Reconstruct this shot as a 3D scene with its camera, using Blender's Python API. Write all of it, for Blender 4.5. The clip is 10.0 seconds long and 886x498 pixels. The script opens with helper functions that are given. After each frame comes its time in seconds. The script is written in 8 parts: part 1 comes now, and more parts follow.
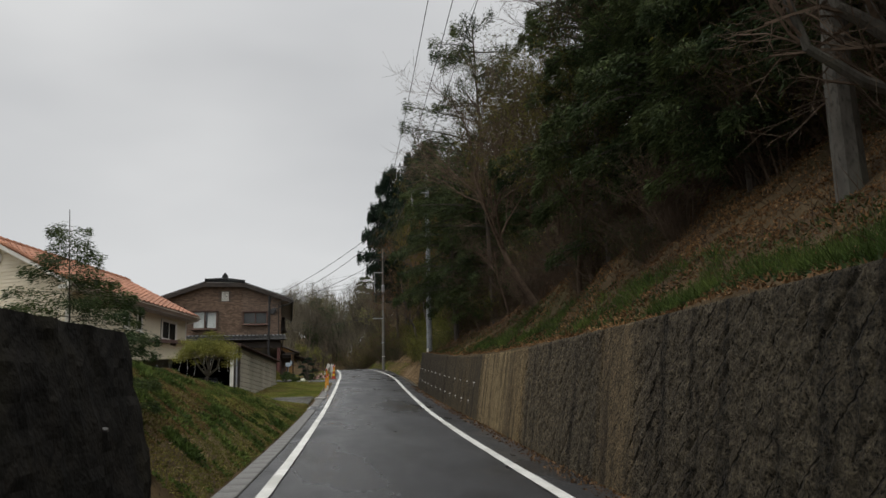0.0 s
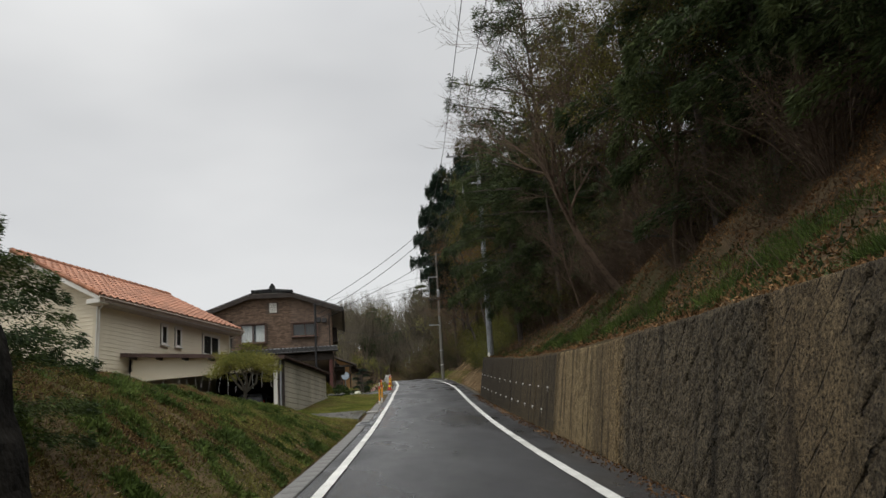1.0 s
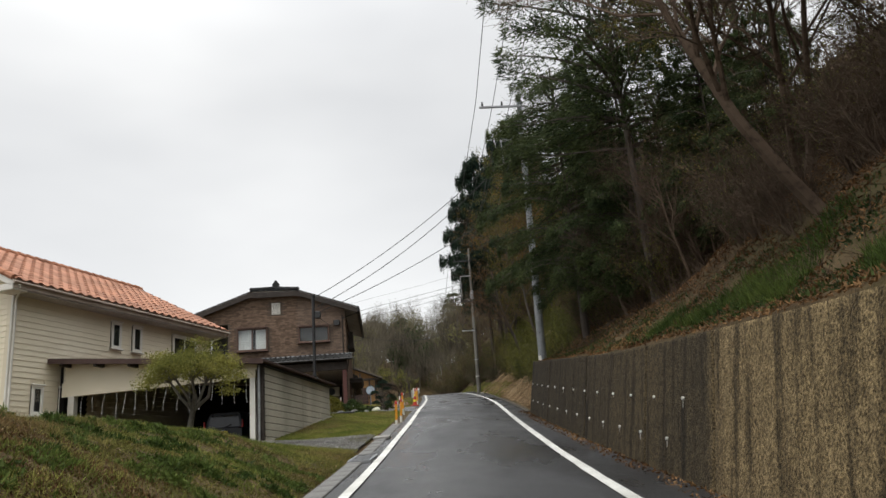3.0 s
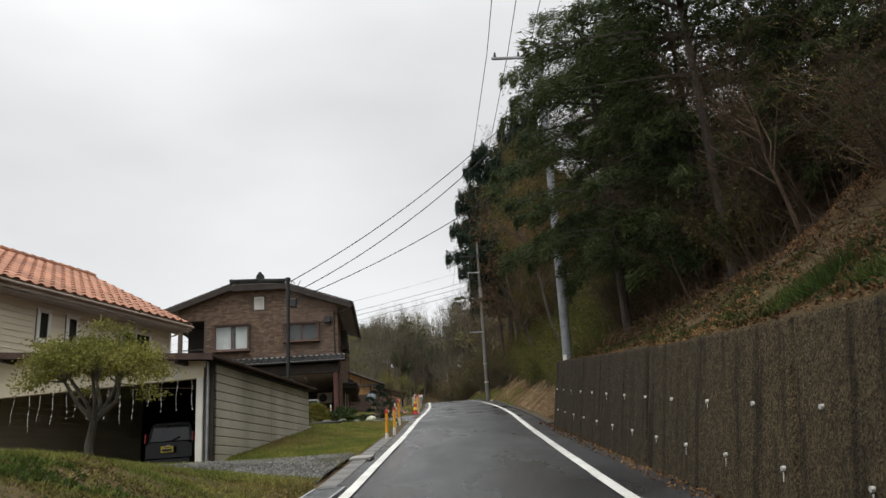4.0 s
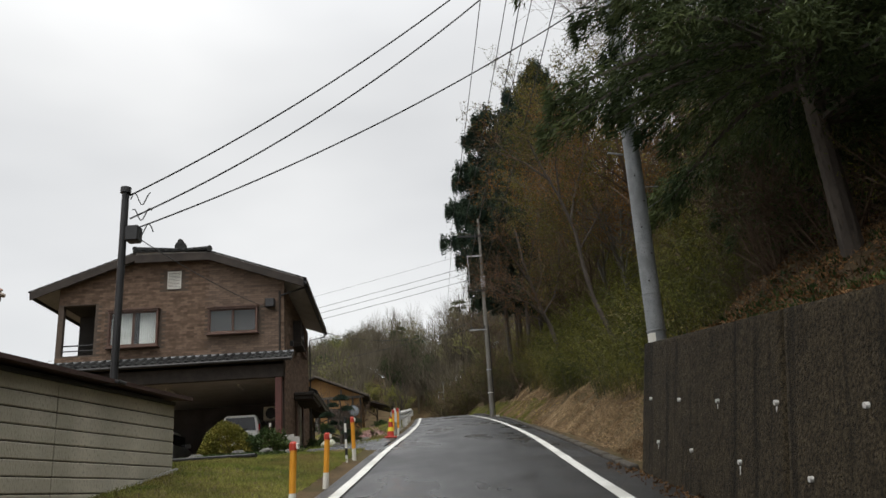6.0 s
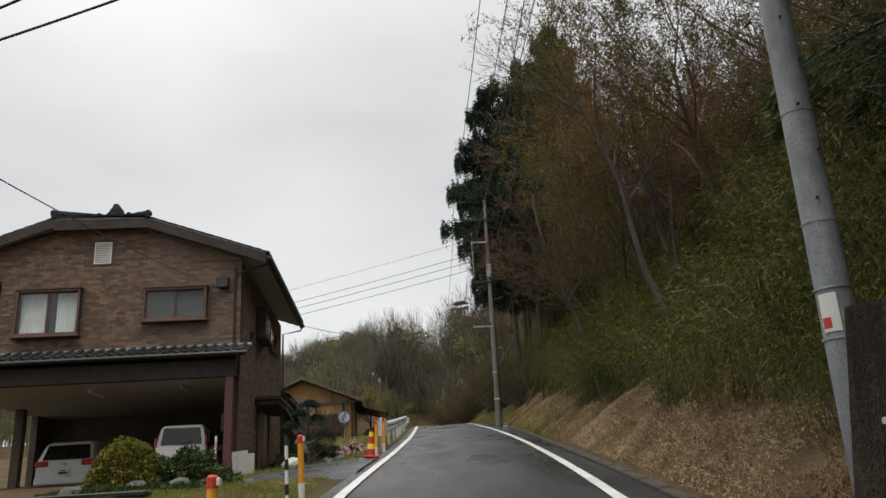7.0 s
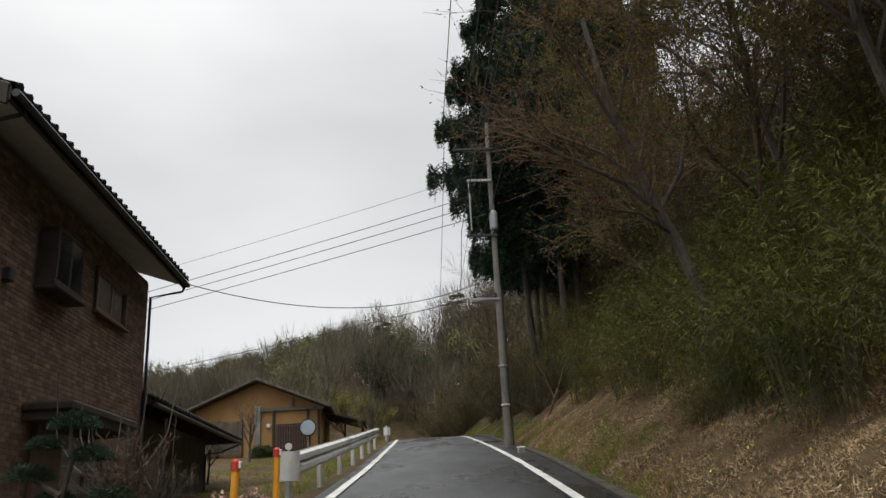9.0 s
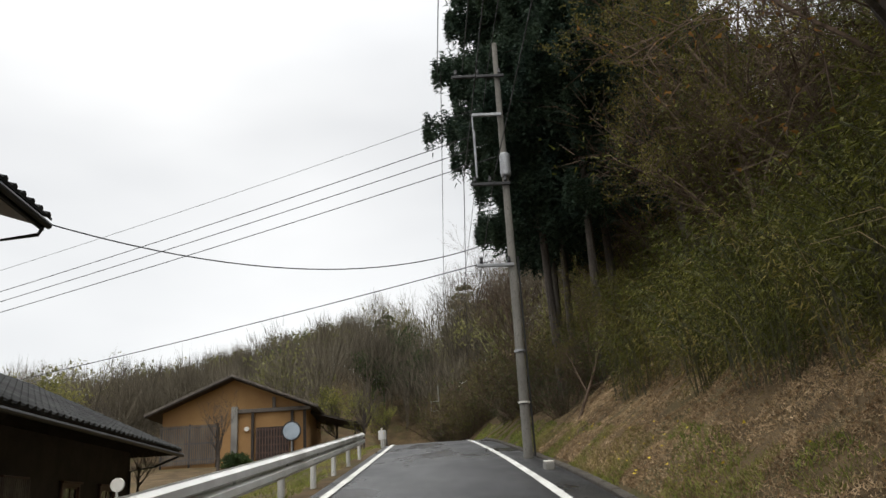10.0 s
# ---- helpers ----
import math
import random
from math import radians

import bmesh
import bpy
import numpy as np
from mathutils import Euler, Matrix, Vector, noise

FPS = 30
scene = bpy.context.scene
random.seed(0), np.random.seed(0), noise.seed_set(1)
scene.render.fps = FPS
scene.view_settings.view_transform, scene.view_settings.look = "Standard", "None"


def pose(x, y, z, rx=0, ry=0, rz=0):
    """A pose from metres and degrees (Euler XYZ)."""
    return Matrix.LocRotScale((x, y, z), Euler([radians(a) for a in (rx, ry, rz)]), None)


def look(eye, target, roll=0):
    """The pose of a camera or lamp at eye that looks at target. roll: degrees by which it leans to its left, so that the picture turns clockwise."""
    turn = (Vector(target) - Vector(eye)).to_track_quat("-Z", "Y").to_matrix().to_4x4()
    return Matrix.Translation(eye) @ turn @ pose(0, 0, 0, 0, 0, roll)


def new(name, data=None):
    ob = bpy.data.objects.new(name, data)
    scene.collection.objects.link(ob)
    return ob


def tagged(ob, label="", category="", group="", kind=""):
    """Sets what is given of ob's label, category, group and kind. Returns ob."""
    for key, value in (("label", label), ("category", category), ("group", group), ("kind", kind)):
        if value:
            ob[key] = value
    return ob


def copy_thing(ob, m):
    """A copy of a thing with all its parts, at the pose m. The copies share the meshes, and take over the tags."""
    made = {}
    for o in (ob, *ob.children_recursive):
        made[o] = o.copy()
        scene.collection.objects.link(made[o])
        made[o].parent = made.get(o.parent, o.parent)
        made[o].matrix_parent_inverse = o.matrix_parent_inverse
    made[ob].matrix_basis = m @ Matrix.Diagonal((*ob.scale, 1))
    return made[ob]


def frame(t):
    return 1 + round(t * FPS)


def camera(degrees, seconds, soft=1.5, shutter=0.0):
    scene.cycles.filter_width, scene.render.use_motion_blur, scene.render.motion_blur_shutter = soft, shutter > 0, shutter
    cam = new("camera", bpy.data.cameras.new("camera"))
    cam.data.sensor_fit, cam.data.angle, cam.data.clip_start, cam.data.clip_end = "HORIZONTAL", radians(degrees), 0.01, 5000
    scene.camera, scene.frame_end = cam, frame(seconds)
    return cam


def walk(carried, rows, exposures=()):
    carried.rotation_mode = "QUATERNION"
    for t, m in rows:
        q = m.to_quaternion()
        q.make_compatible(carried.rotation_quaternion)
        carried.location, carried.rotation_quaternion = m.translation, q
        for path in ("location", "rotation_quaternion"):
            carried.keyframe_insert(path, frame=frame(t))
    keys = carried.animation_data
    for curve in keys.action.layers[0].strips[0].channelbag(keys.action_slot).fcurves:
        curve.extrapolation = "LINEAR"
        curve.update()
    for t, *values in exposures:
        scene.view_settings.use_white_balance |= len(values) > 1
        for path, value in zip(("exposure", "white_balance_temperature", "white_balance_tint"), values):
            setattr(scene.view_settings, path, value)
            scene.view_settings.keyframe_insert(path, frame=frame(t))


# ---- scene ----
# camera and its drive up the lane
cam = camera(59.9, 10.0)
PATH = [
    (0.0, 0.0, 0.0, 1.26, -8.6, 14.29, 2.41), (0.5, 0.21, 1.7, 1.38, -5.29, 14.64, 3.46),
    (1.0, 0.4, 3.45, 1.51, -3.9, 15.19, 4.27), (1.5, 0.54, 5.36, 1.65, -3.09, 15.9, 4.65),
    (2.0, 0.72, 7.45, 1.82, -2.24, 16.21, 4.39), (2.5, 0.81, 9.59, 2.01, -1.71, 16.32, 4.48),
    (4.0, 1.21, 16.94, 2.7, -0.84, 17.08, 4.01), (4.5, 1.34, 19.6, 2.98, -0.72, 17.45, 3.91),
    (5.0, 1.46, 22.2, 3.28, -0.88, 17.76, 4.08), (5.5, 1.65, 24.97, 3.57, -0.92, 17.88, 4.16),
    (7.0, 2.02, 33.39, 4.66, -0.93, 18.4, 3.41), (7.5, 2.2, 36.24, 5.02, -1.05, 18.52, 3.17),
    (8.0, 2.37, 39.2, 5.4, -1.25, 18.6, 3.0), (8.5, 2.54, 42.12, 5.8, -1.24, 18.62, 3.33),
    (9.0, 2.79, 45.09, 6.2, -1.03, 18.68, 3.5), (9.5, 3.01, 48.11, 6.57, -0.72, 18.61, 3.68),
    (10.0, 3.21, 51.12, 6.92, -0.3, 18.68, 3.87),
]
EXPOSURES = [(0.0, -0.3), (0.6, -0.4), (1.5, 0.26), (2.0, 0.3), (2.5, 0.24), (4.0, 0.1), (5.5, 0.1), (7.0, 0.0), (7.5, -0.42), (8.0, -0.43), (8.5, -0.12), (9.0, 0.0), (9.5, 0.04), (10.0, 0.28)]
walk(cam, [(t, pose(x, y, z, 90 + pitch, roll, yaw)) for t, x, y, z, yaw, pitch, roll in PATH], EXPOSURES)

# overcast sky with soft cloud, and a weak wide sun behind it
world = bpy.data.worlds.new("overcast")
scene.world = world
world.use_nodes = True
wt = world.node_tree
wt.nodes.clear()
wo = wt.nodes.new("ShaderNodeOutputWorld")
sky = wt.nodes.new("ShaderNodeTexSky")
sky.sky_type, sky.sun_disc = "NISHITA", False
sky.sun_elevation, sky.sun_rotation = radians(68), radians(192)
bg_sky = wt.nodes.new("ShaderNodeBackground")
bg_sky.inputs[1].default_value = 0.012
wt.links.new(sky.outputs[0], bg_sky.inputs[0])
wc = wt.nodes.new("ShaderNodeTexCoord")
wm = wt.nodes.new("ShaderNodeMapping")
wm.inputs["Scale"].default_value = (1.0, 1.0, 2.6)
wn = wt.nodes.new("ShaderNodeTexNoise")
wn.inputs["Scale"].default_value, wn.inputs["Detail"].default_value, wn.inputs["Roughness"].default_value = 1.5, 4, 0.42
wr = wt.nodes.new("ShaderNodeValToRGB")
wr.color_ramp.elements[0].position, wr.color_ramp.elements[0].color = 0.34, (0.555, 0.56, 0.566, 1)
wr.color_ramp.elements[1].position, wr.color_ramp.elements[1].color = 0.66, (0.80, 0.80, 0.79, 1)
bg_cloud = wt.nodes.new("ShaderNodeBackground")
# an overcast sky is brightest overhead
wz = wt.nodes.new("ShaderNodeSeparateXYZ")
wt.links.new(wc.outputs["Generated"], wz.inputs[0])
wg = wt.nodes.new("ShaderNodeMapRange")
wg.interpolation_type = "SMOOTHSTEP"
wg.inputs["From Min"].default_value, wg.inputs["From Max"].default_value = 0.45, 1.0
wg.inputs["To Min"].default_value, wg.inputs["To Max"].default_value = 1.0, 2.7
wt.links.new(wz.outputs["Z"], wg.inputs[0])
wt.links.new(wg.outputs[0], bg_cloud.inputs[1])
wa = wt.nodes.new("ShaderNodeAddShader")
wt.links.new(wc.outputs["Generated"], wm.inputs[0])
wt.links.new(wm.outputs[0], wn.inputs["Vector"])
wt.links.new(wn.outputs["Fac"], wr.inputs[0])
wt.links.new(wr.outputs[0], bg_cloud.inputs[0])
wt.links.new(bg_sky.outputs[0], wa.inputs[0])
wt.links.new(bg_cloud.outputs[0], wa.inputs[1])
wt.links.new(wa.outputs[0], wo.inputs[0])
sun = new("sun", bpy.data.lights.new("sun", "SUN"))
sun.data.energy, sun.data.angle, sun.data.color = 1.3, radians(40), (1.0, 0.96, 0.90)
sun.matrix_world = look((-5, -24, 60), (0, 0, 0))


# ---- materials ----
def material(name, low, high, scale=3.0, rough=0.8, bump=0.2, fine=30.0, metal=0.0, stain=None, stretch=(1, 1, 1), rough2=None, spec=0.5, rand=0.0, island=False, trans=0.0, leaf=0.0, plain=False):
    """A surface of two mixed tones with fine grain, broad stains and relief, in metres of the thing."""
    m = bpy.data.materials.new(name)
    m.use_nodes = True
    nt = m.node_tree
    b = nt.nodes["Principled BSDF"]
    b.inputs["Metallic"].default_value, b.inputs["Roughness"].default_value = metal, rough
    b.inputs["Specular IOR Level"].default_value = 0.15 if island and spec == 0.5 else spec
    tc = nt.nodes.new("ShaderNodeTexCoord")
    mp = nt.nodes.new("ShaderNodeMapping")
    mp.inputs["Scale"].default_value = stretch
    nt.links.new(tc.outputs["Object"], mp.inputs[0])

    def tex(s, d=4):
        n = nt.nodes.new("ShaderNodeTexNoise")
        n.inputs["Scale"].default_value, n.inputs["Detail"].default_value = s, d
        nt.links.new(mp.outputs[0], n.inputs["Vector"])
        return n

    def mix(fac, a, c, mode="MIX"):
        n = nt.nodes.new("ShaderNodeMix")
        n.data_type, n.blend_type = "RGBA", mode
        for sock, v in ((n.inputs[0], fac), (n.inputs[6], a), (n.inputs[7], c)):
            if hasattr(v, "links"):
                nt.links.new(v, sock)
            else:
                sock.default_value = v if isinstance(v, (int, float)) else (*v, 1)
        return n.outputs[2]

    def ramp(sock, a, c):
        n = nt.nodes.new("ShaderNodeMapRange")
        n.inputs["From Min"].default_value, n.inputs["From Max"].default_value = a, c
        nt.links.new(sock, n.inputs[0])
        return n.outputs[0]

    broad, grain = tex(scale, 5), tex(fine, 3)
    col = mix(ramp(broad.outputs["Fac"], 0.35, 0.65), low, high)
    dark = tuple(c * 0.6 for c in low)
    if not plain:
        col = mix(ramp(grain.outputs["Fac"], 0.52, 0.75), col, dark)
    if stain:
        st = tex(scale * 0.37, 6)
        col = mix(ramp(st.outputs["Fac"], 0.5, 0.68), col, stain)
    if rand:
        if island:
            ge = nt.nodes.new("ShaderNodeNewGeometry")
            rs = ge.outputs["Random Per Island"]
        else:
            oi = nt.nodes.new("ShaderNodeObjectInfo")
            rs = oi.outputs["Random"]
        hs = nt.nodes.new("ShaderNodeHueSaturation")
        mr = nt.nodes.new("ShaderNodeMapRange")
        mr.inputs["To Min"].default_value, mr.inputs["To Max"].default_value = 1 - rand, 1 + rand
        nt.links.new(rs, mr.inputs[0])
        nt.links.new(mr.outputs[0], hs.inputs["Value"])
        nt.links.new(col, hs.inputs["Color"])
        col = hs.outputs[0]
    nt.links.new(col, b.inputs["Base Color"])
    if rough2 is not None:
        mr = nt.nodes.new("ShaderNodeMapRange")
        mr.inputs["From Min"].default_value, mr.inputs["From Max"].default_value = 0.35, 0.65
        mr.inputs["To Min"].default_value, mr.inputs["To Max"].default_value = rough, rough2
        rn = tex(scale * 0.7, 5)
        nt.links.new(rn.outputs["Fac"], mr.inputs[0])
        nt.links.new(mr.outputs[0], b.inputs["Roughness"])
    if bump:
        bn = nt.nodes.new("ShaderNodeBump")
        bn.inputs["Strength"].default_value, bn.inputs["Distance"].default_value = bump, 0.02
        nt.links.new(grain.outputs["Fac"], bn.inputs["Height"])
        nt.links.new(bn.outputs[0], b.inputs["Normal"])
    if trans:
        b.inputs["Transmission Weight"].default_value = trans
    if leaf:
        # thin leaves let light through
        tl = nt.nodes.new("ShaderNodeBsdfTranslucent")
        nt.links.new(col, tl.inputs[0])
        mx = nt.nodes.new("ShaderNodeMixShader")
        mx.inputs[0].default_value = leaf
        nt.links.new(b.outputs[0], mx.inputs[1])
        nt.links.new(tl.outputs[0], mx.inputs[2])
        nt.links.new(mx.outputs[0], nt.nodes["Material Output"].inputs[0])
    return m


M_ASPHALT = material("asphalt", (0.025, 0.026, 0.0275), (0.046, 0.047, 0.049), 0.8, 0.17, 0.35, 160, rough2=0.55, stain=(0.017, 0.017, 0.019), stretch=(1, 0.35, 1))
M_LINE = material("road_paint", (0.62, 0.62, 0.58), (0.78, 0.78, 0.74), 2.5, 0.6, 0.3, 90, stain=(0.5, 0.5, 0.46))
M_CONC = material("concrete", (0.26, 0.25, 0.23), (0.36, 0.35, 0.32), 1.5, 0.85, 0.3, 60, stain=(0.16, 0.15, 0.14))
M_DRAIN = material("damp_grey_concrete", (0.12, 0.118, 0.112), (0.20, 0.197, 0.185), 2.5, 0.7, 0.4, 60, stain=(0.075, 0.075, 0.065))
M_SOIL = material("soil", (0.062, 0.042, 0.022), (0.125, 0.088, 0.046), 1.3, 0.95, 0.8, 22, stain=(0.066, 0.058, 0.024), spec=0.15)
M_GRAVEL = material("gravel", (0.048, 0.047, 0.046), (0.125, 0.122, 0.116), 26, 0.95, 1.0, 70, stain=(0.05, 0.055, 0.034), spec=0.2)
M_WALL_DARK = material("dark_weathered_concrete", (0.034, 0.030, 0.024), (0.098, 0.082, 0.060), 1.5, 0.88, 0.6, 26, stain=(0.022, 0.020, 0.016), stretch=(2.4, 2.4, 0.2))
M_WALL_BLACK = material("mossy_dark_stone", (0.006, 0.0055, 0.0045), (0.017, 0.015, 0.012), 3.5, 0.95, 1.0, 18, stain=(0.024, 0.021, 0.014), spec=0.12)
M_LIME = material("lime_streak", (0.55, 0.54, 0.50), (0.7, 0.69, 0.66), 8, 0.8, 0.3, 60)
M_BARK = material("bark", (0.055, 0.044, 0.036), (0.11, 0.092, 0.076), 4, 0.95, 0.7, 30, stretch=(1, 1, 0.3))
M_BARK_PALE = material("pale_bark", (0.068, 0.060, 0.049), (0.140, 0.126, 0.104), 5, 0.9, 0.5, 30, stretch=(1, 1, 0.4), stain=(0.085, 0.085, 0.066))
M_TWIG = material("twig", (0.075, 0.053, 0.038), (0.165, 0.120, 0.086), 0.8, 0.95, 0.0, 10, spec=0.1)
M_TWIG_GREY = material("grey_twig", (0.090, 0.078, 0.058), (0.19, 0.165, 0.118), 0.05, 0.95, 0.0, 10, rand=0.35, island=True)
M_PINE = material("conifer_needles", (0.031, 0.050, 0.021), (0.102, 0.128, 0.048), 0.9, 0.7, 0.0, 12, rand=0.5, island=True, leaf=0.25)
M_CEDAR = material("cedar_needles", (0.022, 0.040, 0.029), (0.055, 0.083, 0.050), 0.7, 0.7, 0.0, 12, rand=0.4, island=True, leaf=0.15)
M_BAMBOO = material("bamboo_grass_leaves", (0.052, 0.066, 0.012), (0.185, 0.172, 0.034), 0.5, 0.6, 0.0, 9, rand=0.6, island=True, stain=(0.23, 0.165, 0.06), leaf=0.2)
M_BUD = material("young_bronze_leaves", (0.150, 0.072, 0.020), (0.27, 0.145, 0.038), 0.4, 0.7, 0.0, 9, rand=0.4, island=True, leaf=0.4)
M_FRESH = material("young_green_leaves", (0.16, 0.165, 0.04), (0.30, 0.28, 0.075), 0.7, 0.7, 0.0, 9, rand=0.35, island=True, leaf=0.4)
M_OLIVE = material("dull_olive_leaves", (0.070, 0.074, 0.017), (0.175, 0.150, 0.040), 0.7, 0.7, 0.0, 9, rand=0.4, island=True, leaf=0.35)
M_SHRUB = material("shrub_leaves", (0.026, 0.048, 0.016), (0.074, 0.102, 0.029), 1.5, 0.55, 0.0, 9, rand=0.45, island=True, leaf=0.25)
M_YELLOWSHRUB = material("yellow_shrub_leaves", (0.10, 0.105, 0.018), (0.24, 0.21, 0.04), 3.0, 0.6, 0.0, 9, rand=0.35, island=True)
M_LITTER = material("fallen_leaves", (0.095, 0.050, 0.023), (0.26, 0.150, 0.068), 0.6, 0.9, 0.0, 9, rand=0.55, island=True)
M_GRASS = material("grass_blades", (0.14, 0.185, 0.036), (0.30, 0.295, 0.08), 1.1, 0.8, 0.0, 9, rand=0.45, island=True, stain=(0.25, 0.18, 0.085), leaf=0.3)
M_TURF = material("rough_bank_grass", (0.080, 0.102, 0.021), (0.20, 0.20, 0.052), 1.1, 0.8, 0.0, 9, rand=0.45, island=True, stain=(0.14, 0.095, 0.042), leaf=0.3)
M_DRYMOSS = material("dried_moss", (0.070, 0.038, 0.018), (0.185, 0.108, 0.050), 0.8, 0.9, 0.0, 9, rand=0.5, island=True, stain=(0.10, 0.085, 0.03))
M_WEED = material("bank_weed_leaves", (0.040, 0.070, 0.015), (0.115, 0.155, 0.036), 1.2, 0.7, 0.0, 9, rand=0.5, island=True, leaf=0.3)
M_MOSS = material("mossy_turf", (0.072, 0.082, 0.017), (0.20, 0.172, 0.048), 0.9, 0.9, 0.0, 9, rand=0.5, island=True, stain=(0.125, 0.074, 0.032))
M_STRAW = material("dry_grass", (0.26, 0.19, 0.10), (0.44, 0.35, 0.21), 0.8, 0.9, 0.0, 9, rand=0.4, island=True)
M_GUTTER = material("tan_gutter", (0.30, 0.245, 0.195), (0.38, 0.315, 0.255), 2, 0.6, 0.1, 30, plain=True)
# back of the carport, with the shade there mixed into its colour
M_CARPORT_SHADE = material("carport_back_shade", (0.075, 0.062, 0.055), (0.115, 0.098, 0.088), 1.5, 0.9, 0.2, 30)
M_PINK = material("faded_pink_paint", (0.55, 0.25, 0.24), (0.62, 0.32, 0.30), 3, 0.6, 0.1, 40, plain=True)
M_LITTER_DRY = material("dry_fallen_leaves", (0.21, 0.138, 0.076), (0.50, 0.365, 0.22), 0.6, 0.9, 0.0, 9, rand=0.45, island=True)
M_FARGREEN = material("distant_young_leaves", (0.13, 0.132, 0.050), (0.245, 0.23, 0.095), 0.06, 0.8, 0.0, 9, rand=0.2, island=True, leaf=0.3)
M_CANE = material("dull_bamboo_cane", (0.045, 0.045, 0.02), (0.10, 0.09, 0.04), 1.0, 0.7, 0.0, 20)
# garage interior: its shade is put into this near-black colour
M_GARAGE_SHADE = material("garage_interior_shade", (0.006, 0.0057, 0.0054), (0.013, 0.0118, 0.0108), 1.5, 0.9, 0.2, 30, spec=0.1)
M_CREAM = material("cream_siding", (0.70, 0.63, 0.475), (0.77, 0.70, 0.545), 0.7, 0.6, 0.15, 50, stain=(0.61, 0.545, 0.40), plain=True)
M_WHITE = material("white_paint", (0.68, 0.66, 0.60), (0.78, 0.76, 0.70), 1.2, 0.5, 0.1, 40, stain=(0.55, 0.53, 0.47), plain=True)
M_TERRA = material("terracotta_tile", (0.33, 0.15, 0.09), (0.45, 0.225, 0.14), 2.0, 0.8, 0.3, 40, rand=0.25, stain=(0.22, 0.11, 0.075))
M_TERRA_I = material("terracotta_tiles_joined", (0.33, 0.15, 0.09), (0.45, 0.225, 0.14), 2.0, 0.8, 0.3, 40, rand=0.25, island=True, stain=(0.22, 0.11, 0.075))
M_BRICK = material("brown_brick", (0.135, 0.092, 0.066), (0.205, 0.142, 0.102), 5, 0.8, 0.4, 60, rand=0.30)
M_BRICK_I = material("brown_brick_joined", (0.135, 0.092, 0.066), (0.205, 0.142, 0.102), 5, 0.8, 0.4, 60, rand=0.30, island=True)
M_MORTAR = material("mortar", (0.085, 0.064, 0.05), (0.12, 0.092, 0.07), 6, 0.9, 0.3, 70)
M_KAWARA = material("dark_roof_tile", (0.024, 0.025, 0.025), (0.048, 0.049, 0.048), 2.5, 0.8, 0.25, 40, rand=0.2, island=True, stain=(0.020, 0.020, 0.020), spec=0.2)
M_FASCIA = material("dark_brown_wood", (0.032, 0.026, 0.022), (0.055, 0.044, 0.037), 3, 0.7, 0.2, 40, spec=0.3)
M_SOFFIT = material("grey_soffit", (0.40, 0.38, 0.35), (0.48, 0.46, 0.43), 2, 0.8, 0.1, 30)
M_FRAME = material("brown_window_frame", (0.085, 0.045, 0.032), (0.13, 0.07, 0.048), 4, 0.45, 0.1, 40)
M_REDPOST = material("red_brown_paint", (0.085, 0.028, 0.022), (0.125, 0.042, 0.032), 3, 0.5, 0.15, 40)
M_BLACK = material("black_metal", (0.012, 0.012, 0.013), (0.025, 0.025, 0.026), 3, 0.45, 0.1, 50)
# dark tone that stands in for unlit rooms and recesses
M_DARKIN = material("dim_interior", (0.022, 0.020, 0.018), (0.040, 0.036, 0.032), 1.5, 0.9, 0.2, 30)
M_CURTAIN = material("white_curtain", (0.66, 0.66, 0.64), (0.78, 0.78, 0.76), 4, 0.9, 0.0, 30, plain=True)
M_BLOCK = material("concrete_block_panels", (0.43, 0.405, 0.325), (0.56, 0.525, 0.43), 1.2, 0.9, 0.35, 50, stain=(0.29, 0.275, 0.215), stretch=(1, 1, 0.35))
M_ROOFMETAL = material("brown_sheet_roof", (0.058, 0.036, 0.031), (0.085, 0.054, 0.046), 2, 0.8, 0.1, 40, spec=0.25)
M_POLE = material("pole_concrete", (0.155, 0.148, 0.132), (0.235, 0.225, 0.20), 2.5, 0.9, 0.4, 50, stain=(0.10, 0.095, 0.082), stretch=(1, 1, 0.3), spec=0.2)
M_STEELPOLE = material("galvanized_steel", (0.30, 0.31, 0.32), (0.42, 0.43, 0.44), 3, 0.45, 0.1, 60, metal=0.6, stain=(0.22, 0.22, 0.22))
M_GALV = material("weathered_galvanized_pole", (0.20, 0.215, 0.225), (0.30, 0.315, 0.325), 5, 0.55, 0.25, 70, stain=(0.14, 0.15, 0.155), stretch=(1, 1, 0.6), spec=0.4)
M_WIRE = material("black_cable", (0.015, 0.015, 0.016), (0.03, 0.03, 0.031), 2, 0.6, 0.0, 20)
M_RAIL = material("white_guard_rail_paint", (0.60, 0.60, 0.58), (0.74, 0.74, 0.72), 1.5, 0.5, 0.1, 40, stain=(0.42, 0.41, 0.38), plain=True)
M_ORANGE = material("orange_plastic", (0.72, 0.30, 0.02), (0.80, 0.37, 0.03), 3, 0.45, 0.1, 40, plain=True)
M_RED = material("red_plastic", (0.42, 0.035, 0.02), (0.52, 0.05, 0.028), 3, 0.45, 0.1, 40, plain=True)
M_YELLOWTAPE = material("yellow_reflective_tape", (0.80, 0.62, 0.04), (0.88, 0.7, 0.06), 3, 0.4, 0.0, 40, plain=True)
M_STUCCO = material("ochre_stucco", (0.32, 0.18, 0.072), (0.40, 0.235, 0.095), 0.9, 0.9, 0.2, 60, stain=(0.30, 0.17, 0.07))
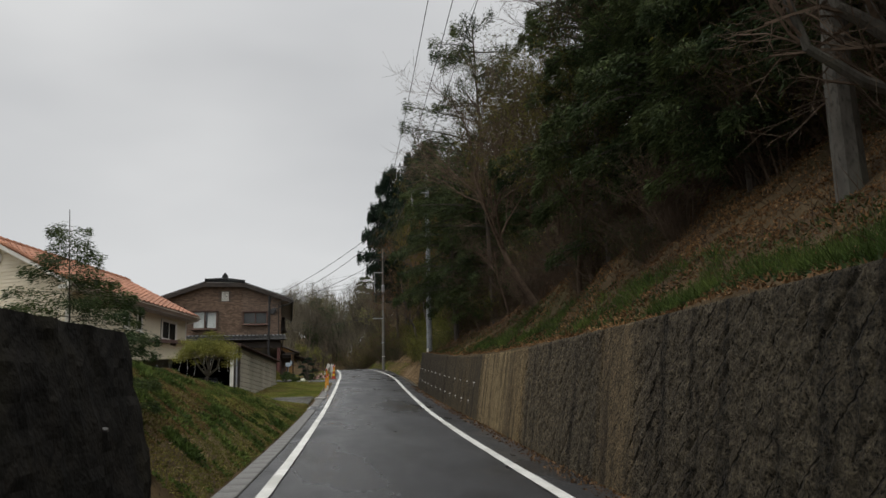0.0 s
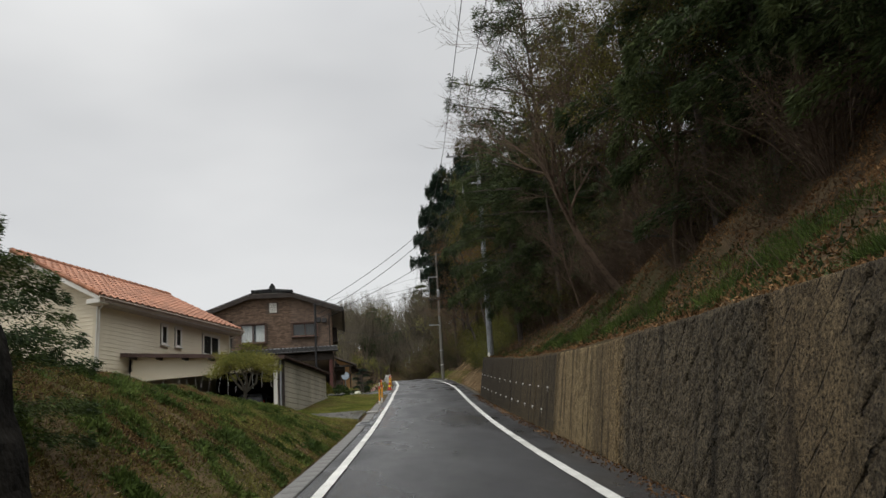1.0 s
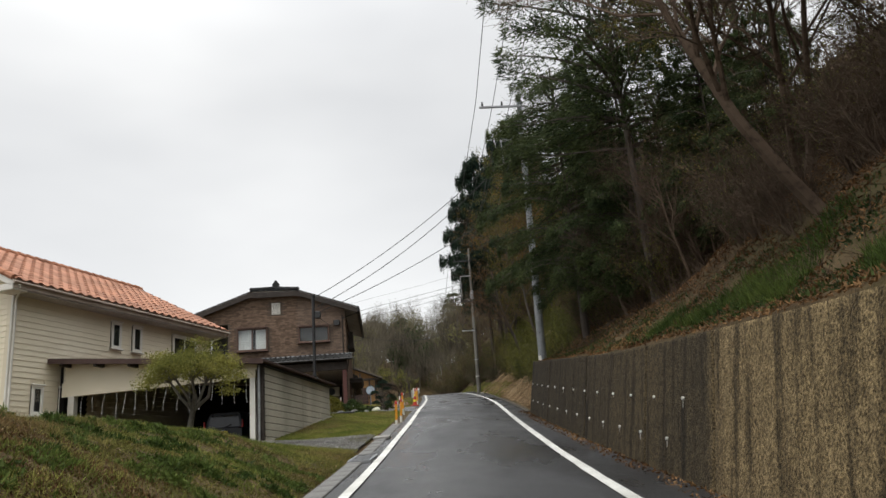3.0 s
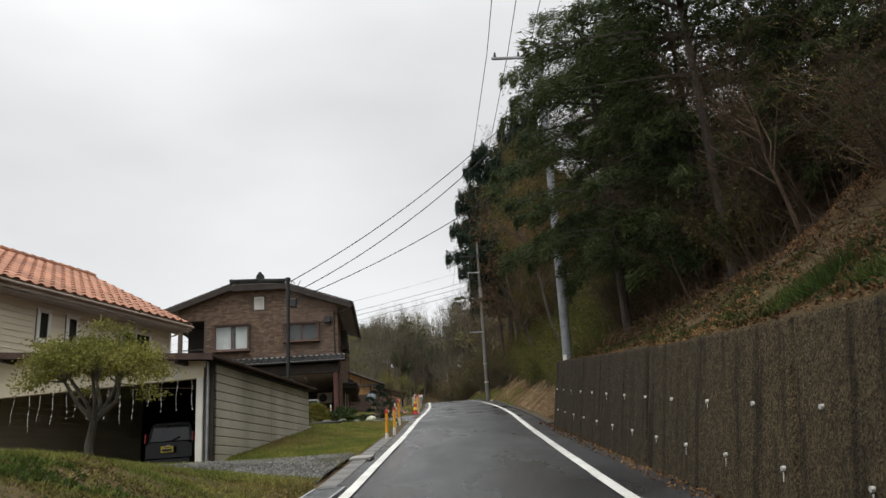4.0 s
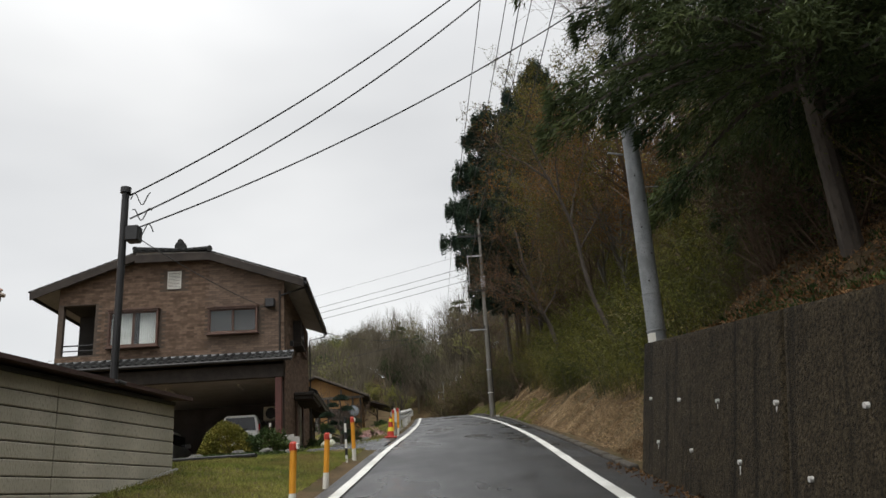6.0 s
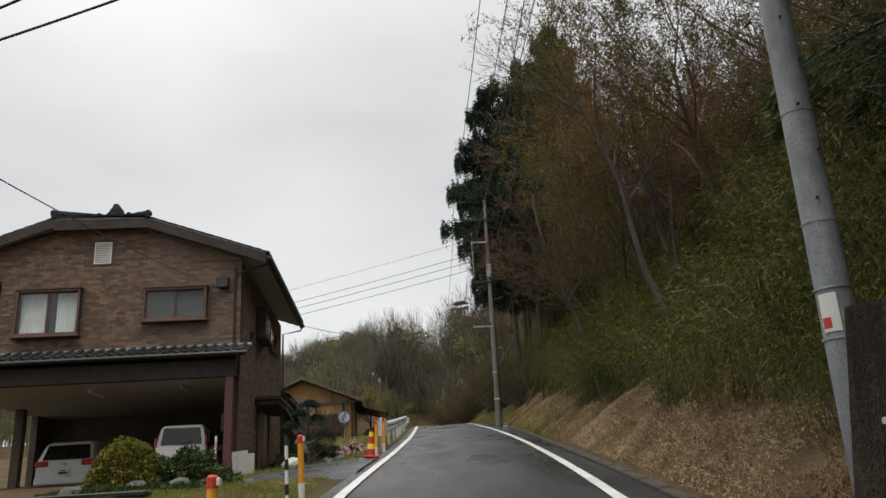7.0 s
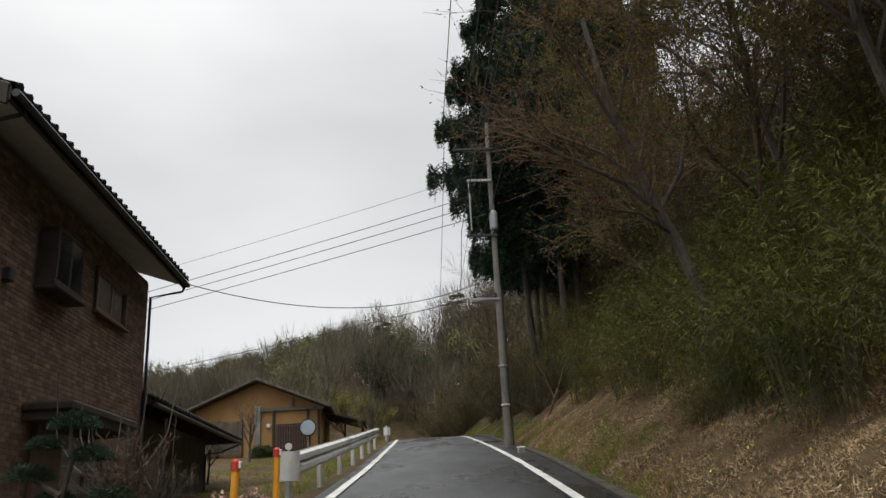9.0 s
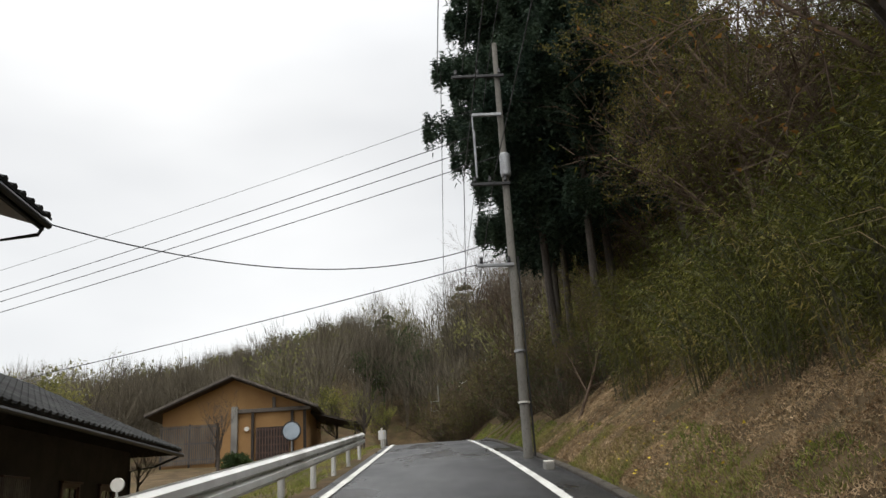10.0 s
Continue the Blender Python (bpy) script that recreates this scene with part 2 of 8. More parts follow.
M_OLDWOOD = material("grey_weathered_wood", (0.10, 0.085, 0.072), (0.19, 0.165, 0.14), 3, 0.85, 0.3, 40, stretch=(1, 1, 0.2))
M_STONE = material("garden_stone", (0.085, 0.082, 0.072), (0.17, 0.165, 0.145), 3, 0.9, 0.7, 20, stain=(0.05, 0.055, 0.035))
M_CARDARK = material("dark_car_paint", (0.011, 0.012, 0.016), (0.016, 0.017, 0.022), 2, 0.3, 0.0, 30, spec=0.3, plain=True)
M_CARWHITE = material("white_car_paint", (0.82, 0.83, 0.83), (0.86, 0.87, 0.87), 2, 0.22, 0.0, 30, plain=True)
M_CARSILVER = material("silver_car_paint", (0.66, 0.68, 0.69), (0.72, 0.74, 0.75), 2, 0.28, 0.0, 30, metal=0.1, plain=True)
M_RUBBER = material("tyre_rubber", (0.014, 0.014, 0.014), (0.025, 0.025, 0.025), 6, 0.85, 0.2, 50)
M_TAIL = material("red_lamp_lens", (0.38, 0.012, 0.012), (0.48, 0.02, 0.02), 3, 0.2, 0.0, 30, plain=True)
M_PLATE = material("yellow_plate", (0.78, 0.58, 0.06), (0.82, 0.63, 0.08), 3, 0.5, 0.0, 30)
M_FOIL = material("silver_bird_scare_foil", (0.80, 0.81, 0.83), (0.90, 0.91, 0.92), 6, 0.4, 0.6, 25, metal=0.5)
M_PINKFLOWER = material("pale_pink_petals", (0.72, 0.42, 0.42), (0.8, 0.6, 0.58), 3, 0.7, 0.0, 30, rand=0.2, island=True)
M_YELLOWFLOWER = material("yellow_petals", (0.75, 0.55, 0.03), (0.82, 0.65, 0.06), 3, 0.7, 0.0, 30)
M_SHEET = material("pale_plastic_sheet", (0.52, 0.54, 0.40), (0.68, 0.69, 0.56), 5, 0.5, 0.6, 12)


def wall_material():
    """Old retaining wall: pitted stone with slanting grooves, ageing to ochre and then dark brown along its length."""
    m = bpy.data.materials.new("old_retaining_wall")
    m.use_nodes = True
    nt = m.node_tree
    b = nt.nodes["Principled BSDF"]
    b.inputs["Roughness"].default_value, b.inputs["Specular IOR Level"].default_value = 0.93, 0.2
    tc = nt.nodes.new("ShaderNodeTexCoord")
    sx = nt.nodes.new("ShaderNodeSeparateXYZ")
    nt.links.new(tc.outputs["Object"], sx.inputs[0])

    def calc(op, a, c=0.0, d=0.0):
        n = nt.nodes.new("ShaderNodeMath")
        n.operation = op
        for sock, v in zip(n.inputs, (a, c, d)):
            if hasattr(v, "links"):
                nt.links.new(v, sock)
            else:
                sock.default_value = v
        return n.outputs[0]

    def tex(scale, detail, rough=0.5, stretch=(1, 1, 1)):
        mp = nt.nodes.new("ShaderNodeMapping")
        mp.inputs["Scale"].default_value = stretch
        nt.links.new(tc.outputs["Object"], mp.inputs[0])
        n = nt.nodes.new("ShaderNodeTexNoise")
        n.inputs["Scale"].default_value, n.inputs["Detail"].default_value, n.inputs["Roughness"].default_value = scale, detail, rough
        nt.links.new(mp.outputs[0], n.inputs["Vector"])
        return n.outputs["Fac"]

    def span(v, a, c, lo=0.0, hi=1.0):
        n = nt.nodes.new("ShaderNodeMapRange")
        n.interpolation_type = "SMOOTHSTEP"
        for sock, val in zip(n.inputs[1:5], (a, c, lo, hi)):
            sock.default_value = val
        nt.links.new(v, n.inputs[0])
        return n.outputs[0]

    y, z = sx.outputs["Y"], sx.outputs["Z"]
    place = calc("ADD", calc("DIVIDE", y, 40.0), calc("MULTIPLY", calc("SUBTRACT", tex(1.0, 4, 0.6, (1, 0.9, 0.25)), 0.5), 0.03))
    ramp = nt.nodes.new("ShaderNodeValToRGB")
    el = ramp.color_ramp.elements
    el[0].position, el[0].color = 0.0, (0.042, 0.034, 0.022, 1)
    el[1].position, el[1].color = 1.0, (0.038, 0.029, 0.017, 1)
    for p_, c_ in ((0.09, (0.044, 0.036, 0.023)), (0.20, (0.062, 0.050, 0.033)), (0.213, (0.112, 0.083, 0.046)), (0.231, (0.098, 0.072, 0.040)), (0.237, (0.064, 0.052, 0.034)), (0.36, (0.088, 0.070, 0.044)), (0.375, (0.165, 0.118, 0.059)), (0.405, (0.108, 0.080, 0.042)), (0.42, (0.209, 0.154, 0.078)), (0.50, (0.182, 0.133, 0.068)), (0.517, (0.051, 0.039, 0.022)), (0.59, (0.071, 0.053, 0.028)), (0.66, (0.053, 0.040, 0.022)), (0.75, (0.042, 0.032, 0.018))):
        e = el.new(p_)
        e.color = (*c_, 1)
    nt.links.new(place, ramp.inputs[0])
    stone = span(y, 20.0, 11.0)
    tone = tex(8.0, 8, 0.72)
    fine = tex(34.0, 6, 0.8)
    streak = span(tex(1.5, 5, 0.6, (1, 2.6, 0.14)), 0.48, 0.66)
    vo = nt.nodes.new("ShaderNodeTexVoronoi")
    vo.inputs["Scale"].default_value, vo.inputs["Randomness"].default_value = 21.0, 1.0
    nt.links.new(tc.outputs["Object"], vo.inputs["Vector"])
    pit = calc("MULTIPLY", span(vo.outputs["Distance"], 0.34, 0.12), span(tone, 0.42, 0.56))
    u = calc("ADD", calc("DIVIDE", calc("ADD", y, calc("MULTIPLY", z, 1.05)), 0.36), calc("MULTIPLY", tex(2.4, 4, 0.6), 0.35))
    groove = calc("MULTIPLY", span(calc("ABSOLUTE", calc("SUBTRACT", calc("FRACT", u), 0.5)), 0.06, 0.015), span(tex(4.5, 3), 0.46, 0.58))
    groove = calc("MULTIPLY", groove, calc("ADD", calc("MULTIPLY", stone, 0.8), 0.12))
    value = calc("MULTIPLY", span(tone, 0.28, 0.72, 0.62, 1.35), span(fine, 0.36, 0.64, 0.22, 1.85))
    value = calc("MULTIPLY", value, calc("SUBTRACT", 1.0, calc("MULTIPLY", streak, 0.62)))
    value = calc("MULTIPLY", value, calc("SUBTRACT", 1.0, calc("MULTIPLY", groove, 0.75)))
    value = calc("MULTIPLY", value, calc("SUBTRACT", 1.0, calc("MULTIPLY", calc("MULTIPLY", pit, calc("ADD", calc("MULTIPLY", stone, 0.75), 0.25)), 0.7)))
    hs = nt.nodes.new("ShaderNodeHueSaturation")
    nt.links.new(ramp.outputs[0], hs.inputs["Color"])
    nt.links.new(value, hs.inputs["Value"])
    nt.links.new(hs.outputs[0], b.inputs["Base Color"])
    hgt = calc("ADD", calc("MULTIPLY", fine, 0.4), calc("MULTIPLY", tone, 0.8))
    hgt = calc("SUBTRACT", hgt, calc("ADD", groove, calc("MULTIPLY", pit, 0.6)))
    bn = nt.nodes.new("ShaderNodeBump")
    bn.inputs["Strength"].default_value, bn.inputs["Distance"].default_value = 0.9, 0.035
    nt.links.new(hgt, bn.inputs["Height"])
    nt.links.new(bn.outputs[0], b.inputs["Normal"])
    return m


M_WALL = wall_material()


def glass_material(name, tint, rough=0.04):
    m = bpy.data.materials.new(name)
    m.use_nodes = True
    b = m.node_tree.nodes["Principled BSDF"]
    b.inputs["Base Color"].default_value = (*tint, 1)
    b.inputs["Roughness"].default_value, b.inputs["IOR"].default_value = rough, 1.5
    b.inputs["Transmission Weight"].default_value = 1.0
    return m


M_GLASS = glass_material("window_glass", (0.86, 0.90, 0.90))
M_FROST = glass_material("frosted_glass", (0.70, 0.77, 0.78), 0.35)
M_MIRROR = material("mirror_face", (0.30, 0.34, 0.37), (0.36, 0.40, 0.43), 2, 0.12, 0.0, 30, metal=1.0, plain=True)
M_CARGLASS = material("tinted_car_glass", (0.012, 0.013, 0.015), (0.018, 0.019, 0.021), 2, 0.06, 0.0, 30, plain=True)


# ---- mesh tools ----
class Mesh:
    """Collects vertices and faces of one part."""

    def __init__(self):
        self.v, self.f = [], []

    def add(self, verts, faces):
        n = len(self.v)
        self.v += [tuple(p) for p in verts]
        self.f += [tuple(i + n for i in f) for f in faces]
        return self

    def box(self, x0, x1, y0, y1, z0, z1, c=0.0):
        """A box; with c its edges are chamfered."""
        if not c:
            p = [(x, y, z) for z in (z0, z1) for y in (y0, y1) for x in (x0, x1)]
            return self.add(p, [(0, 2, 3, 1), (4, 5, 7, 6), (0, 1, 5, 4), (2, 6, 7, 3), (0, 4, 6, 2), (1, 3, 7, 5)])
        c = min(c, abs(x1 - x0) / 2.2, abs(y1 - y0) / 2.2, abs(z1 - z0) / 2.2)
        bm = bmesh.new()
        bmesh.ops.create_cube(bm, size=1.0, matrix=Matrix.LocRotScale(((x0 + x1) / 2, (y0 + y1) / 2, (z0 + z1) / 2), None, (x1 - x0, y1 - y0, z1 - z0)))
        bmesh.ops.bevel(bm, geom=bm.edges[:], offset=c, segments=1, affect="EDGES", profile=0.5)
        return self.take(bm)

    def take(self, bm, m=None):
        bm.verts.index_update()
        self.add([(m @ v.co if m else v.co)[:] for v in bm.verts], [[v.index for v in f.verts] for f in bm.faces])
        bm.free()
        return self

    def tube(self, pts, radii, n=8, caps=True):
        pts = [Vector(p) for p in pts]
        if not hasattr(radii, "__len__"):
            radii = [radii] * len(pts)
        base = len(self.v)
        side = None
        for i, p in enumerate(pts):
            d = (pts[min(i + 1, len(pts) - 1)] - pts[max(i - 1, 0)]).normalized()
            if side is None:
                side = d.orthogonal().normalized()
            side = (side - d * side.dot(d)).normalized()
            up = d.cross(side)
            for k in range(n):
                a = 2 * math.pi * k / n
                self.v.append(tuple(p + (side * math.cos(a) + up * math.sin(a)) * radii[i]))
        for i in range(len(pts) - 1):
            for k in range(n):
                a, b = base + i * n + k, base + i * n + (k + 1) % n
                self.f.append((a, b, b + n, a + n))
        if caps:
            self.f.append(tuple(base + k for k in reversed(range(n))))
            self.f.append(tuple(base + (len(pts) - 1) * n + k for k in range(n)))
        return self

    def prism(self, outline, y0, y1):
        """An outline of (x, z) drawn out along y."""
        n = len(outline)
        self.add([(x, y0, z) for x, z in outline] + [(x, y1, z) for x, z in outline],
                 [tuple(range(n)), tuple(reversed(range(n, 2 * n)))] + [((i + 1) % n, i, n + i, n + (i + 1) % n) for i in range(n)])
        return self

    def data(self, name, mat, smooth=False):
        me = bpy.data.meshes.new(name)
        me.from_pydata(self.v, [], self.f)
        me.materials.append(mat)
        if smooth:
            me.polygons.foreach_set("use_smooth", [True] * len(me.polygons))
        me.update()
        return me


def recalc(me):
    bm = bmesh.new()
    bm.from_mesh(me)
    bmesh.ops.recalc_face_normals(bm, faces=bm.faces[:])
    bm.to_mesh(me)
    bm.free()


def pieces(mesh):
    """The unconnected pieces of a mesh, each by itself."""
    root = list(range(len(mesh.v)))

    def find(i):
        while root[i] != i:
            root[i] = root[root[i]]
            i = root[i]
        return i
    for f in mesh.f:
        for i in f[1:]:
            root[find(i)] = find(f[0])
    groups = {}
    for f in mesh.f:
        groups.setdefault(find(f[0]), []).append(f)
    for fs in groups.values():
        ids = sorted({i for f in fs for i in f})
        at = {i: n for n, i in enumerate(ids)}
        yield Mesh().add([mesh.v[i] for i in ids], [tuple(at[i] for i in f) for f in fs])


def split_part(name, mesh, mat, parent=None, label=""):
    return [part(name, p, mat, parent, label) for p in pieces(mesh)][0]


def part(name, mesh, mat, parent=None, label="", smooth=False, fix=True):
    me = mesh.data(name, mat, smooth)
    if fix:
        recalc(me)
    ob = new(name, me)
    if parent:
        ob.parent = parent
    if label:
        ob["label"] = label
    return ob


def thing(name, m, label, category, group="", kind=""):
    ob = new(name)
    ob.matrix_basis = m
    return tagged(ob, label, category, group, kind)


def array_mesh(name, verts, quads, mat):
    """A mesh straight from arrays of vertices and four-cornered faces."""
    me = bpy.data.meshes.new(name)
    me.vertices.add(len(verts))
    me.vertices.foreach_set("co", np.asarray(verts, np.float32).ravel())
    k = quads.shape[1]
    me.loops.add(quads.size)
    me.loops.foreach_set("vertex_index", quads.astype(np.int32).ravel())
    me.polygons.add(len(quads))
    me.polygons.foreach_set("loop_start", np.arange(0, quads.size, k, dtype=np.int32))
    me.polygons.foreach_set("loop_total", np.full(len(quads), k, np.int32))
    me.materials.append(mat)
    me.update(calc_edges=True)
    return me


def leaves(points, along, length, width, rng, spread=0.6):
    """One small pointed leaf at each point, lying about the direction given there."""
    n = len(points)
    d = along + rng.normal(0, spread, (n, 3))
    d /= np.linalg.norm(d, axis=1)[:, None] + 1e-9
    r = rng.normal(0, 1, (n, 3))
    s = np.cross(d, r)
    s /= np.linalg.norm(s, axis=1)[:, None] + 1e-9
    ln = (length * rng.uniform(0.6, 1.3, n))[:, None]
    w = (width * rng.uniform(0.7, 1.3, n))[:, None]
    v = np.stack([points + s * w * 0.5, points + d * ln, points - s * w * 0.5], 1)
    return v.reshape(-1, 3), np.arange(3 * n).reshape(-1, 3)


# ---- the lane and its ground ----
def table(rows):
    ys, vs = zip(*rows)
    return lambda y: float(np.interp(y, ys, vs))


def smooth_table(rows, r=2.0):
    f = table(rows)
    y0, y1 = rows[0][0], rows[-1][0]
    n = int((y1 - y0) * 4) + 2
    vals = [sum(f(y0 + i * 0.25 + k * r / 3) for k in (-3, -2, -1, 0, 1, 2, 3)) / 7 for i in range(n)]

    def at(y):
        u = (y - y0) * 4
        if u <= 0:
            return vals[0]
        if u >= n - 1:
            return vals[-1]
        i = int(u)
        return vals[i] + (vals[i + 1] - vals[i]) * (u - i)

    return at


road_z = smooth_table([(-60, -3.2), (-20, -1.2), (0, 0.0), (1.7, 0.12), (3.45, 0.25), (5.36, 0.39), (7.45, 0.56), (9.6, 0.75), (16.9, 1.44), (19.6, 1.72), (22.2, 2.02),
                       (25, 2.31), (33.4, 3.4), (36.2, 3.76), (39.2, 4.14), (42.1, 4.54), (45.1, 4.94), (48.1, 5.31), (51.1, 5.66), (60, 6.73), (72, 8.15), (82, 9.32), (88, 9.9), (94, 10.2), (104, 10.2), (130, 9.0), (200, 8)], 3.0)
line_l = smooth_table([(-60, -5), (-15, -2.25), (0, -1.18), (9.4, -0.68), (20.2, -0.24), (30, 0.22), (39, 0.63), (47, 0.93), (54, 1.2), (64, 1.44), (72, 1.46), (81, 1.5), (92, 1.2), (104, 0.4), (130, -3)], 3.0)
line_r = smooth_table([(-60, -1.6), (-15, 1.2), (0, 2.12), (8.3, 2.55), (18.3, 3.03), (28.3, 3.48), (33.6, 3.71), (39.6, 4.02), (47, 4.4), (54, 4.72), (62, 4.9), (70, 4.93), (76, 4.85), (92, 4.5), (104, 3.7), (130, 0.3)], 3.0)
foot_r = smooth_table([(-60, -1.0), (-15, 2.2), (0, 2.88), (9, 3.22), (12, 3.45), (17.4, 3.86), (21, 4.05), (27, 4.28), (34, 4.46), (39.5, 4.72), (46, 4.95), (52, 5.2), (59, 5.5), (64, 5.72), (70, 5.75), (80, 5.6), (92, 5.2), (130, 1)], 2.0)
WALL_END = 38.6
WALL_H = smooth_table([(-60, 2.1), (0, 2.0), (6, 1.92), (17, 1.78), (26, 1.72), (39.6, 1.74)], 2.0)


ROW_CACHE = {}


def left_rows(y):
    """Heights of the left-hand ground: distance out and height at the bank's crest, then far out."""
    k = round(y * 20)
    if k not in ROW_CACHE:
        ROW_CACHE[k] = left_rows_at(k / 20)
    return ROW_CACHE[k]


def left_rows_at(y):
    keys = (-60, -15, 10, 18, 24, 27.5, 29.5, 34.5, 41.5, 46, 52, 64, 78, 92, 110, 130)
    out = (2.6, 2.6, 2.6, 2.8, 2.9, 3.0, 3.2, 3.4, 2.7, 2.6, 2.6, 3.0, 3.0, 3.0, 3.0, 3.0)
    crest = (-0.8, 1.9, 2.8, 3.2, 3.42, 3.4, 3.35, 3.46, 4.78, 5.15, 5.55, 6.3, 8.3, 9.85, 11.0, 12.0)
    far = (-1.2, 1.8, 2.9, 3.2, 3.3, 3.3, 3.3, 3.35, 4.2, 4.8, 5.55, 6.3, 8.2, 9.8, 11.0, 14.0)
    return float(np.interp(y, keys, out)), float(np.interp(y, keys, crest)), float(np.interp(y, keys, far))


def smoothstep(a, b, x):
    t = min(max((x - a) / (b - a), 0.0), 1.0)
    return t * t * (3 - 2 * t)


def hill(x, y):
    """Wooded hills that close the valley ahead."""
    a = 13.0 * smoothstep(98, 140, y) * (1 - 0.88 * smoothstep(4, -34, x))
    b = 7.0 * smoothstep(140, 230, y) * (1 - 0.6 * smoothstep(0, -40, x))
    c = 7.0 * smoothstep(-55, -120, x) * smoothstep(60, 130, y)
    return a + b + c


def height(x, y):
    """Ground height anywhere in the valley."""
    z, xl, xr = road_z(y), line_l(y) - 0.62, foot_r(y)
    n = 0.16 * noise.noise((x * 0.45, y * 0.45, 3.1)) + 0.05 * noise.noise((x * 1.7, y * 1.7, 8.0))
    if x < xl:
        s = xl - x
        if y < 8.7 and s < 0.6:
            return z - 0.12
        w, crest, far = left_rows(y)
        if s < w:
            t = s / w
            base = z + (crest - z) * (t * (1.25 - 0.25 * t) if crest > z + 0.8 else t)
        else:
            base = crest + (far - crest) * smoothstep(w, w + 7, s) - 0.03 * max(s - 25, 0)
        rough = 1.0 if (y < 28 or y > 62) else 0.25
        # dug out level under the garage floor
        gx, gy = 0.9833 * (x + 3.55) - 0.1822 * (y - 34.6), 0.1822 * (x + 3.55) + 0.9833 * (y - 34.6)
        if -6.4 < gx < -0.35 and 0.2 < gy < 6.3:
            return 3.1
        return base + n * rough * min(s, 1.0) + hill(x, y)
    if x > xr:
        s = x - xr
        if y < WALL_END:
            if s < 0.45:
                return z - 0.1
            s -= 0.3
            up = z + WALL_H(y) - 0.06 + (0.55 * s + 0.32 * min(max(s - 0.9, 0), 2.5)) * float(np.interp(y, (8, 14, 20, 26, 31, 38.6), (0.92, 1.1, 1.2, 0.95, 0.7, 0.66)))
        else:
            up = z + float(np.interp(y, (38.6, 44), (0.66, 0.72))) * s
        t = up + 0.12 * max(s - 4, 0) - float(np.interp(y, (13, 19, 36, 42), (0, 0.42, 0.42, 0))) * max(s - 4.5, 0)
        cap = 26 + 0.25 * max(y - 40, 0) ** 0.9
        t = t if t < cap else cap + (t - cap) * 0.25
        return t + 2.2 * n * min(s, 1.0) + hill(x, y) * 0.5
    return z - 0.06 + hill(x, y) * smoothstep(104, 116, y)


ys_g = [-60, -50, -40, -32, -26] + [-22 + 0.5 * i for i in range(246)] + [102, 105, 109, 114, 120, 127, 135, 145, 157, 170, 190, 215, 250, 300, 400]
left_u = [-260, -200, -150, -110, -80, -60, -45, -34, -26, -20, -16, -13, -11, -9.5, -8.3, -7.2, -6.3, -5.5, -4.8, -4.2, -3.7, -3.3, -2.9, -2.5, -2.1, -1.7, -1.3, -0.95, -0.6, -0.3, 0.0]
right_u = [0.0, 0.44, 0.46, 0.65, 0.95, 1.3, 1.7, 2.1, 2.5, 3.0, 3.5, 4.1, 4.8, 5.6, 6.5, 7.5, 9, 11, 13, 16, 20, 26, 34, 45, 60, 80, 110, 150, 200, 260]
g = Mesh()
rows_g = []
for y in ys_g:
    a, b = line_l(y) - 0.62, foot_r(y)
    rows_g.append([a + u for u in left_u] + [b + u for u in right_u])
nc = len(rows_g[0])
for y, row in zip(ys_g, rows_g):
    g.v += [(x, y, height(x, y)) for x in row]
for i in range(len(ys_g) - 1):
    for k in range(nc - 1):
        a = i * nc + k
        g.f.append((a, a + 1, a + 1 + nc, a + nc))
ground = tagged(part("ground", g, M_SOIL, smooth=True, fix=False), "rough brown and green hillside earth under grass and leaves", "ground", kind="structure")

# asphalt, laid over the ground
r = Mesh()
ys_r = [-60, -40, -25] + [-20 + 1.0 * i for i in range(125)]
for y in ys_r:
    a, b = line_l(y) - 0.32, foot_r(y) + 0.02
    for k in range(9):
        t = k / 8
        r.v.append((a + (b - a) * t, y, road_z(y) + 0.03 * (1 - (2 * t - 1) ** 2)))
for i in range(len(ys_r) - 1):
    for k in range(8):
        a = i * 9 + k
        r.f.append((a, a + 1, a + 10, a + 9))
tagged(part("road", r, M_ASPHALT, smooth=True, fix=False), "damp dark asphalt lane climbing the hill", "road", kind="structure")


def ribbon(name, xa, xb, y0, y1, mat, label, lift, step=0.75, category="marking", n=1, wob=0.0):
    me = Mesh()
    c = int((y1 - y0) / step) + 1
    for i in range(c + 1):
        y = y0 + (y1 - y0) * i / c
        for k in range(n + 1):
            t = k / n
            x = xa(y) + (xb(y) - xa(y)) * t + wob * noise.noise((y * 2.3, k * 9.1, 1.0))
            me.v.append((x, y, road_z(y) + lift))
    for i in range(c):
        for k in range(n):
            a = i * (n + 1) + k
            me.f.append((a, a + 1, a + n + 2, a + n + 1))
    return tagged(part(name, me, mat, fix=False), label, category, kind="structure")


ribbon("road_line", lambda y: line_l(y) - 0.075, lambda y: line_l(y) + 0.075, -20, 103, M_LINE, "white painted edge line on the damp asphalt", 0.034, wob=0.012)
ribbon("road_line", lambda y: line_r(y) - 0.075, lambda y: line_r(y) + 0.075, -20, 103, M_LINE, "white painted edge line on the damp asphalt", 0.034, wob=0.012)

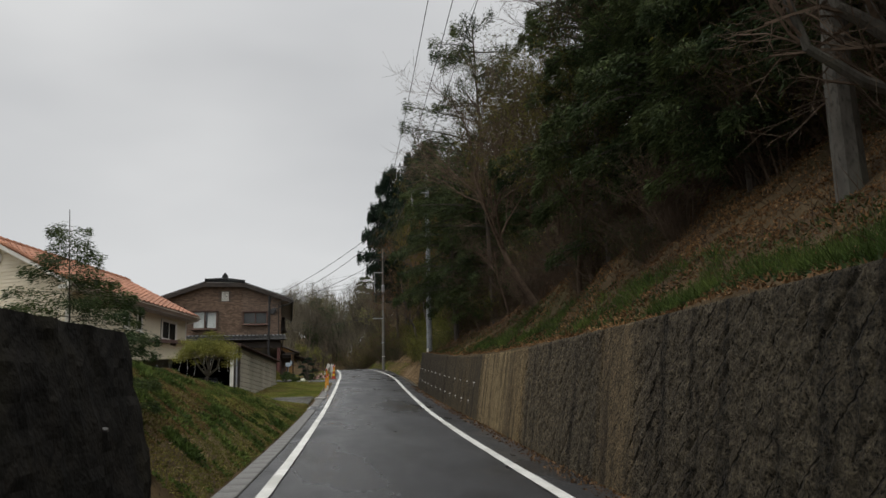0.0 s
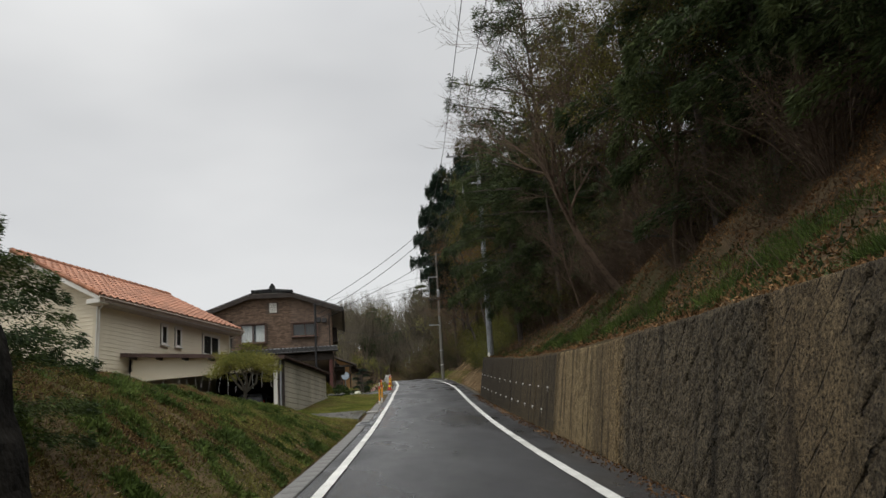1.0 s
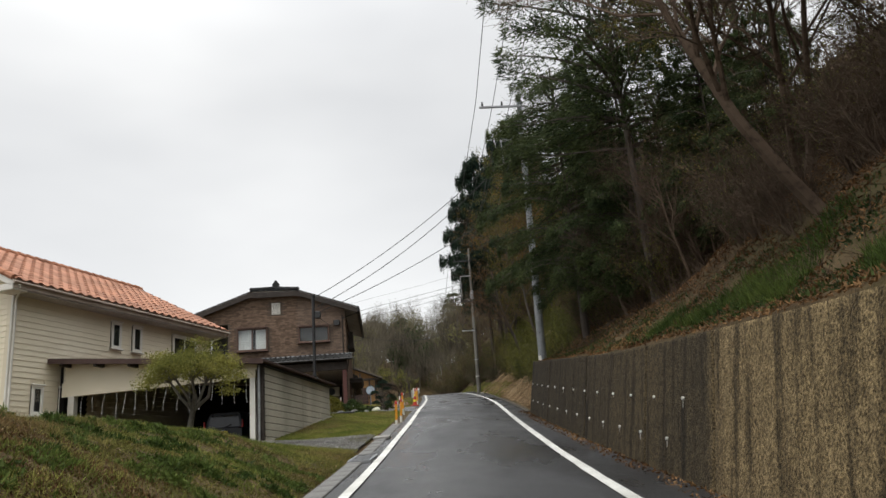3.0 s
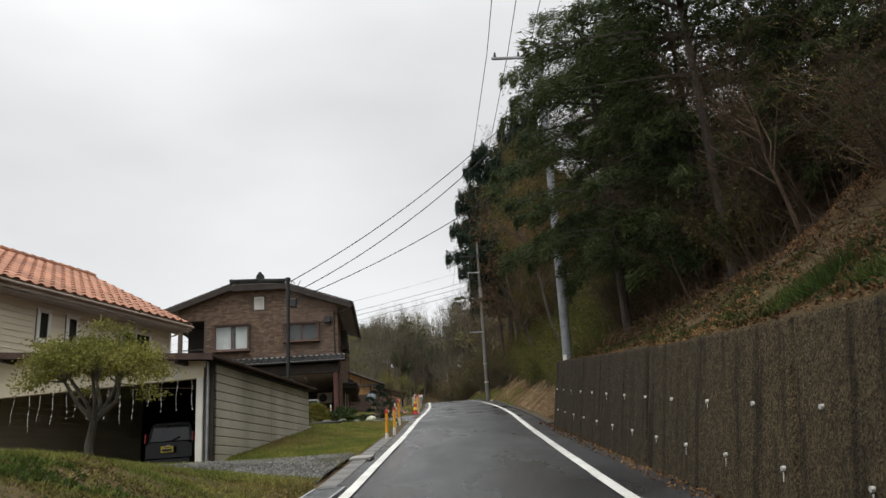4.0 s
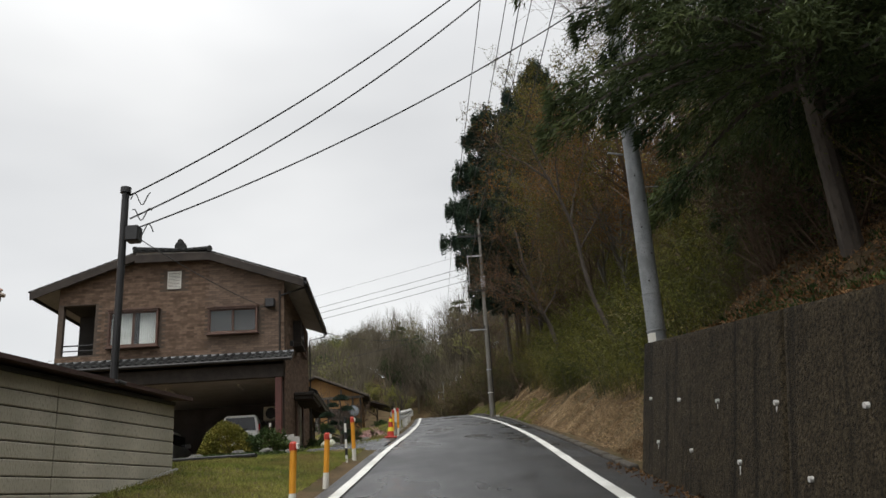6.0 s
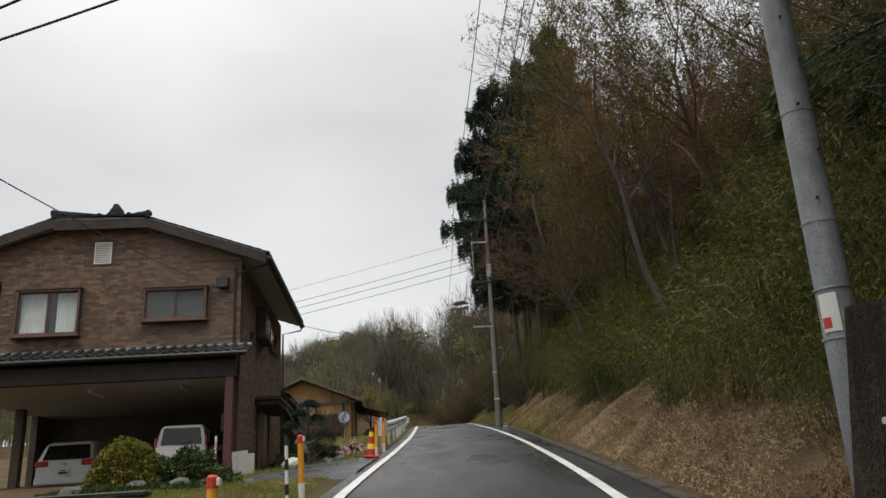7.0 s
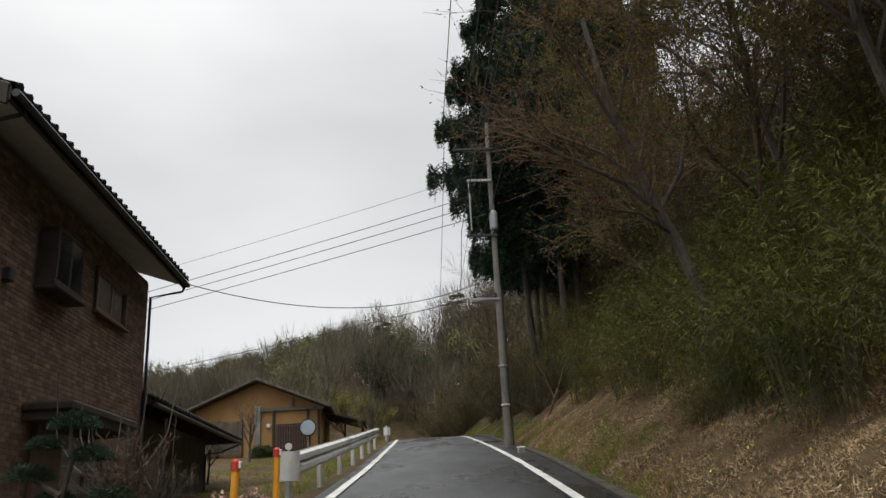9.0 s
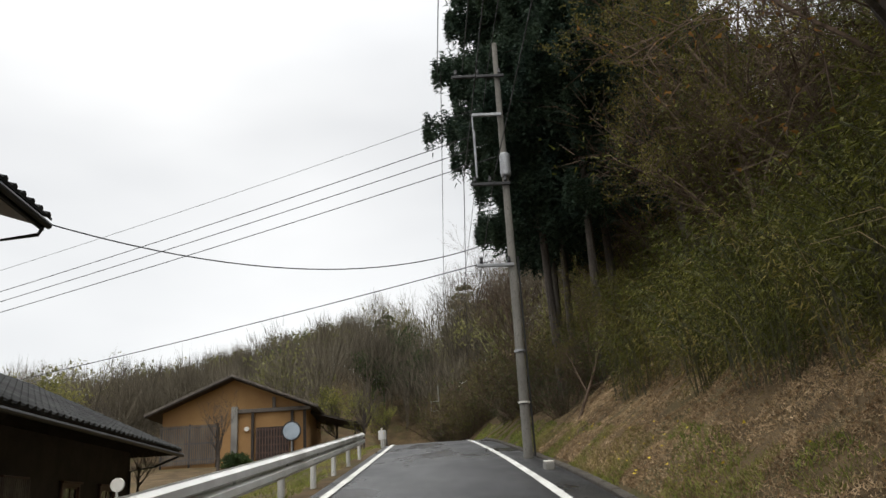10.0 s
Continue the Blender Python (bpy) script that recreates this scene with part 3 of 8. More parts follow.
# covered drain along the bank: separate concrete lids, then a steel grate
drain = thing("drain_cover", Matrix(), "grey concrete gutter lids along the grassy bank", "drain", kind="structure")
y = -8.0
while y < 27.0:
    a, b = line_l(y + 0.3) - 0.62, line_l(y + 0.3) - 0.33
    lid = Mesh().box(0, b - a, 0, 0.585, -0.12, 0.028, 0.012)
    o = part("lid", lid, M_DRAIN, drain)
    o.matrix_basis = Matrix.Translation((a, y, road_z(y))) @ pose(0, 0, 0, math.degrees(math.atan(road_z(y + 0.6) - road_z(y)) / 0.6), 0, -math.degrees(math.atan((line_l(y + 0.6) - line_l(y)) / 0.6)))
    y += 0.6
grate = thing("drain_grate", pose(line_l(27.7) - 0.62, 27.1, road_z(27.1) + 0.03, 6.2, 0, -3), "steel bar grate over the roadside gutter", "grate", kind="structure")
part("grate_frame", Mesh().box(-0.02, 0.02, 0, 1.3, -0.05, 0.02).box(0.40, 0.44, 0, 1.3, -0.05, 0.02).box(0, 0.42, -0.02, 0.02, -0.05, 0.02).box(0, 0.42, 1.28, 1.32, -0.05, 0.02), M_STEELPOLE, grate)
for i in range(9):
    part("bar", Mesh().box(0.02, 0.40, 0.12 + i * 0.125, 0.15 + i * 0.125, -0.04, 0.015), M_STEELPOLE, grate)
kerb = thing("kerb", Matrix(), "low grey concrete drain edge beside the lawn", "kerb", kind="structure")
y = 28.6
while y < 38:
    a = line_l(y + 0.4) - 0.62
    o = part("kerb_stone", Mesh().box(0, 0.3, 0, 0.78, -0.15, 0.022, 0.015), M_DRAIN, kerb)
    o.matrix_basis = Matrix.Translation((a, y, road_z(y))) @ pose(0, 0, 0, 6.8, 0, -2.8)
    y += 0.8
cover = thing("drain_lid_plate", pose(line_l(32.5) - 0.66, 32.2, road_z(32.2) + 0.07, 6.5, 0, -3), "pale flat stone cover at the driveway drain", "drain cover", kind="structure")
part("plate", Mesh().box(0, 0.42, 0, 0.62, -0.06, 0.0, 0.01), M_CONC, cover)


# ---- retaining walls ----
def chisel(y, z, seed):
    """Depth of the slanting tool grooves, broken into short strokes."""
    u = (y + 1.05 * z) / 0.36 + 0.2 * noise.noise((y * 1.3, z * 1.3, seed + 4))
    k = math.floor(u)
    off = abs(u - k - 0.5)
    on = noise.noise((k * 7.3, (z - y) * 2.2, seed + 9))
    return max(0.0, 1 - off / 0.065) * min(max(on * 5 + 0.3, 0.0), 1.0)


def wall_panel(y0, y1, rough, seed):
    """A stretch of leaning retaining wall; rough gives it an uneven, tooled face."""
    me = Mesh()
    near = y0 > 1 and rough > 0.03
    ny, nz = max(2, int((y1 - y0) / (0.018 if near else 0.045 if y0 > -1 else 0.12))), 76 if near else 38
    for i in range(ny + 1):
        y = y0 + (y1 - y0) * i / ny
        h = WALL_H(y)
        # the panel's edges fall back a little at its joints
        joint = 0.03 * max(0.0, 1 - min(y - y0, y1 - y) / 0.05)
        strip = smoothstep(8.15, 8.35, y) * smoothstep(9.45, 9.35, y)
        for k in range(nz + 1):
            t = k / nz
            z = -0.25 + (h + 0.25) * t
            if rough:
                r_ = rough * (1 - 0.75 * strip)
                d = r_ * (0.4 * noise.noise((y * 2.2, z * 2.2, seed)) + 0.35 * noise.noise((y * 6, z * 6, seed)) + 0.45 * noise.noise((y * 13, z * 13, seed)))
                if near:
                    d += r_ * 0.4 * noise.noise((y * 25, z * 25, seed)) - 0.9 * r_ * chisel(y, z, seed)
                if t > 0.985:
                    d *= 0.3
            else:
                d = 0.008 * noise.noise((y * 1.5, z * 2, seed))
            me.v.append((foot_r(y) + 0.30 * (z / 1.75) - d + joint, y, road_z(y) + z))
    n1 = nz + 1
    for i in range(ny):
        for k in range(nz):
            a = i * n1 + k
            me.f.append((a, a + n1, a + n1 + 1, a + 1))
    # flat top and back
    b = len(me.v)
    for i in range(ny + 1):
        y = y0 + (y1 - y0) * i / ny
        h = WALL_H(y)
        x = foot_r(y) + 0.30 * (h / 1.75) + 0.3
        me.v += [(x, y, road_z(y) + h), (x + 0.1, y, road_z(y) - 0.2)]
    for i in range(ny):
        a, c = i * n1 + nz, b + 2 * i
        me.f += [(a, a + n1, c + 2, c), (c, c + 2, c + 3, c + 1)]
    me.f += [tuple(range(0, n1)) + (b, b + 1), tuple(reversed([ny * n1 + k for k in range(n1)])) + (b + 2 * ny + 1, b + 2 * ny)]
    return me


wall_e = thing("wall_east", Matrix(), "leaning weathered retaining wall below the wooded bank", "retaining wall", kind="structure")
STRETCHES = [(-20, -10, 0.03), (-10, -0.5, 0.03), (-0.5, 3.6, 0.035), (3.605, 9.42, 0.04), (9.425, 14.8, 0.04), (14.805, 20.5, 0.022), (20.505, 23.5, 0.012), (23.505, 28.4, 0.008), (28.405, 33.9, 0.008), (33.905, WALL_END, 0.008)]
for i, (a, b, rough) in enumerate(STRETCHES):
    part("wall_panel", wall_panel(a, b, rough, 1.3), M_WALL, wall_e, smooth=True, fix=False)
# weep pipes with pale lime runs below them
rw = random.Random(5)
for row, (z, y0) in enumerate(((0.98, 21.6), (0.45, 22.3))):
    y = y0
    while y < WALL_END - 0.4:
        x = foot_r(y) + 0.30 * (z / 1.75)
        weep = part("weep_pipe", Mesh().tube([(x + 0.05, y, road_z(y) + z), (x - 0.03, y, road_z(y) + z)], 0.021, 8), M_LIME, wall_e, "white plastic weep pipe")
        if rw.random() < 0.7:
            ln = rw.uniform(0.03, 0.10)
            me = Mesh()
            for k in range(5):
                zz = z - 0.03 - ln * k / 4
                w = 0.011 * (1 - k / 5) + 0.003
                xx = foot_r(y) + 0.30 * (zz / 1.75) - 0.011
                me.v += [(xx, y - w + rw.uniform(-.005, .005), road_z(y) + zz), (xx, y + w, road_z(y) + zz)]
            me.f = [(2 * k, 2 * k + 1, 2 * k + 3, 2 * k + 2) for k in range(4)]
            part("lime_run", me, M_LIME, wall_e, "white lime streak", fix=False)
        y += 1.38 + rw.uniform(-0.05, 0.05)

# dark stone wall at the start, on the other side
lw = Mesh()
ny, nz = 150, 22
for i in range(ny + 1):
    y = -8 + 16.7 * i / ny
    for k in range(nz + 1):
        z = -0.2 + 2.1 * k / nz
        d = 0.05 * noise.noise((y * 2.2, z * 2.6, 7)) + 0.03 * noise.noise((y * 7, z * 7, 2))
        lw.v.append((line_l(y) - 0.95 - 0.42 * max(z, 0) / 1.9 + d, y, road_z(y) + z))
n1 = nz + 1
for i in range(ny):
    for k in range(nz):
        a = i * n1 + k
        lw.f.append((a, a + 1, a + n1 + 1, a + n1))
b = len(lw.v)
for i in range(ny + 1):
    y = -8 + 16.7 * i / ny
    lw.v += [(line_l(y) - 1.9, y, road_z(y) + 1.86 + 0.05 * noise.noise((y * 1.3, 4, 4))), (line_l(y) - 2.0, y, road_z(y) - 0.3)]
for i in range(ny):
    a, c = i * n1 + nz, b + 2 * i
    lw.f += [(a, c, c + 2, a + n1), (c, c + 1, c + 3, c + 2)]
lw.f += [tuple(reversed(range(n1))) + (b + 1, b), tuple(ny * n1 + k for k in range(n1)) + (b + 2 * ny, b + 2 * ny + 1)]
wall_w = thing("wall_west", Matrix(), "dark mossy stone retaining wall ending at a grassy bank", "retaining wall", kind="structure")
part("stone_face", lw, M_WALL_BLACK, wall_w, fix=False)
part("weep_pipe", Mesh().tube([(line_l(7.4) - 1.3, 7.4, road_z(7.4) + 0.97), (line_l(7.4) - 1.10, 7.4, road_z(7.4) + 0.95)], 0.02, 8), M_DRAIN, wall_w)

# driveway gravel before the garage, and the carport's asphalt apron
gv = Mesh()
for i in range(15):
    for k in range(9):
        y = 29.4 + i * 0.33
        x = line_l(y) - 0.72 - k * 0.36 - 0.18 * noise.noise((y * 0.9, k, 2.0)) * (k > 0)
        edge = min(i, 14 - i, 8 - k, k + 2) / 1.5
        gv.v.append((x, y, height(x, y) + 0.05 * min(edge, 1) - 0.02))
gv.f = [(i * 9 + k, i * 9 + k + 9, i * 9 + k + 10, i * 9 + k + 1) for i in range(14) for k in range(8)]
tagged(part("driveway", gv, M_GRAVEL, smooth=True, fix=False), "grey gravel driveway between the lane and the garage", "driveway", kind="structure")
ap = Mesh()
for i in range(13):
    for k in range(12):
        y = 47.6 + i * 0.42
        t = k / 11
        x = line_l(y) - 0.25 + (-1.5 + 0.35 * noise.noise((y * 0.8, 2.0, 0.0)) - line_l(y) + 0.25) * t
        ap.v.append((x, y, height(min(x, line_l(y) - 0.7), y) * min(1, t * 4) + road_z(y) * (1 - min(1, t * 4)) + (0.035 if 0 < i < 12 and k < 11 else -0.12)))
ap.f = [(i * 12 + k, i * 12 + k + 12, i * 12 + k + 13, i * 12 + k + 1) for i in range(12) for k in range(11)]
tagged(part("pavement", ap, M_ASPHALT, smooth=True, fix=False), "dark asphalt apron leading to the brick house carport", "pavement", kind="structure")


# ---- houses ----
def window_set(name, parent, w, h, depth, mat, panes=2, glass=None, curtain=False, sill=True, back=0.25):
    """A framed sliding window in the plane y = 0, facing -y, its lower left corner at the origin."""
    glass = glass or M_GLASS
    e = new(name)
    e.parent = parent
    f = 0.06
    fr = Mesh().box(0, w, -depth, 0, 0, f, 0.008).box(0, w, -depth, 0, h - f, h, 0.008).box(0, f, -depth, 0, f, h - f, 0.008).box(w - f, w, -depth, 0, f, h - f, 0.008)
    part("window_frame", fr, mat, e)
    pw = (w - 2 * f) / panes
    for i in range(panes):
        x = f + i * pw
        yy = -depth * 0.55 + (0.03 if i % 2 else 0)
        part("sash", Mesh().box(x, x + 0.035, yy - 0.015, yy + 0.015, f, h - f).box(x + pw - 0.035, x + pw, yy - 0.015, yy + 0.015, f, h - f).box(x, x + pw, yy - 0.015, yy + 0.015, f, f + 0.035).box(x, x + pw, yy - 0.015, yy + 0.015, h - f - 0.035, h - f), mat, e)
        p = part("pane", Mesh().box(x + 0.03, x + pw - 0.03, yy - 0.003, yy + 0.003, f + 0.03, h - f - 0.03), glass, e)
        p.visible_shadow = False
    if sill:
        split_part("window_sill", Mesh().box(-0.05, w + 0.05, -depth - 0.06, 0, -0.05, 0.0, 0.01).box(-0.04, w + 0.04, -depth - 0.04, 0, h, h + 0.04, 0.01), mat, e)
    # dark sheet behind the glass, in place of an unlit room
    part("window_back", Mesh().box(0, w, back, back + 0.02, 0, h), M_DARKIN, e)
    if curtain:
        c = Mesh()
        n = 40
        for side in (0, 1):
            x0, x1 = (f, w * 0.46) if side == 0 else (w * 0.60, w - f)
            b = len(c.v)
            for i in range(n + 1):
                x = x0 + (x1 - x0) * i / n
                yy = 0.08 + 0.025 * math.sin(i * 1.4)
                c.v += [(x, yy, f), (x, yy, h - f)]
            c.f += [(b + 2 * i, b + 2 * i + 2, b + 2 * i + 3, b + 2 * i + 1) for i in range(n)]
        part("curtain", c, M_CURTAIN, e, "white net curtains", smooth=True, fix=False)
    return e


def tile_columns(slopes, pitch, radius, n=5):
    """Rows of rounded cover tiles running down a slope: each entry is (top, bottom) of one column; lapped every 0.26 m."""
    me = Mesh()
    for top, bot in slopes:
        top, bot = Vector(top), Vector(bot)
        d = bot - top
        ln = d.length
        d.normalize()
        side = d.cross(Vector((0, 0, 1))).normalized()
        up = side.cross(d).normalized()
        k = max(1, int(ln / 0.27))
        for i in range(k):
            a, b = top + d * (ln * i / k), top + d * (ln * (i + 1) / k + 0.03)
            base = len(me.v)
            for p, r in ((a, radius * 0.82), (b, radius)):
                for j in range(n):
                    t = math.pi * j / (n - 1)
                    me.v.append(tuple(p + side * (r * math.cos(t)) + up * (r * math.sin(t))))
            me.f += [(base + j, base + j + 1, base + n + j + 1, base + n + j) for j in range(n - 1)]
            me.f.append(tuple(base + n + j for j in range(n)))
            # flat pan tile beside it
            base = len(me.v)
            w = pitch / 2 * 0.98
            for p, lift in ((a, 0.0), (b, 0.022)):
                me.v += [tuple(p - side * w + up * lift), tuple(p + side * w + up * lift)]
            me.v += [tuple(b - side * w - up * 0.02), tuple(b + side * w - up * 0.02)]
            me.f += [(base, base + 1, base + 3, base + 2), (base + 2, base + 3, base + 5, base + 4)]
    return me


def slab(pts, t):
    """A flat slab of thickness t below the polygon."""
    n = len(pts)
    nrm = (Vector(pts[1]) - Vector(pts[0])).cross(Vector(pts[2]) - Vector(pts[0])).normalized()
    if nrm.z < 0:
        nrm = -nrm
    return Mesh().add([tuple(p) for p in pts] + [tuple(Vector(p) - nrm * t) for p in pts], [tuple(range(n)), tuple(reversed(range(n, 2 * n)))] + [(i, (i + 1) % n, n + (i + 1) % n, n + i) for i in range(n)])


# -- brick house with a carport below --
bh = thing("brick_house", pose(-3.0, 53.4, 5.7, 0, 0, 2.6) @ pose(0, 0.45, 0), "two-storey brown brick house with dark tiled roof and open carport", "house")
XL, XR, YB_ = -7.42, 0.17, 7.95
RX, RZ, EZ = -3.72, 7.46, 5.84


def gable_z(x):
    return RZ - 0.14 - abs(x - RX) * (RZ - EZ) / 4.5


W1 = (-5.7, -4.05, 3.80, 5.06)
W2 = (-2.39, -0.72, 4.08, 4.98)
VENT = (-3.82, -3.36, 5.77, 6.40)
wall = Mesh()
# front gable above the carport, cut round the openings
cuts_x = sorted({-6.19, W1[0], W1[1], W2[0], W2[1], XR, RX})
for a, b in zip(cuts_x[:-1], cuts_x[1:]):
    holes = [w for w in (W1, W2) if w[0] <= a + 1e-6 and b - 1e-6 <= w[1]]
    lo = 3.33
    for w in holes:
        wall.box(a, b, 0.012, 0.2, lo, w[2])
        lo = w[3]
    za, zb = min(gable_z(a), 6.98), min(gable_z(b), 6.98)
    wall.prism([(a, lo), (b, lo), (b, zb), (a, za)], 0.012, 0.2)
wall.prism([(XL, 5.36), (-6.19, 5.36), (-6.19, gable_z(-6.19)), (XL, gable_z(XL))], 0.012, 0.2)
wall.box(XL, -6.19, 0.012, 0.2, 3.33, 3.62).box(XL, XL + 0.18, 0.012, 0.2, 3.62, 5.36)
wall_f = split_part("wall", wall, M_MORTAR, bh, "brown brick-tile gable wall")
# balcony recess, its shade painted in with the dim interior colour
part("balcony", Mesh().box(XL, -6.19, 0.2, 1.9, 3.33, 3.55).box(-6.19, -6.05, 0.2, 2.0, 3.33, 5.6).box(XL, -6.05, 1.9, 2.0, 3.33, 5.6).box(XL, -6.05, 0.2, 2.0, 5.42, 5.5), M_DARKIN, bh, "shadowed corner balcony")
part("balcony_rail", Mesh().tube([(XL + 0.1, 0.1, 3.98), (-6.2, 0.1, 3.98)], 0.025, 8).tube([(XL + 0.1, 0.1, 3.8), (-6.2, 0.1, 3.8)], 0.02, 8), M_BLACK, bh)
# side and rear walls, ground floor
sw = Mesh().box(XR - 0.2, XR - 0.012, 0.2, YB_, -0.4, 5.72).box(XL, XR - 0.2, YB_ - 0.2, YB_, -0.4, 5.72).box(XL, XL + 0.2, 2.0, YB_, 2.46, 5.6).box(XL, XL + 0.2, 5.4, YB_, -0.4, 2.46).box(XL + 0.3, XL + 0.55, 3.6, 3.85, -0.3, 2.45)
wall_s = split_part("wall", sw, M_MORTAR, bh, "brown brick side wall")
part("carport_ceiling", Mesh().box(XL, XR - 0.2, -0.6, YB_ - 0.2, 2.45, 2.52), M_SOFFIT, bh, "pale carport ceiling")
# rear wall darkened in colour for the shade under the carport
part("carport_back", Mesh().box(XL + 0.2, XR - 0.2, 6.4, 6.55, -0.3, 2.45), M_CARPORT_SHADE, bh)
part("carport_floor", Mesh().box(XL, XR, -1.2, 6.5, -0.4, -0.12), M_CONC, bh)
part("upper_floor", Mesh().box(XL + 0.2, XR - 0.2, 0.2, YB_ - 0.2, 3.25, 3.33), M_DARKIN, bh)
part("beam", Mesh().box(XL - 0.1, XR + 0.06, -0.68, -0.5, 2.40, 2.86, 0.02).box(XL, XR, -0.02, 0.15, 2.5, 3.33), M_FASCIA, bh, "dark brown carport beam")
for x in (-0.06, -7.2):
    part("post", Mesh().box(x, x + 0.22, -0.66, -0.44, -0.2, 2.42, 0.02), M_REDPOST, bh, "dark red-brown square carport post")
part("post_footing", Mesh().box(-0.12, 0.24, -0.72, -0.38, -0.35, -0.02, 0.02), M_CONC, bh)
# tiled skirt roof over the carport front
part("skirt_roof", slab([(XL - 0.3, 0.05, 3.36), (XR + 0.32, 0.05, 3.36), (XR + 0.32, -0.92, 2.98), (XL - 0.3, -0.92, 2.98)], 0.10), M_FASCIA, bh)
part("flashing", Mesh().box(XL - 0.3, XR + 0.32, -0.04, 0.02, 3.33, 3.40, 0.01), M_STEELPOLE, bh, "grey metal flashing")
cols = []
x = XL - 0.2
while x < XR + 0.3:
    cols.append(((x, 0.02, 3.37), (x, -0.96, 2.985)))
    x += 0.265
tagged(part("skirt_tiles", tile_columns(cols, 0.265, 0.075), M_KAWARA, bh, "dark glazed pantiles"), kind="stuff")
part("gutter", Mesh().tube([(XL - 0.3, -1.0, 2.93), (XR + 0.38, -1.0, 2.95)], 0.05, 8), M_BLACK, bh)
part("downpipe", Mesh().tube([(0.02, -0.03, 5.5), (0.02, -0.03, 3.4)], 0.035, 8).tube([(0.3, -1.0, 2.9), (0.3, -0.9, 2.72), (0.16, -0.3, 2.3), (0.16, -0.3, 0.0)], 0.03, 8), M_FASCIA, bh)
# main roof
oy0, oy1, xe_r, xe_l = -0.32, 8.2, 0.88, -8.25
front_r, front_l = -2.36, -4.85


def roof_z(x):
    return RZ - abs(x - RX) * (RZ - EZ) / 4.56


part("roof", slab([(xe_r, oy0, EZ), (xe_r, oy1, EZ), (RX, oy1, RZ), (RX, 1.3, RZ), (front_r, oy0, roof_z(front_r))], 0.16), M_SOFFIT, bh, "grey boarded roof slope")
part("roof", slab([(xe_l, oy0, EZ), (xe_l, oy1, EZ), (RX, oy1, RZ), (RX, 1.3, RZ), (front_l, oy0, roof_z(front_l))], 0.16), M_SOFFIT, bh, "grey boarded roof slope")
part("roof", slab([(front_l, oy0, roof_z(front_l)), (front_r, oy0, roof_z(front_r)), (RX, 1.3, RZ)], 0.14), M_SOFFIT, bh, "clipped gable end of the roof")
cols = []
y = oy0 + 0.12
while y < oy1:
    for s in (1, -1):
        if y > 1.3:
            tx = RX
        else:
            t = (y - oy0) / (1.3 - oy0)
            tx = (front_r if s > 0 else front_l) + (RX - (front_r if s > 0 else front_l)) * t
        ex = xe_r + 0.05 if s > 0 else xe_l - 0.05
        cols.append(((tx, y, roof_z(tx) + 0.01), (ex, y, EZ - 0.01)))
    y += 0.27
x = front_l + 0.14
while x < front_r:
    t = (x - front_l) / (RX - front_l) if x < RX else (front_r - x) / (front_r - RX)
    ty = oy0 + (1.3 - oy0) * max(t, 0.02)
    cols.append(((x, ty, roof_z(front_l) + (RZ - roof_z(front_l)) * max(t, 0.02)), (x, oy0 - 0.04, roof_z(front_l) - 0.005)))
    x += 0.265
tagged(part("roof_tiles", tile_columns(cols, 0.27, 0.08), M_KAWARA, bh, "dark grey glazed pantiles"), kind="stuff")
ridge = Mesh()
for k in range(3):
    w = 0.13 - 0.03 * k
    ridge.box(RX - w, RX + w, 1.2, oy1, RZ + 0.02 + 0.07 * k, RZ + 0.085 + 0.07 * k, 0.015)
ridge.tube([(RX, 1.15, RZ + 0.25), (RX, oy1, RZ + 0.25)], 0.085, 8)
for fx in (front_l, front_r):
    ridge.tube([(fx, oy0 - 0.02, roof_z(fx) + 0.10), (RX, 1.25, RZ + 0.12)], 0.10, 8)
part("roof_ridge", ridge, M_KAWARA, bh, "stacked ridge tiles")
for fx, fy, fz in ((front_l - 0.02, oy0 - 0.02, roof_z(front_l) + 0.12), (front_r + 0.02, oy0 - 0.02, roof_z(front_r) + 0.12)):
    part("ridge_end_tile", Mesh().tube([(fx, fy - 0.06, fz), (fx, fy + 0.08, fz)], 0.085, 10).box(fx - 0.07, fx + 0.07, fy - 0.06, fy + 0.03, fz - 0.14, fz + 0.03, 0.02), M_KAWARA, bh)
part("finial", Mesh().tube([(RX, 1.05, RZ + 0.22), (RX, 1.2, RZ + 0.24)], 0.21, 12).box(RX - 0.27, RX + 0.27, 1.04, 1.2, RZ - 0.05, RZ + 0.16, 0.05).tube([(RX, 1.02, RZ + 0.42), (RX, 1.18, RZ + 0.42)], 0.1, 10), M_KAWARA, bh, "ornamental end tile on the ridge")
# barge boards, fascia and gutter
bb = Mesh()
for s, fx, ex in ((1, front_r, xe_r), (-1, front_l, xe_l)):
    z0, z1 = roof_z(fx), EZ
    bb.add([(fx, oy0 - 0.03, z0 - 0.02), (ex, oy0 - 0.03, z1 - 0.02), (ex, oy0 - 0.03, z1 - 0.30), (fx, oy0 - 0.03, z0 - 0.30), (fx, oy0 + 0.02, z0 - 0.02), (ex, oy0 + 0.02, z1 - 0.02), (ex, oy0 + 0.02, z1 - 0.30), (fx, oy0 + 0.02, z0 - 0.30)],
           [(0, 1, 2, 3), (4, 7, 6, 5), (0, 4, 5, 1), (2, 6, 7, 3), (0, 3, 7, 4), (1, 5, 6, 2)])
bb.box(front_l, front_r, oy0 - 0.03, oy0 + 0.02, roof_z(front_r) - 0.30, roof_z(front_r) - 0.02)
part("barge_board", bb, M_FASCIA, bh)
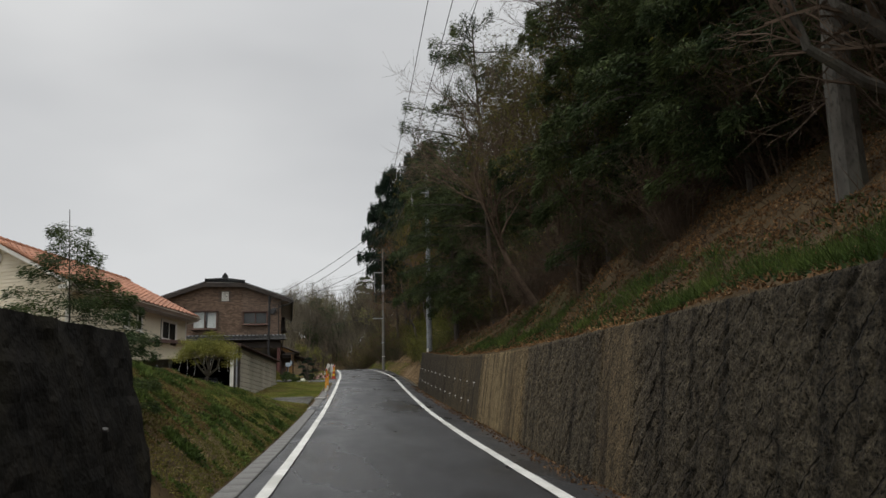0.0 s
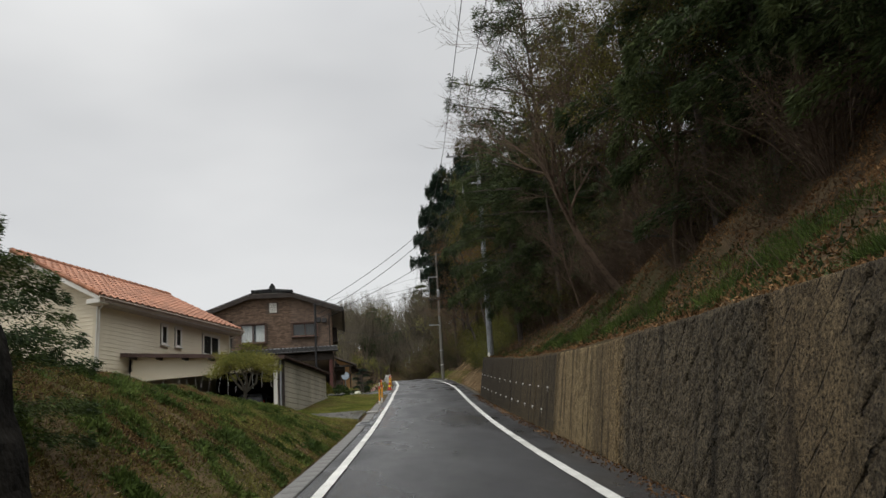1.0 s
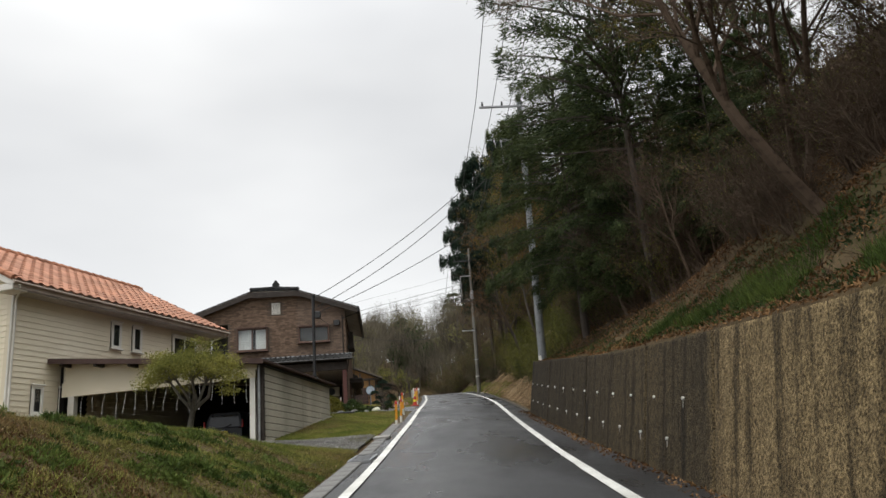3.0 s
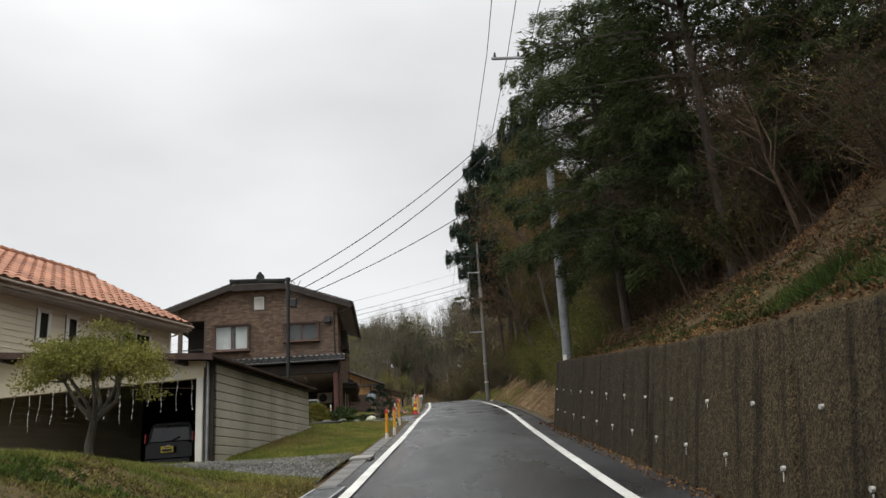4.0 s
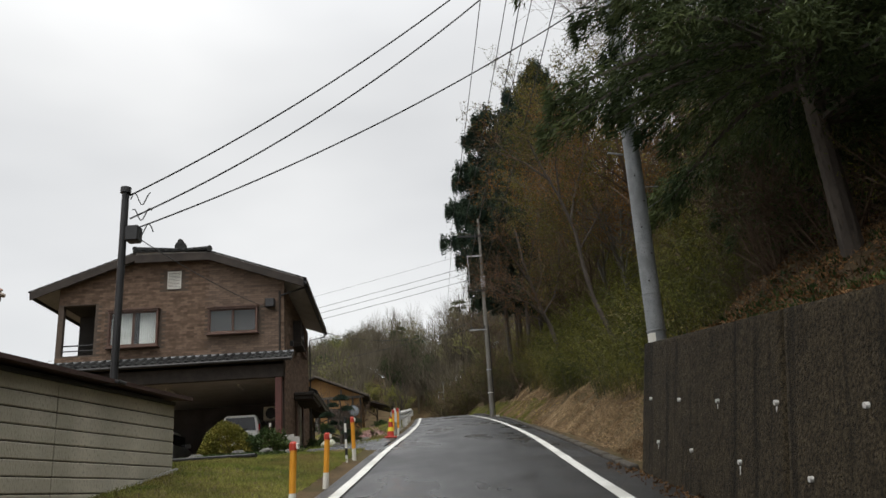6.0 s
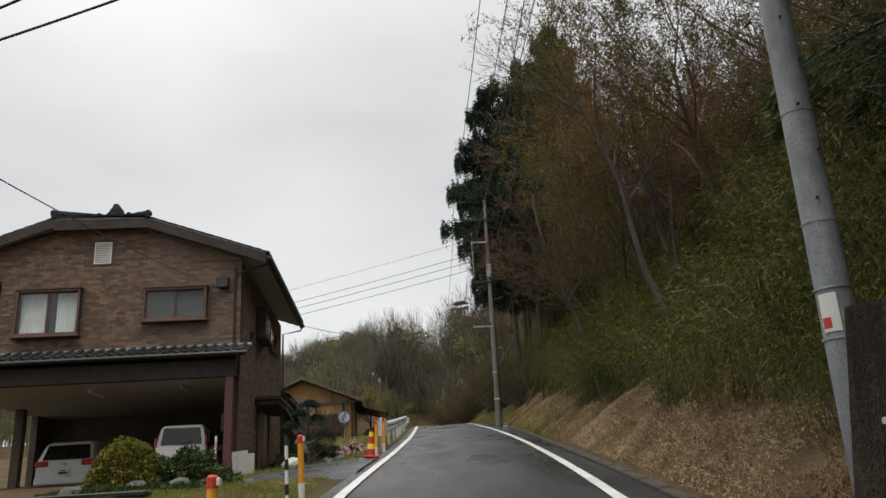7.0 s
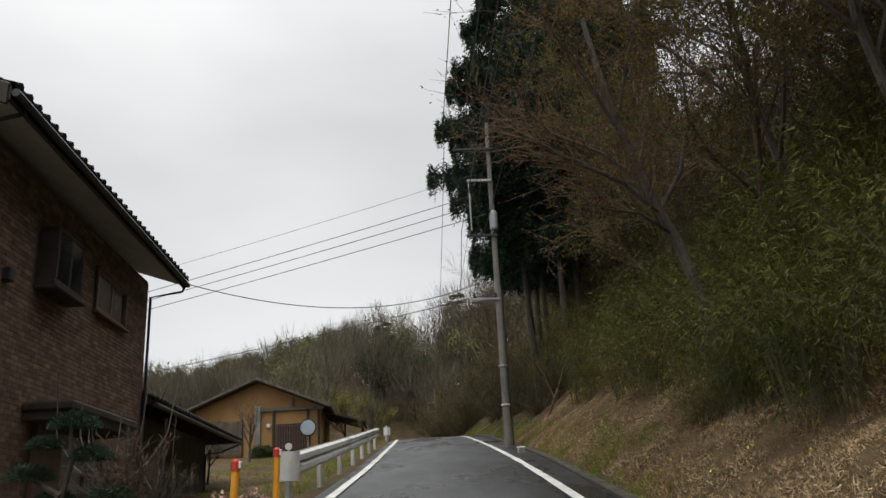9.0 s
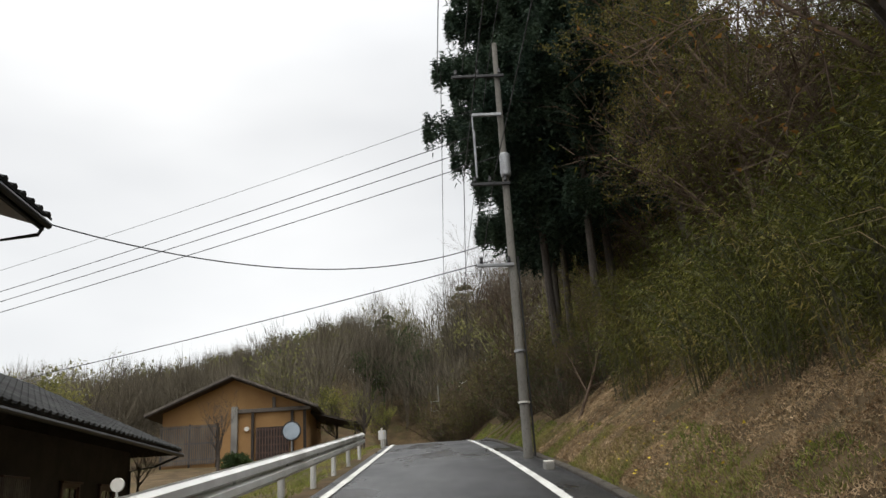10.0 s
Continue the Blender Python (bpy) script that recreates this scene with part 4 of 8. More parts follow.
split_part("eave_fascia", Mesh().box(xe_r - 0.02, xe_r + 0.03, oy0, oy1, EZ - 0.24, EZ - 0.05, 0.01).box(xe_l - 0.03, xe_l + 0.02, oy0, oy1, EZ - 0.24, EZ - 0.05, 0.01), M_BLACK, bh)
part("gutter", Mesh().tube([(xe_r + 0.09, oy0, EZ - 0.14), (xe_r + 0.09, oy1, EZ - 0.16)], 0.055, 8).tube([(xe_r + 0.08, oy1 - 0.12, EZ - 0.18), (xe_r + 0.0, oy1 - 0.12, EZ - 0.34), (XR + 0.08, oy1 - 0.32, EZ - 0.5), (XR + 0.08, YB_ - 0.06, 0.2)], 0.03, 8).tube([(xe_r + 0.05, 0.1, EZ - 0.2), (XR - 0.1, -0.04, EZ - 0.5), (0.02, -0.03, EZ - 0.6)], 0.03, 8), M_BLACK, bh)
# windows and fittings on the front
for w, cur, gl in ((W1, True, M_GLASS), (W2, False, M_FROST)):
    e = window_set("window", bh, w[1] - w[0], w[3] - w[2], 0.16, M_FRAME, 2, gl, cur)
    e.matrix_basis = pose(w[0], 0.0, w[2])
    e["label"] = "brown box-framed window with white net curtains" if cur else "brown box-framed window with frosted glass"
v = new("gable_vent")
v.parent = bh
v["label"] = "white louvred gable vent"
part("vent_frame", Mesh().box(VENT[0], VENT[1], -0.03, 0.02, VENT[2], VENT[2] + 0.03).box(VENT[0], VENT[1], -0.03, 0.02, VENT[3] - 0.03, VENT[3]).box(VENT[0], VENT[0] + 0.03, -0.03, 0.02, VENT[2], VENT[3]).box(VENT[1] - 0.03, VENT[1], -0.03, 0.02, VENT[2], VENT[3]), M_WHITE, v)
for i in range(11):
    z = VENT[2] + 0.045 + i * 0.052
    part("slat", Mesh().add([(VENT[0] + 0.03, -0.02, z), (VENT[1] - 0.03, -0.02, z), (VENT[1] - 0.03, 0.01, z + 0.045), (VENT[0] + 0.03, 0.01, z + 0.045)], [(0, 1, 2, 3)]), M_WHITE, v, fix=False)
part("exhaust_hood", Mesh().box(-0.46, -0.13, -0.24, 0.0, 4.93, 5.22, 0.03).box(-0.42, -0.17, -0.27, -0.2, 4.91, 4.97, 0.01), M_BLACK, bh, "black exhaust hood")
# openings on the side wall: bay window, plain window, porch door
bay = new("bay_window")
bay.parent = bh
bay.matrix_basis = pose(XR, 2.5, 4.18, 0, 0, 90)
part("bay_body", Mesh().box(0, 1.05, -0.3, 0, -0.12, 0.0, 0.02).box(0, 1.05, -0.3, 0, 0.76, 0.84, 0.02).box(0, 0.06, -0.3, 0, 0, 0.76).box(0.99, 1.05, -0.3, 0, 0, 0.76).box(0.5, 0.55, -0.3, -0.24, 0, 0.76).box(0.06, 0.99, -0.03, -0.01, 0, 0.76), M_FASCIA, bay)
for a, b in ((0.06, 0.5), (0.55, 0.99)):
    part("pane", Mesh().box(a, b, -0.28, -0.274, 0.0, 0.76), M_GLASS, bay)
part("bay_sill", Mesh().box(-0.05, 1.1, -0.36, 0.0, -0.18, -0.12, 0.015), M_FASCIA, bay)
e = window_set("window", bh, 1.65, 0.8, 0.06, M_FRAME, 2, M_GLASS)
e.matrix_basis = pose(XR, 4.85, 4.28, 0, 0, 90)
part("meter_box", Mesh().box(XR, XR + 0.12, 1.5, 1.65, 3.85, 4.05, 0.02), M_BLACK, bh)
door = new("porch")
door.parent = bh
part("porch_roof", Mesh().box(XR, XR + 0.75, 2.5, 5.5, 2.18, 2.32, 0.03).box(XR, XR + 0.7, 2.55, 5.45, 2.05, 2.2, 0.02), M_FASCIA, door)
part("door_leaf", Mesh().box(XR, XR + 0.05, 3.1, 3.95, 0.0, 2.0, 0.01), M_FRAME, door)
split_part("door_frame", Mesh().box(XR, XR + 0.08, 2.95, 3.1, 0.0, 2.1, 0.01).box(XR, XR + 0.08, 4.9, 5.05, 0.0, 2.1, 0.01), M_FRAME, door)
part("pane", Mesh().box(XR, XR + 0.03, 4.0, 4.85, 0.1, 2.0), M_FROST, door)

# annex with a low tiled roof behind the brick house
ax = thing("annex", pose(-3.0, 53.4, 5.8, 0, 0, 2.6), "low dark outbuilding with tiled roof behind the brick house", "outbuilding")
part("wall", Mesh().box(-4.2, -0.5, 8.42, 17.4, -0.6, 2.95), M_FASCIA, ax, "dark brown board wall")
part("roof", slab([(0.38, 8.45, 3.02), (0.38, 18.5, 3.02), (-2.6, 16.4, 4.55), (-2.6, 8.45, 4.55)], 0.14), M_FASCIA, ax)
part("roof", slab([(0.38, 18.5, 3.02), (-5.4, 18.5, 3.02), (-2.6, 16.4, 4.55)], 0.14), M_FASCIA, ax)
part("roof", slab([(-5.4, 18.5, 3.02), (-5.4, 8.45, 3.02), (-2.6, 8.45, 4.55), (-2.6, 16.4, 4.55)], 0.14), M_FASCIA, ax)
cols = []
y = 8.56
while y < 18.45:
    t = 1.0 if y < 16.4 else (18.5 - y) / 2.1
    cols.append(((0.38 - 2.98 * t, y, 3.03 + 1.53 * t), (0.43, y, 3.02)))
    y += 0.27
tagged(part("roof_tiles", tile_columns(cols, 0.27, 0.075), M_KAWARA, ax, "dark pantiles"), kind="stuff")
part("gutter", Mesh().tube([(0.46, 8.45, 2.9), (0.46, 18.5, 2.9)], 0.05, 8).tube([(0.46, 18.2, 2.86), (-0.1, 18.0, 2.62), (-0.46, 17.3, 2.5), (-0.46, 17.3, 0.2)], 0.03, 8), M_BLACK, ax)
for y in (11.0, 13.4, 15.4):
    e = window_set("window", ax, 0.9, 1.5, 0.06, M_FRAME, 2, M_GLASS, back=0.03)
    e.matrix_basis = pose(-0.5, y, 0.6, 0, 0, 90)
ls = new("lattice_screen")
ls.parent = ax
for i in range(26):
    part("slat", Mesh().box(-0.40, -0.37, 10.1 + i * 0.07, 10.135 + i * 0.07, 0.4, 2.1), M_OLDWOOD, ls)

# -- cream house with terracotta roof --
yh = thing("cream_house", pose(-10.34, 33.48, 8.56, 0, 0, -21), "cream clapboard house with orange terracotta tile roof", "house")
WX, WY0, WY1, WXL, BASE = -0.5, 0.42, 9.85, -8.4, -5.6
RYX, RYZ = -4.45, 2.40
core = Mesh().box(WX - 0.2, WX - 0.03, WY0, WY1, BASE, -0.1).box(WXL, WX - 0.2, WY1 - 0.2, WY1, BASE, -0.1).box(WXL, WXL + 0.2, WY0, WY1, BASE, -0.1)
core.prism([(WXL, BASE), (WX - 0.03, BASE), (WX - 0.03, 0.12), (RYX, RYZ - 0.22), (WXL, 0.12)], WY0 + 0.03, WY0 + 0.2)
core.prism([(WXL, -0.1), (WX - 0.03, -0.1), (RYX, RYZ - 0.22)], WY1 - 0.2, WY1)
part("wall", core, M_CREAM, yh, "cream painted wall")
YW = [(4.35, 0.46, -1.36, -0.46), (5.36, 0.46, -1.36, -0.46), (7.48, 1.42, -1.5, -0.48), (1.28, 0.42, -3.7, -2.85), (2.30, 0.42, -3.7, -2.85)]


def clap(length, h, lap=0.022):
    return Mesh().add([(0, 0, 0), (length, 0, 0), (length, -lap, 0), (0, -lap, 0), (0, -0.004, h), (length, -0.004, h), (0, 0.012, h), (length, 0.012, h), (0, 0.012, 0), (length, 0.012, 0)],
                      [(2, 3, 4, 5), (0, 1, 2, 3)[::-1], (4, 6, 7, 5), (3, 0, 8, 6, 4), (2, 5, 7, 9, 1)])


z = BASE + 0.3
rowh = 0.165
while z < 0.05:
    spans, y = [], WY0
    for (wy, ww, w0, w1) in sorted(YW):
        if w0 - 0.05 < z + rowh and z < w1 + 0.05:
            spans.append((y, wy - 0.05))
            y = wy + ww + 0.05
    spans.append((y, WY1))
    for a, b in spans:
        o = part("siding_board", clap(b - a, rowh), M_CREAM, yh, fix=False)
        o.matrix_basis = pose(WX - 0.03, a, z, 0, 0, 90)
    z += rowh
z = BASE + 0.3
while z < RYZ - 0.55:
    lim = min(1.0, (RYZ - 0.28 - z - rowh) / (RYZ - 0.34))
    half = 4.0 * max(lim, 0.0)
    a, b = max(WXL, RYX - half), min(WX - 0.03, RYX + half)
    if z < 0:
        a, b = WXL, WX - 0.03
    if b - a > 0.2:
        if -3.9 < z < -2.85:
            spans = [(a, -2.3), (-1.45, b)]
        else:
            spans = [(a, b)]
        for s0, s1 in spans:
            o = part("siding_board", clap(s1 - s0, rowh), M_CREAM, yh, fix=False)
            o.matrix_basis = pose(s0, WY0 + 0.03, z)
    z += rowh
split_part("corner_trim", Mesh().box(WX - 0.06, WX + 0.012, WY0 - 0.015, WY0 + 0.06, BASE, 0.05, 0.01).box(WX - 0.06, WX + 0.012, WY1 - 0.06, WY1 + 0.015, BASE, 0.0, 0.01), M_WHITE, yh)
for (wy, ww, w0, w1) in YW:
    e = window_set("window", yh, ww, w1 - w0, 0.05, M_WHITE, 1 if ww < 1 else 2, M_GLASS, back=0.005)
    e.matrix_basis = pose(WX, wy, w0, 0, 0, 90)
e = window_set("window", yh, 0.75, 0.95, 0.05, M_WHITE, 2, M_GLASS, back=0.005)
e.matrix_basis = pose(-2.25, WY0, -3.85)
gvent = new("round_vent")
gvent.parent = yh
part("vent_ring", Mesh().tube([(-4.33, WY0 - 0.07, 1.45), (-4.33, WY0, 1.45)], 0.36, 20), M_WHITE, gvent)
for i in range(7):
    zz = 1.45 - 0.25 + i * 0.083
    hw = math.sqrt(max(0.3 ** 2 - (zz - 1.45) ** 2, 0.004))
    part("slat", Mesh().box(-4.33 - hw, -4.33 + hw, WY0 - 0.095, WY0 - 0.07, zz, zz + 0.05), M_CREAM, gvent)
# roof boards, white rakes, soffit, gutter
sl = RYZ / 4.45
part("roof", slab([(0.0, -0.05, 0.0), (0.0, 10.25, 0.0), (RYX, 10.25, RYZ), (RYX, -0.05, RYZ)], 0.12), M_WHITE, yh, "white-painted roof boards")
part("roof", slab([(-8.9, -0.05, 0.0), (-8.9, 10.25, 0.0), (RYX, 10.25, RYZ), (RYX, -0.05, RYZ)], 0.12), M_WHITE, yh, "white-painted roof boards")
rk = Mesh()
for s in (0.0, -8.9):
    for yy in (-0.09, 10.25):
        rk.add([(s, yy, 0.0), (RYX, yy, RYZ), (RYX, yy, RYZ - 0.24), (s, yy, -0.22), (s, yy + 0.04, 0.0), (RYX, yy + 0.04, RYZ), (RYX, yy + 0.04, RYZ - 0.24), (s, yy + 0.04, -0.22)],
               [(0, 1, 2, 3), (4, 7, 6, 5), (0, 4, 5, 1), (3, 2, 6, 7), (0, 3, 7, 4), (1, 5, 6, 2)])
rk.box(-0.62, 0.0, -0.09, 0.45, -0.30, -0.10, 0.02)
split_part("rake_board", rk, M_WHITE, yh)
part("soffit", Mesh().box(WX - 0.05, -0.02, 0.0, 10.2, -0.28, -0.20), M_SOFFIT, yh)
part("eave_board", Mesh().box(0.002, 0.024, -0.05, 10.25, -0.24, 0.045), M_GUTTER, yh, "tan eave board")
part("gutter", Mesh().tube([(0.06, -0.1, -0.08), (0.06, 10.3, -0.10)], 0.045, 8), M_GUTTER, yh)
split_part("downpipe", Mesh().tube([(0.05, 0.1, -0.14), (-0.1, 0.25, -0.32), (WX + 0.05, WY0 + 0.06, -0.42), (WX + 0.05, WY0 + 0.06, BASE + 0.2)], 0.035, 8).tube([(0.05, 10.1, -0.14), (-0.2, 9.9, -0.35), (WX + 0.05, WY1 - 0.1, -0.45), (WX + 0.05, WY1 - 0.1, BASE + 0.2)], 0.035, 8), M_WHITE, yh)


def s_tile(w, ln):
    me = Mesh()
    n = 8
    for j, (yy, lift) in enumerate(((0.0, 0.035), (ln, 0.0))):
        for i in range(n + 1):
            t = i / n
            z = 0.055 * math.sin(math.pi * min(t / 0.62, 1)) if t < 0.62 else -0.012 * math.sin(math.pi * (t - 0.62) / 0.38)
            me.v.append((w * t, yy, z + lift))
    me.f = [(i, i + 1, n + 2 + i, n + 1 + i) for i in range(n)]
    b = len(me.v)
    me.v += [(w * i / n, 0.0, me.v[i][2] - 0.03) for i in range(n + 1)]
    me.f += [(b + i, b + i + 1, i + 1, i) for i in range(n)]
    return me


TW, TL_ = 0.382, 0.49
ang = math.degrees(math.atan(sl))
tile_me = s_tile(TW * 1.02, TL_ * 1.06).data("roof_tile", M_TERRA)
slope_len = math.hypot(4.45, RYZ)
for rr in range(11):
    d = -0.07 + rr * (slope_len + 0.05) / 11
    for c in range(27):
        o = new("roof_tile", tile_me)
        o.parent = yh
        o.matrix_basis = Matrix.Translation((0.0 - d * math.cos(math.atan(sl)), -0.07 + c * TW, d * math.sin(math.atan(sl)) + 0.015)) @ pose(0, 0, 0, 0, ang, 0) @ pose(0, 0, 0, 0, 0, 90)
# far slope in one piece, and the ridge
fs = Mesh()
base_t = s_tile(TW * 1.02, TL_ * 1.06)
for rr in range(11):
    d = -0.07 + rr * (slope_len + 0.05) / 11
    for c in range(27):
        m = Matrix.Translation((-8.9 + d * math.cos(math.atan(sl)), -0.07 + (c + 1) * TW, d * math.sin(math.atan(sl)) + 0.015)) @ pose(0, 0, 0, 0, -ang, 0) @ pose(0, 0, 0, 0, 0, -90)
        fs.add([m @ Vector(p) for p in base_t.v], base_t.f)
tagged(part("roof_tiles", fs, M_TERRA_I, yh, "terracotta tiles of the far slope", fix=False), kind="stuff")
for i in range(26):
    y0 = -0.1 + i * 0.4
    part("ridge_tile", Mesh().tube([(RYX, y0, RYZ + 0.06), (RYX, y0 + 0.43, RYZ + 0.045)], [0.125, 0.105], 10), M_TERRA_I, yh)
vr = Mesh()
for i in range(13):
    t0, t1 = i / 13, (i + 1.1) / 13
    vr.tube([(RYX * t0 * 1.0, -0.06, RYZ * t0 + 0.05), (RYX * t1, -0.06, RYZ * t1 + 0.05)], [0.10, 0.085], 8)
part("verge_tiles", vr, M_TERRA_I, yh, "rounded verge tiles")

# -- open garage with block wall --
gr = thing("garage", pose(-3.55, 34.6, 3.3, 0, 0, -10.5), "open-fronted garage with white beam and grey plank-pattern side wall", "garage")


def groof(x):
    return 2.56 - 0.10 * x


GW, GD = -6.5, 6.42
# floor, walls and lining carry the deep interior's shade in their colour
part("floor_slab", Mesh().box(GW, -0.02, -0.1, GD, -0.5, 0.05), M_GARAGE_SHADE, gr)
part("back_wall", Mesh().prism([(GW, -0.1), (-0.02, -0.1), (-0.02, groof(0) - 0.09), (GW, groof(GW) - 0.09)], GD - 0.15, GD), M_GARAGE_SHADE, gr)
part("left_wall", Mesh().box(GW, GW + 0.15, 0, GD - 0.15, -0.1, 3.05), M_GARAGE_SHADE, gr)
part("inner_lining", Mesh().box(-0.16, -0.05, 0.02, GD - 0.15, -0.1, 2.45), M_GARAGE_SHADE, gr)
for r_ in range(12):
    z0 = 0.02 + r_ * 0.2
    for a, b in ((0.0, 3.38), (3.39, GD)):
        g0 = 0.12 + a * 0.2
        if z0 + 0.2 < g0 - 0.15:
            continue
        part("wall_plank", Mesh().box(-0.05, 0.0, a, b, z0, z0 + 0.186, 0.01), M_BLOCK, gr)
part("wall_core", Mesh().box(-0.045, -0.018, 0.0, GD, 0.0, 2.46), M_DARKIN, gr)
part("wall_cap", Mesh().box(-0.08, 0.02, -0.02, GD, 2.41, 2.47, 0.01), M_BLACK, gr)
part("footing", Mesh().add([(-0.02, -0.05, -0.2), (0.09, -0.05, -0.2), (0.09, GD + 0.1, 1.12), (-0.02, GD + 0.1, 1.12), (-0.02, -0.05, 0.10), (0.05, -0.05, 0.10), (0.05, GD + 0.1, 1.40), (-0.02, GD + 0.1, 1.40)],
                           [(0, 1, 2, 3), (4, 7, 6, 5), (0, 4, 5, 1), (1, 5, 6, 2), (2, 6, 7, 3), (3, 7, 4, 0)]), M_CONC, gr, "pale concrete footing along the lawn")
part("post", Mesh().box(-0.43, -0.26, -0.04, 0.14, -0.15, 2.12, 0.012), M_WHITE, gr, "white square garage post")
part("post", Mesh().box(-6.2, -6.0, -0.04, 0.18, -0.15, 2.12, 0.012), M_WHITE, gr, "white square garage post")
part("corner_post", Mesh().box(-0.2, 0.0, -0.05, 0.1, 0.0, 2.48, 0.01), M_FASCIA, gr)
part("downpipe", Mesh().tube([(-0.11, -0.1, 2.45), (-0.11, -0.1, 0.1)], 0.035, 8), M_STEELPOLE, gr)
bm_ = Mesh().prism([(GW + 0.1, 2.10), (-0.24, 2.12), (-0.24, 2.36), (GW + 0.1, 2.52)], -0.05, 0.12)
part("beam", bm_, M_CREAM, gr, "cream front beam")
part("beam_board", Mesh().prism([(GW + 0.1, 2.52), (-0.2, 2.36), (-0.2, groof(-0.2) - 0.08), (GW + 0.1, groof(GW + 0.1) - 0.08)], 0.0, 0.1), M_CREAM, gr)
part("bolt_plate", Mesh().box(-0.98, -0.82, -0.065, -0.05, 2.14, 2.36, 0.004), M_WHITE, gr)
part("roof", slab([(0.16, -0.5, groof(0.16)), (0.16, GD + 0.25, groof(0.16)), (GW - 0.1, GD + 0.25, groof(GW - 0.1)), (GW - 0.1, -0.5, groof(GW - 0.1))], 0.045), M_ROOFMETAL, gr, "dark brown sheet roof")
part("roof_edge", Mesh().add([(0.18, -0.53, groof(0.18) + 0.02), (GW - 0.1, -0.53, groof(GW - 0.1) + 0.02), (GW - 0.1, -0.53, groof(GW - 0.1) - 0.14), (0.18, -0.53, groof(0.18) - 0.12), (0.18, -0.49, groof(0.18) + 0.02), (GW - 0.1, -0.49, groof(GW - 0.1) + 0.02), (GW - 0.1, -0.49, groof(GW - 0.1) - 0.14), (0.18, -0.49, groof(0.18) - 0.12)],
                             [(0, 1, 2, 3), (4, 7, 6, 5), (0, 4, 5, 1), (2, 6, 7, 3), (0, 3, 7, 4), (1, 5, 6, 2)]).box(0.15, 0.19, -0.5, GD + 0.25, groof(0.18) - 0.045, groof(0.18) + 0.015), M_ROOFMETAL, gr)
for i in range(6):
    x = -0.7 - i * 1.1
    part("rafter", Mesh().box(x - 0.05, x + 0.05, -0.47, 0.0, groof(x) - 0.2, groof(x) - 0.08, 0.01), M_FASCIA, gr)

# -- ochre house beyond the bend --
oh = thing("ochre_house", pose(-2.64, 90.8, 9.9, 0, 0, 3), "ochre stucco cottage with dark gable roof and lattice door", "house")
OE_L, OE_R, ORX, ORZ, OEZ = -8.6, 0.05, -4.3, 4.25, 2.45


def oroof(x):
    return ORZ - abs(x - ORX) * (ORZ - OEZ) / 4.33


part("wall", Mesh().prism([(-7.9, -0.4), (-0.6, -0.4), (-0.6, oroof(-0.6) - 0.12), (ORX, ORZ - 0.14), (-7.9, oroof(-7.9) - 0.12)], 0.8, 8.5), M_STUCCO, oh, "ochre stucco wall")
part("roof", slab([(OE_R, 0.0, OEZ), (OE_R, 9.2, OEZ), (ORX, 9.2, ORZ), (ORX, 0.0, ORZ)], 0.14), M_FASCIA, oh, "dark brown roof slope")
part("roof", slab([(OE_L, 0.0, OEZ), (OE_L, 9.2, OEZ), (ORX, 9.2, ORZ), (ORX, 0.0, ORZ)], 0.14), M_FASCIA, oh, "dark brown roof slope")
for s in (OE_L, OE_R):
    part("barge_board", Mesh().add([(s, -0.04, OEZ + 0.03), (ORX, -0.04, ORZ + 0.03), (ORX, -0.04, ORZ - 0.08), (s, -0.04, OEZ - 0.08), (s, 0.01, OEZ + 0.03), (ORX, 0.01, ORZ + 0.03), (ORX, 0.01, ORZ - 0.08), (s, 0.01, OEZ - 0.08)],
                                   [(0, 1, 2, 3), (4, 7, 6, 5), (0, 4, 5, 1), (3, 2, 6, 7), (0, 3, 7, 4), (1, 5, 6, 2)]), M_OLDWOOD, oh)
part("beam", Mesh().box(-4.3, -0.4, 0.62, 0.8, 2.35, 2.55, 0.02).box(-2.35, -2.2, 0.6, 0.8, 2.55, 3.1, 0.02), M_OLDWOOD, oh)
for x in (-0.72, -1.35, -3.35):
    part("post", Mesh().box(x - 0.07, x + 0.07, 0.62, 0.78, -0.2, 2.4, 0.01), M_FASCIA, oh)
part("pilaster", Mesh().box(-4.42, -4.1, 0.55, 0.8, -0.2, 2.7, 0.02), M_CONC, oh, "pale rendered pilaster")
dr = new("lattice_door")
dr.parent = oh
part("door_panel", Mesh().box(-3.2, -1.5, 0.74, 0.79, 0.0, 1.6), M_FASCIA, dr)
for i in range(12):
    part("slat", Mesh().box(-3.17 + i * 0.145, -3.12 + i * 0.145, 0.70, 0.74, 0.03, 1.57), M_FRAME, dr)
for i in range(4):
    part("rail", Mesh().box(-3.2, -1.5, 0.685, 0.70, 0.3 + i * 0.38, 0.35 + i * 0.38), M_FRAME, dr)
part("lamp", Mesh().tube([(-3.65, 0.66, 1.55), (-3.65, 0.78, 1.55)], 0.12, 10), M_WHITE, oh)
part("lean_to_roof", slab([(2.0, 2.5, 1.75), (2.0, 7.0, 1.75), (-0.6, 7.0, 2.5), (-0.6, 2.5, 2.5)], 0.1), M_FASCIA, oh)
for y in (2.7, 6.8):
    part("lean_to_post", Mesh().box(1.7, 1.8, y, y + 0.1, -0.4, 1.8), M_FASCIA, oh)
rm = thing("round_mirror", pose(-3.9, 90.6, 9.9), "round blue-grey traffic mirror before the ochre house", "traffic mirror")
part("mirror_post", Mesh().tube([(0, 0, -0.3), (0, 0, 1.5)], 0.04, 8), M_STEELPOLE, rm)
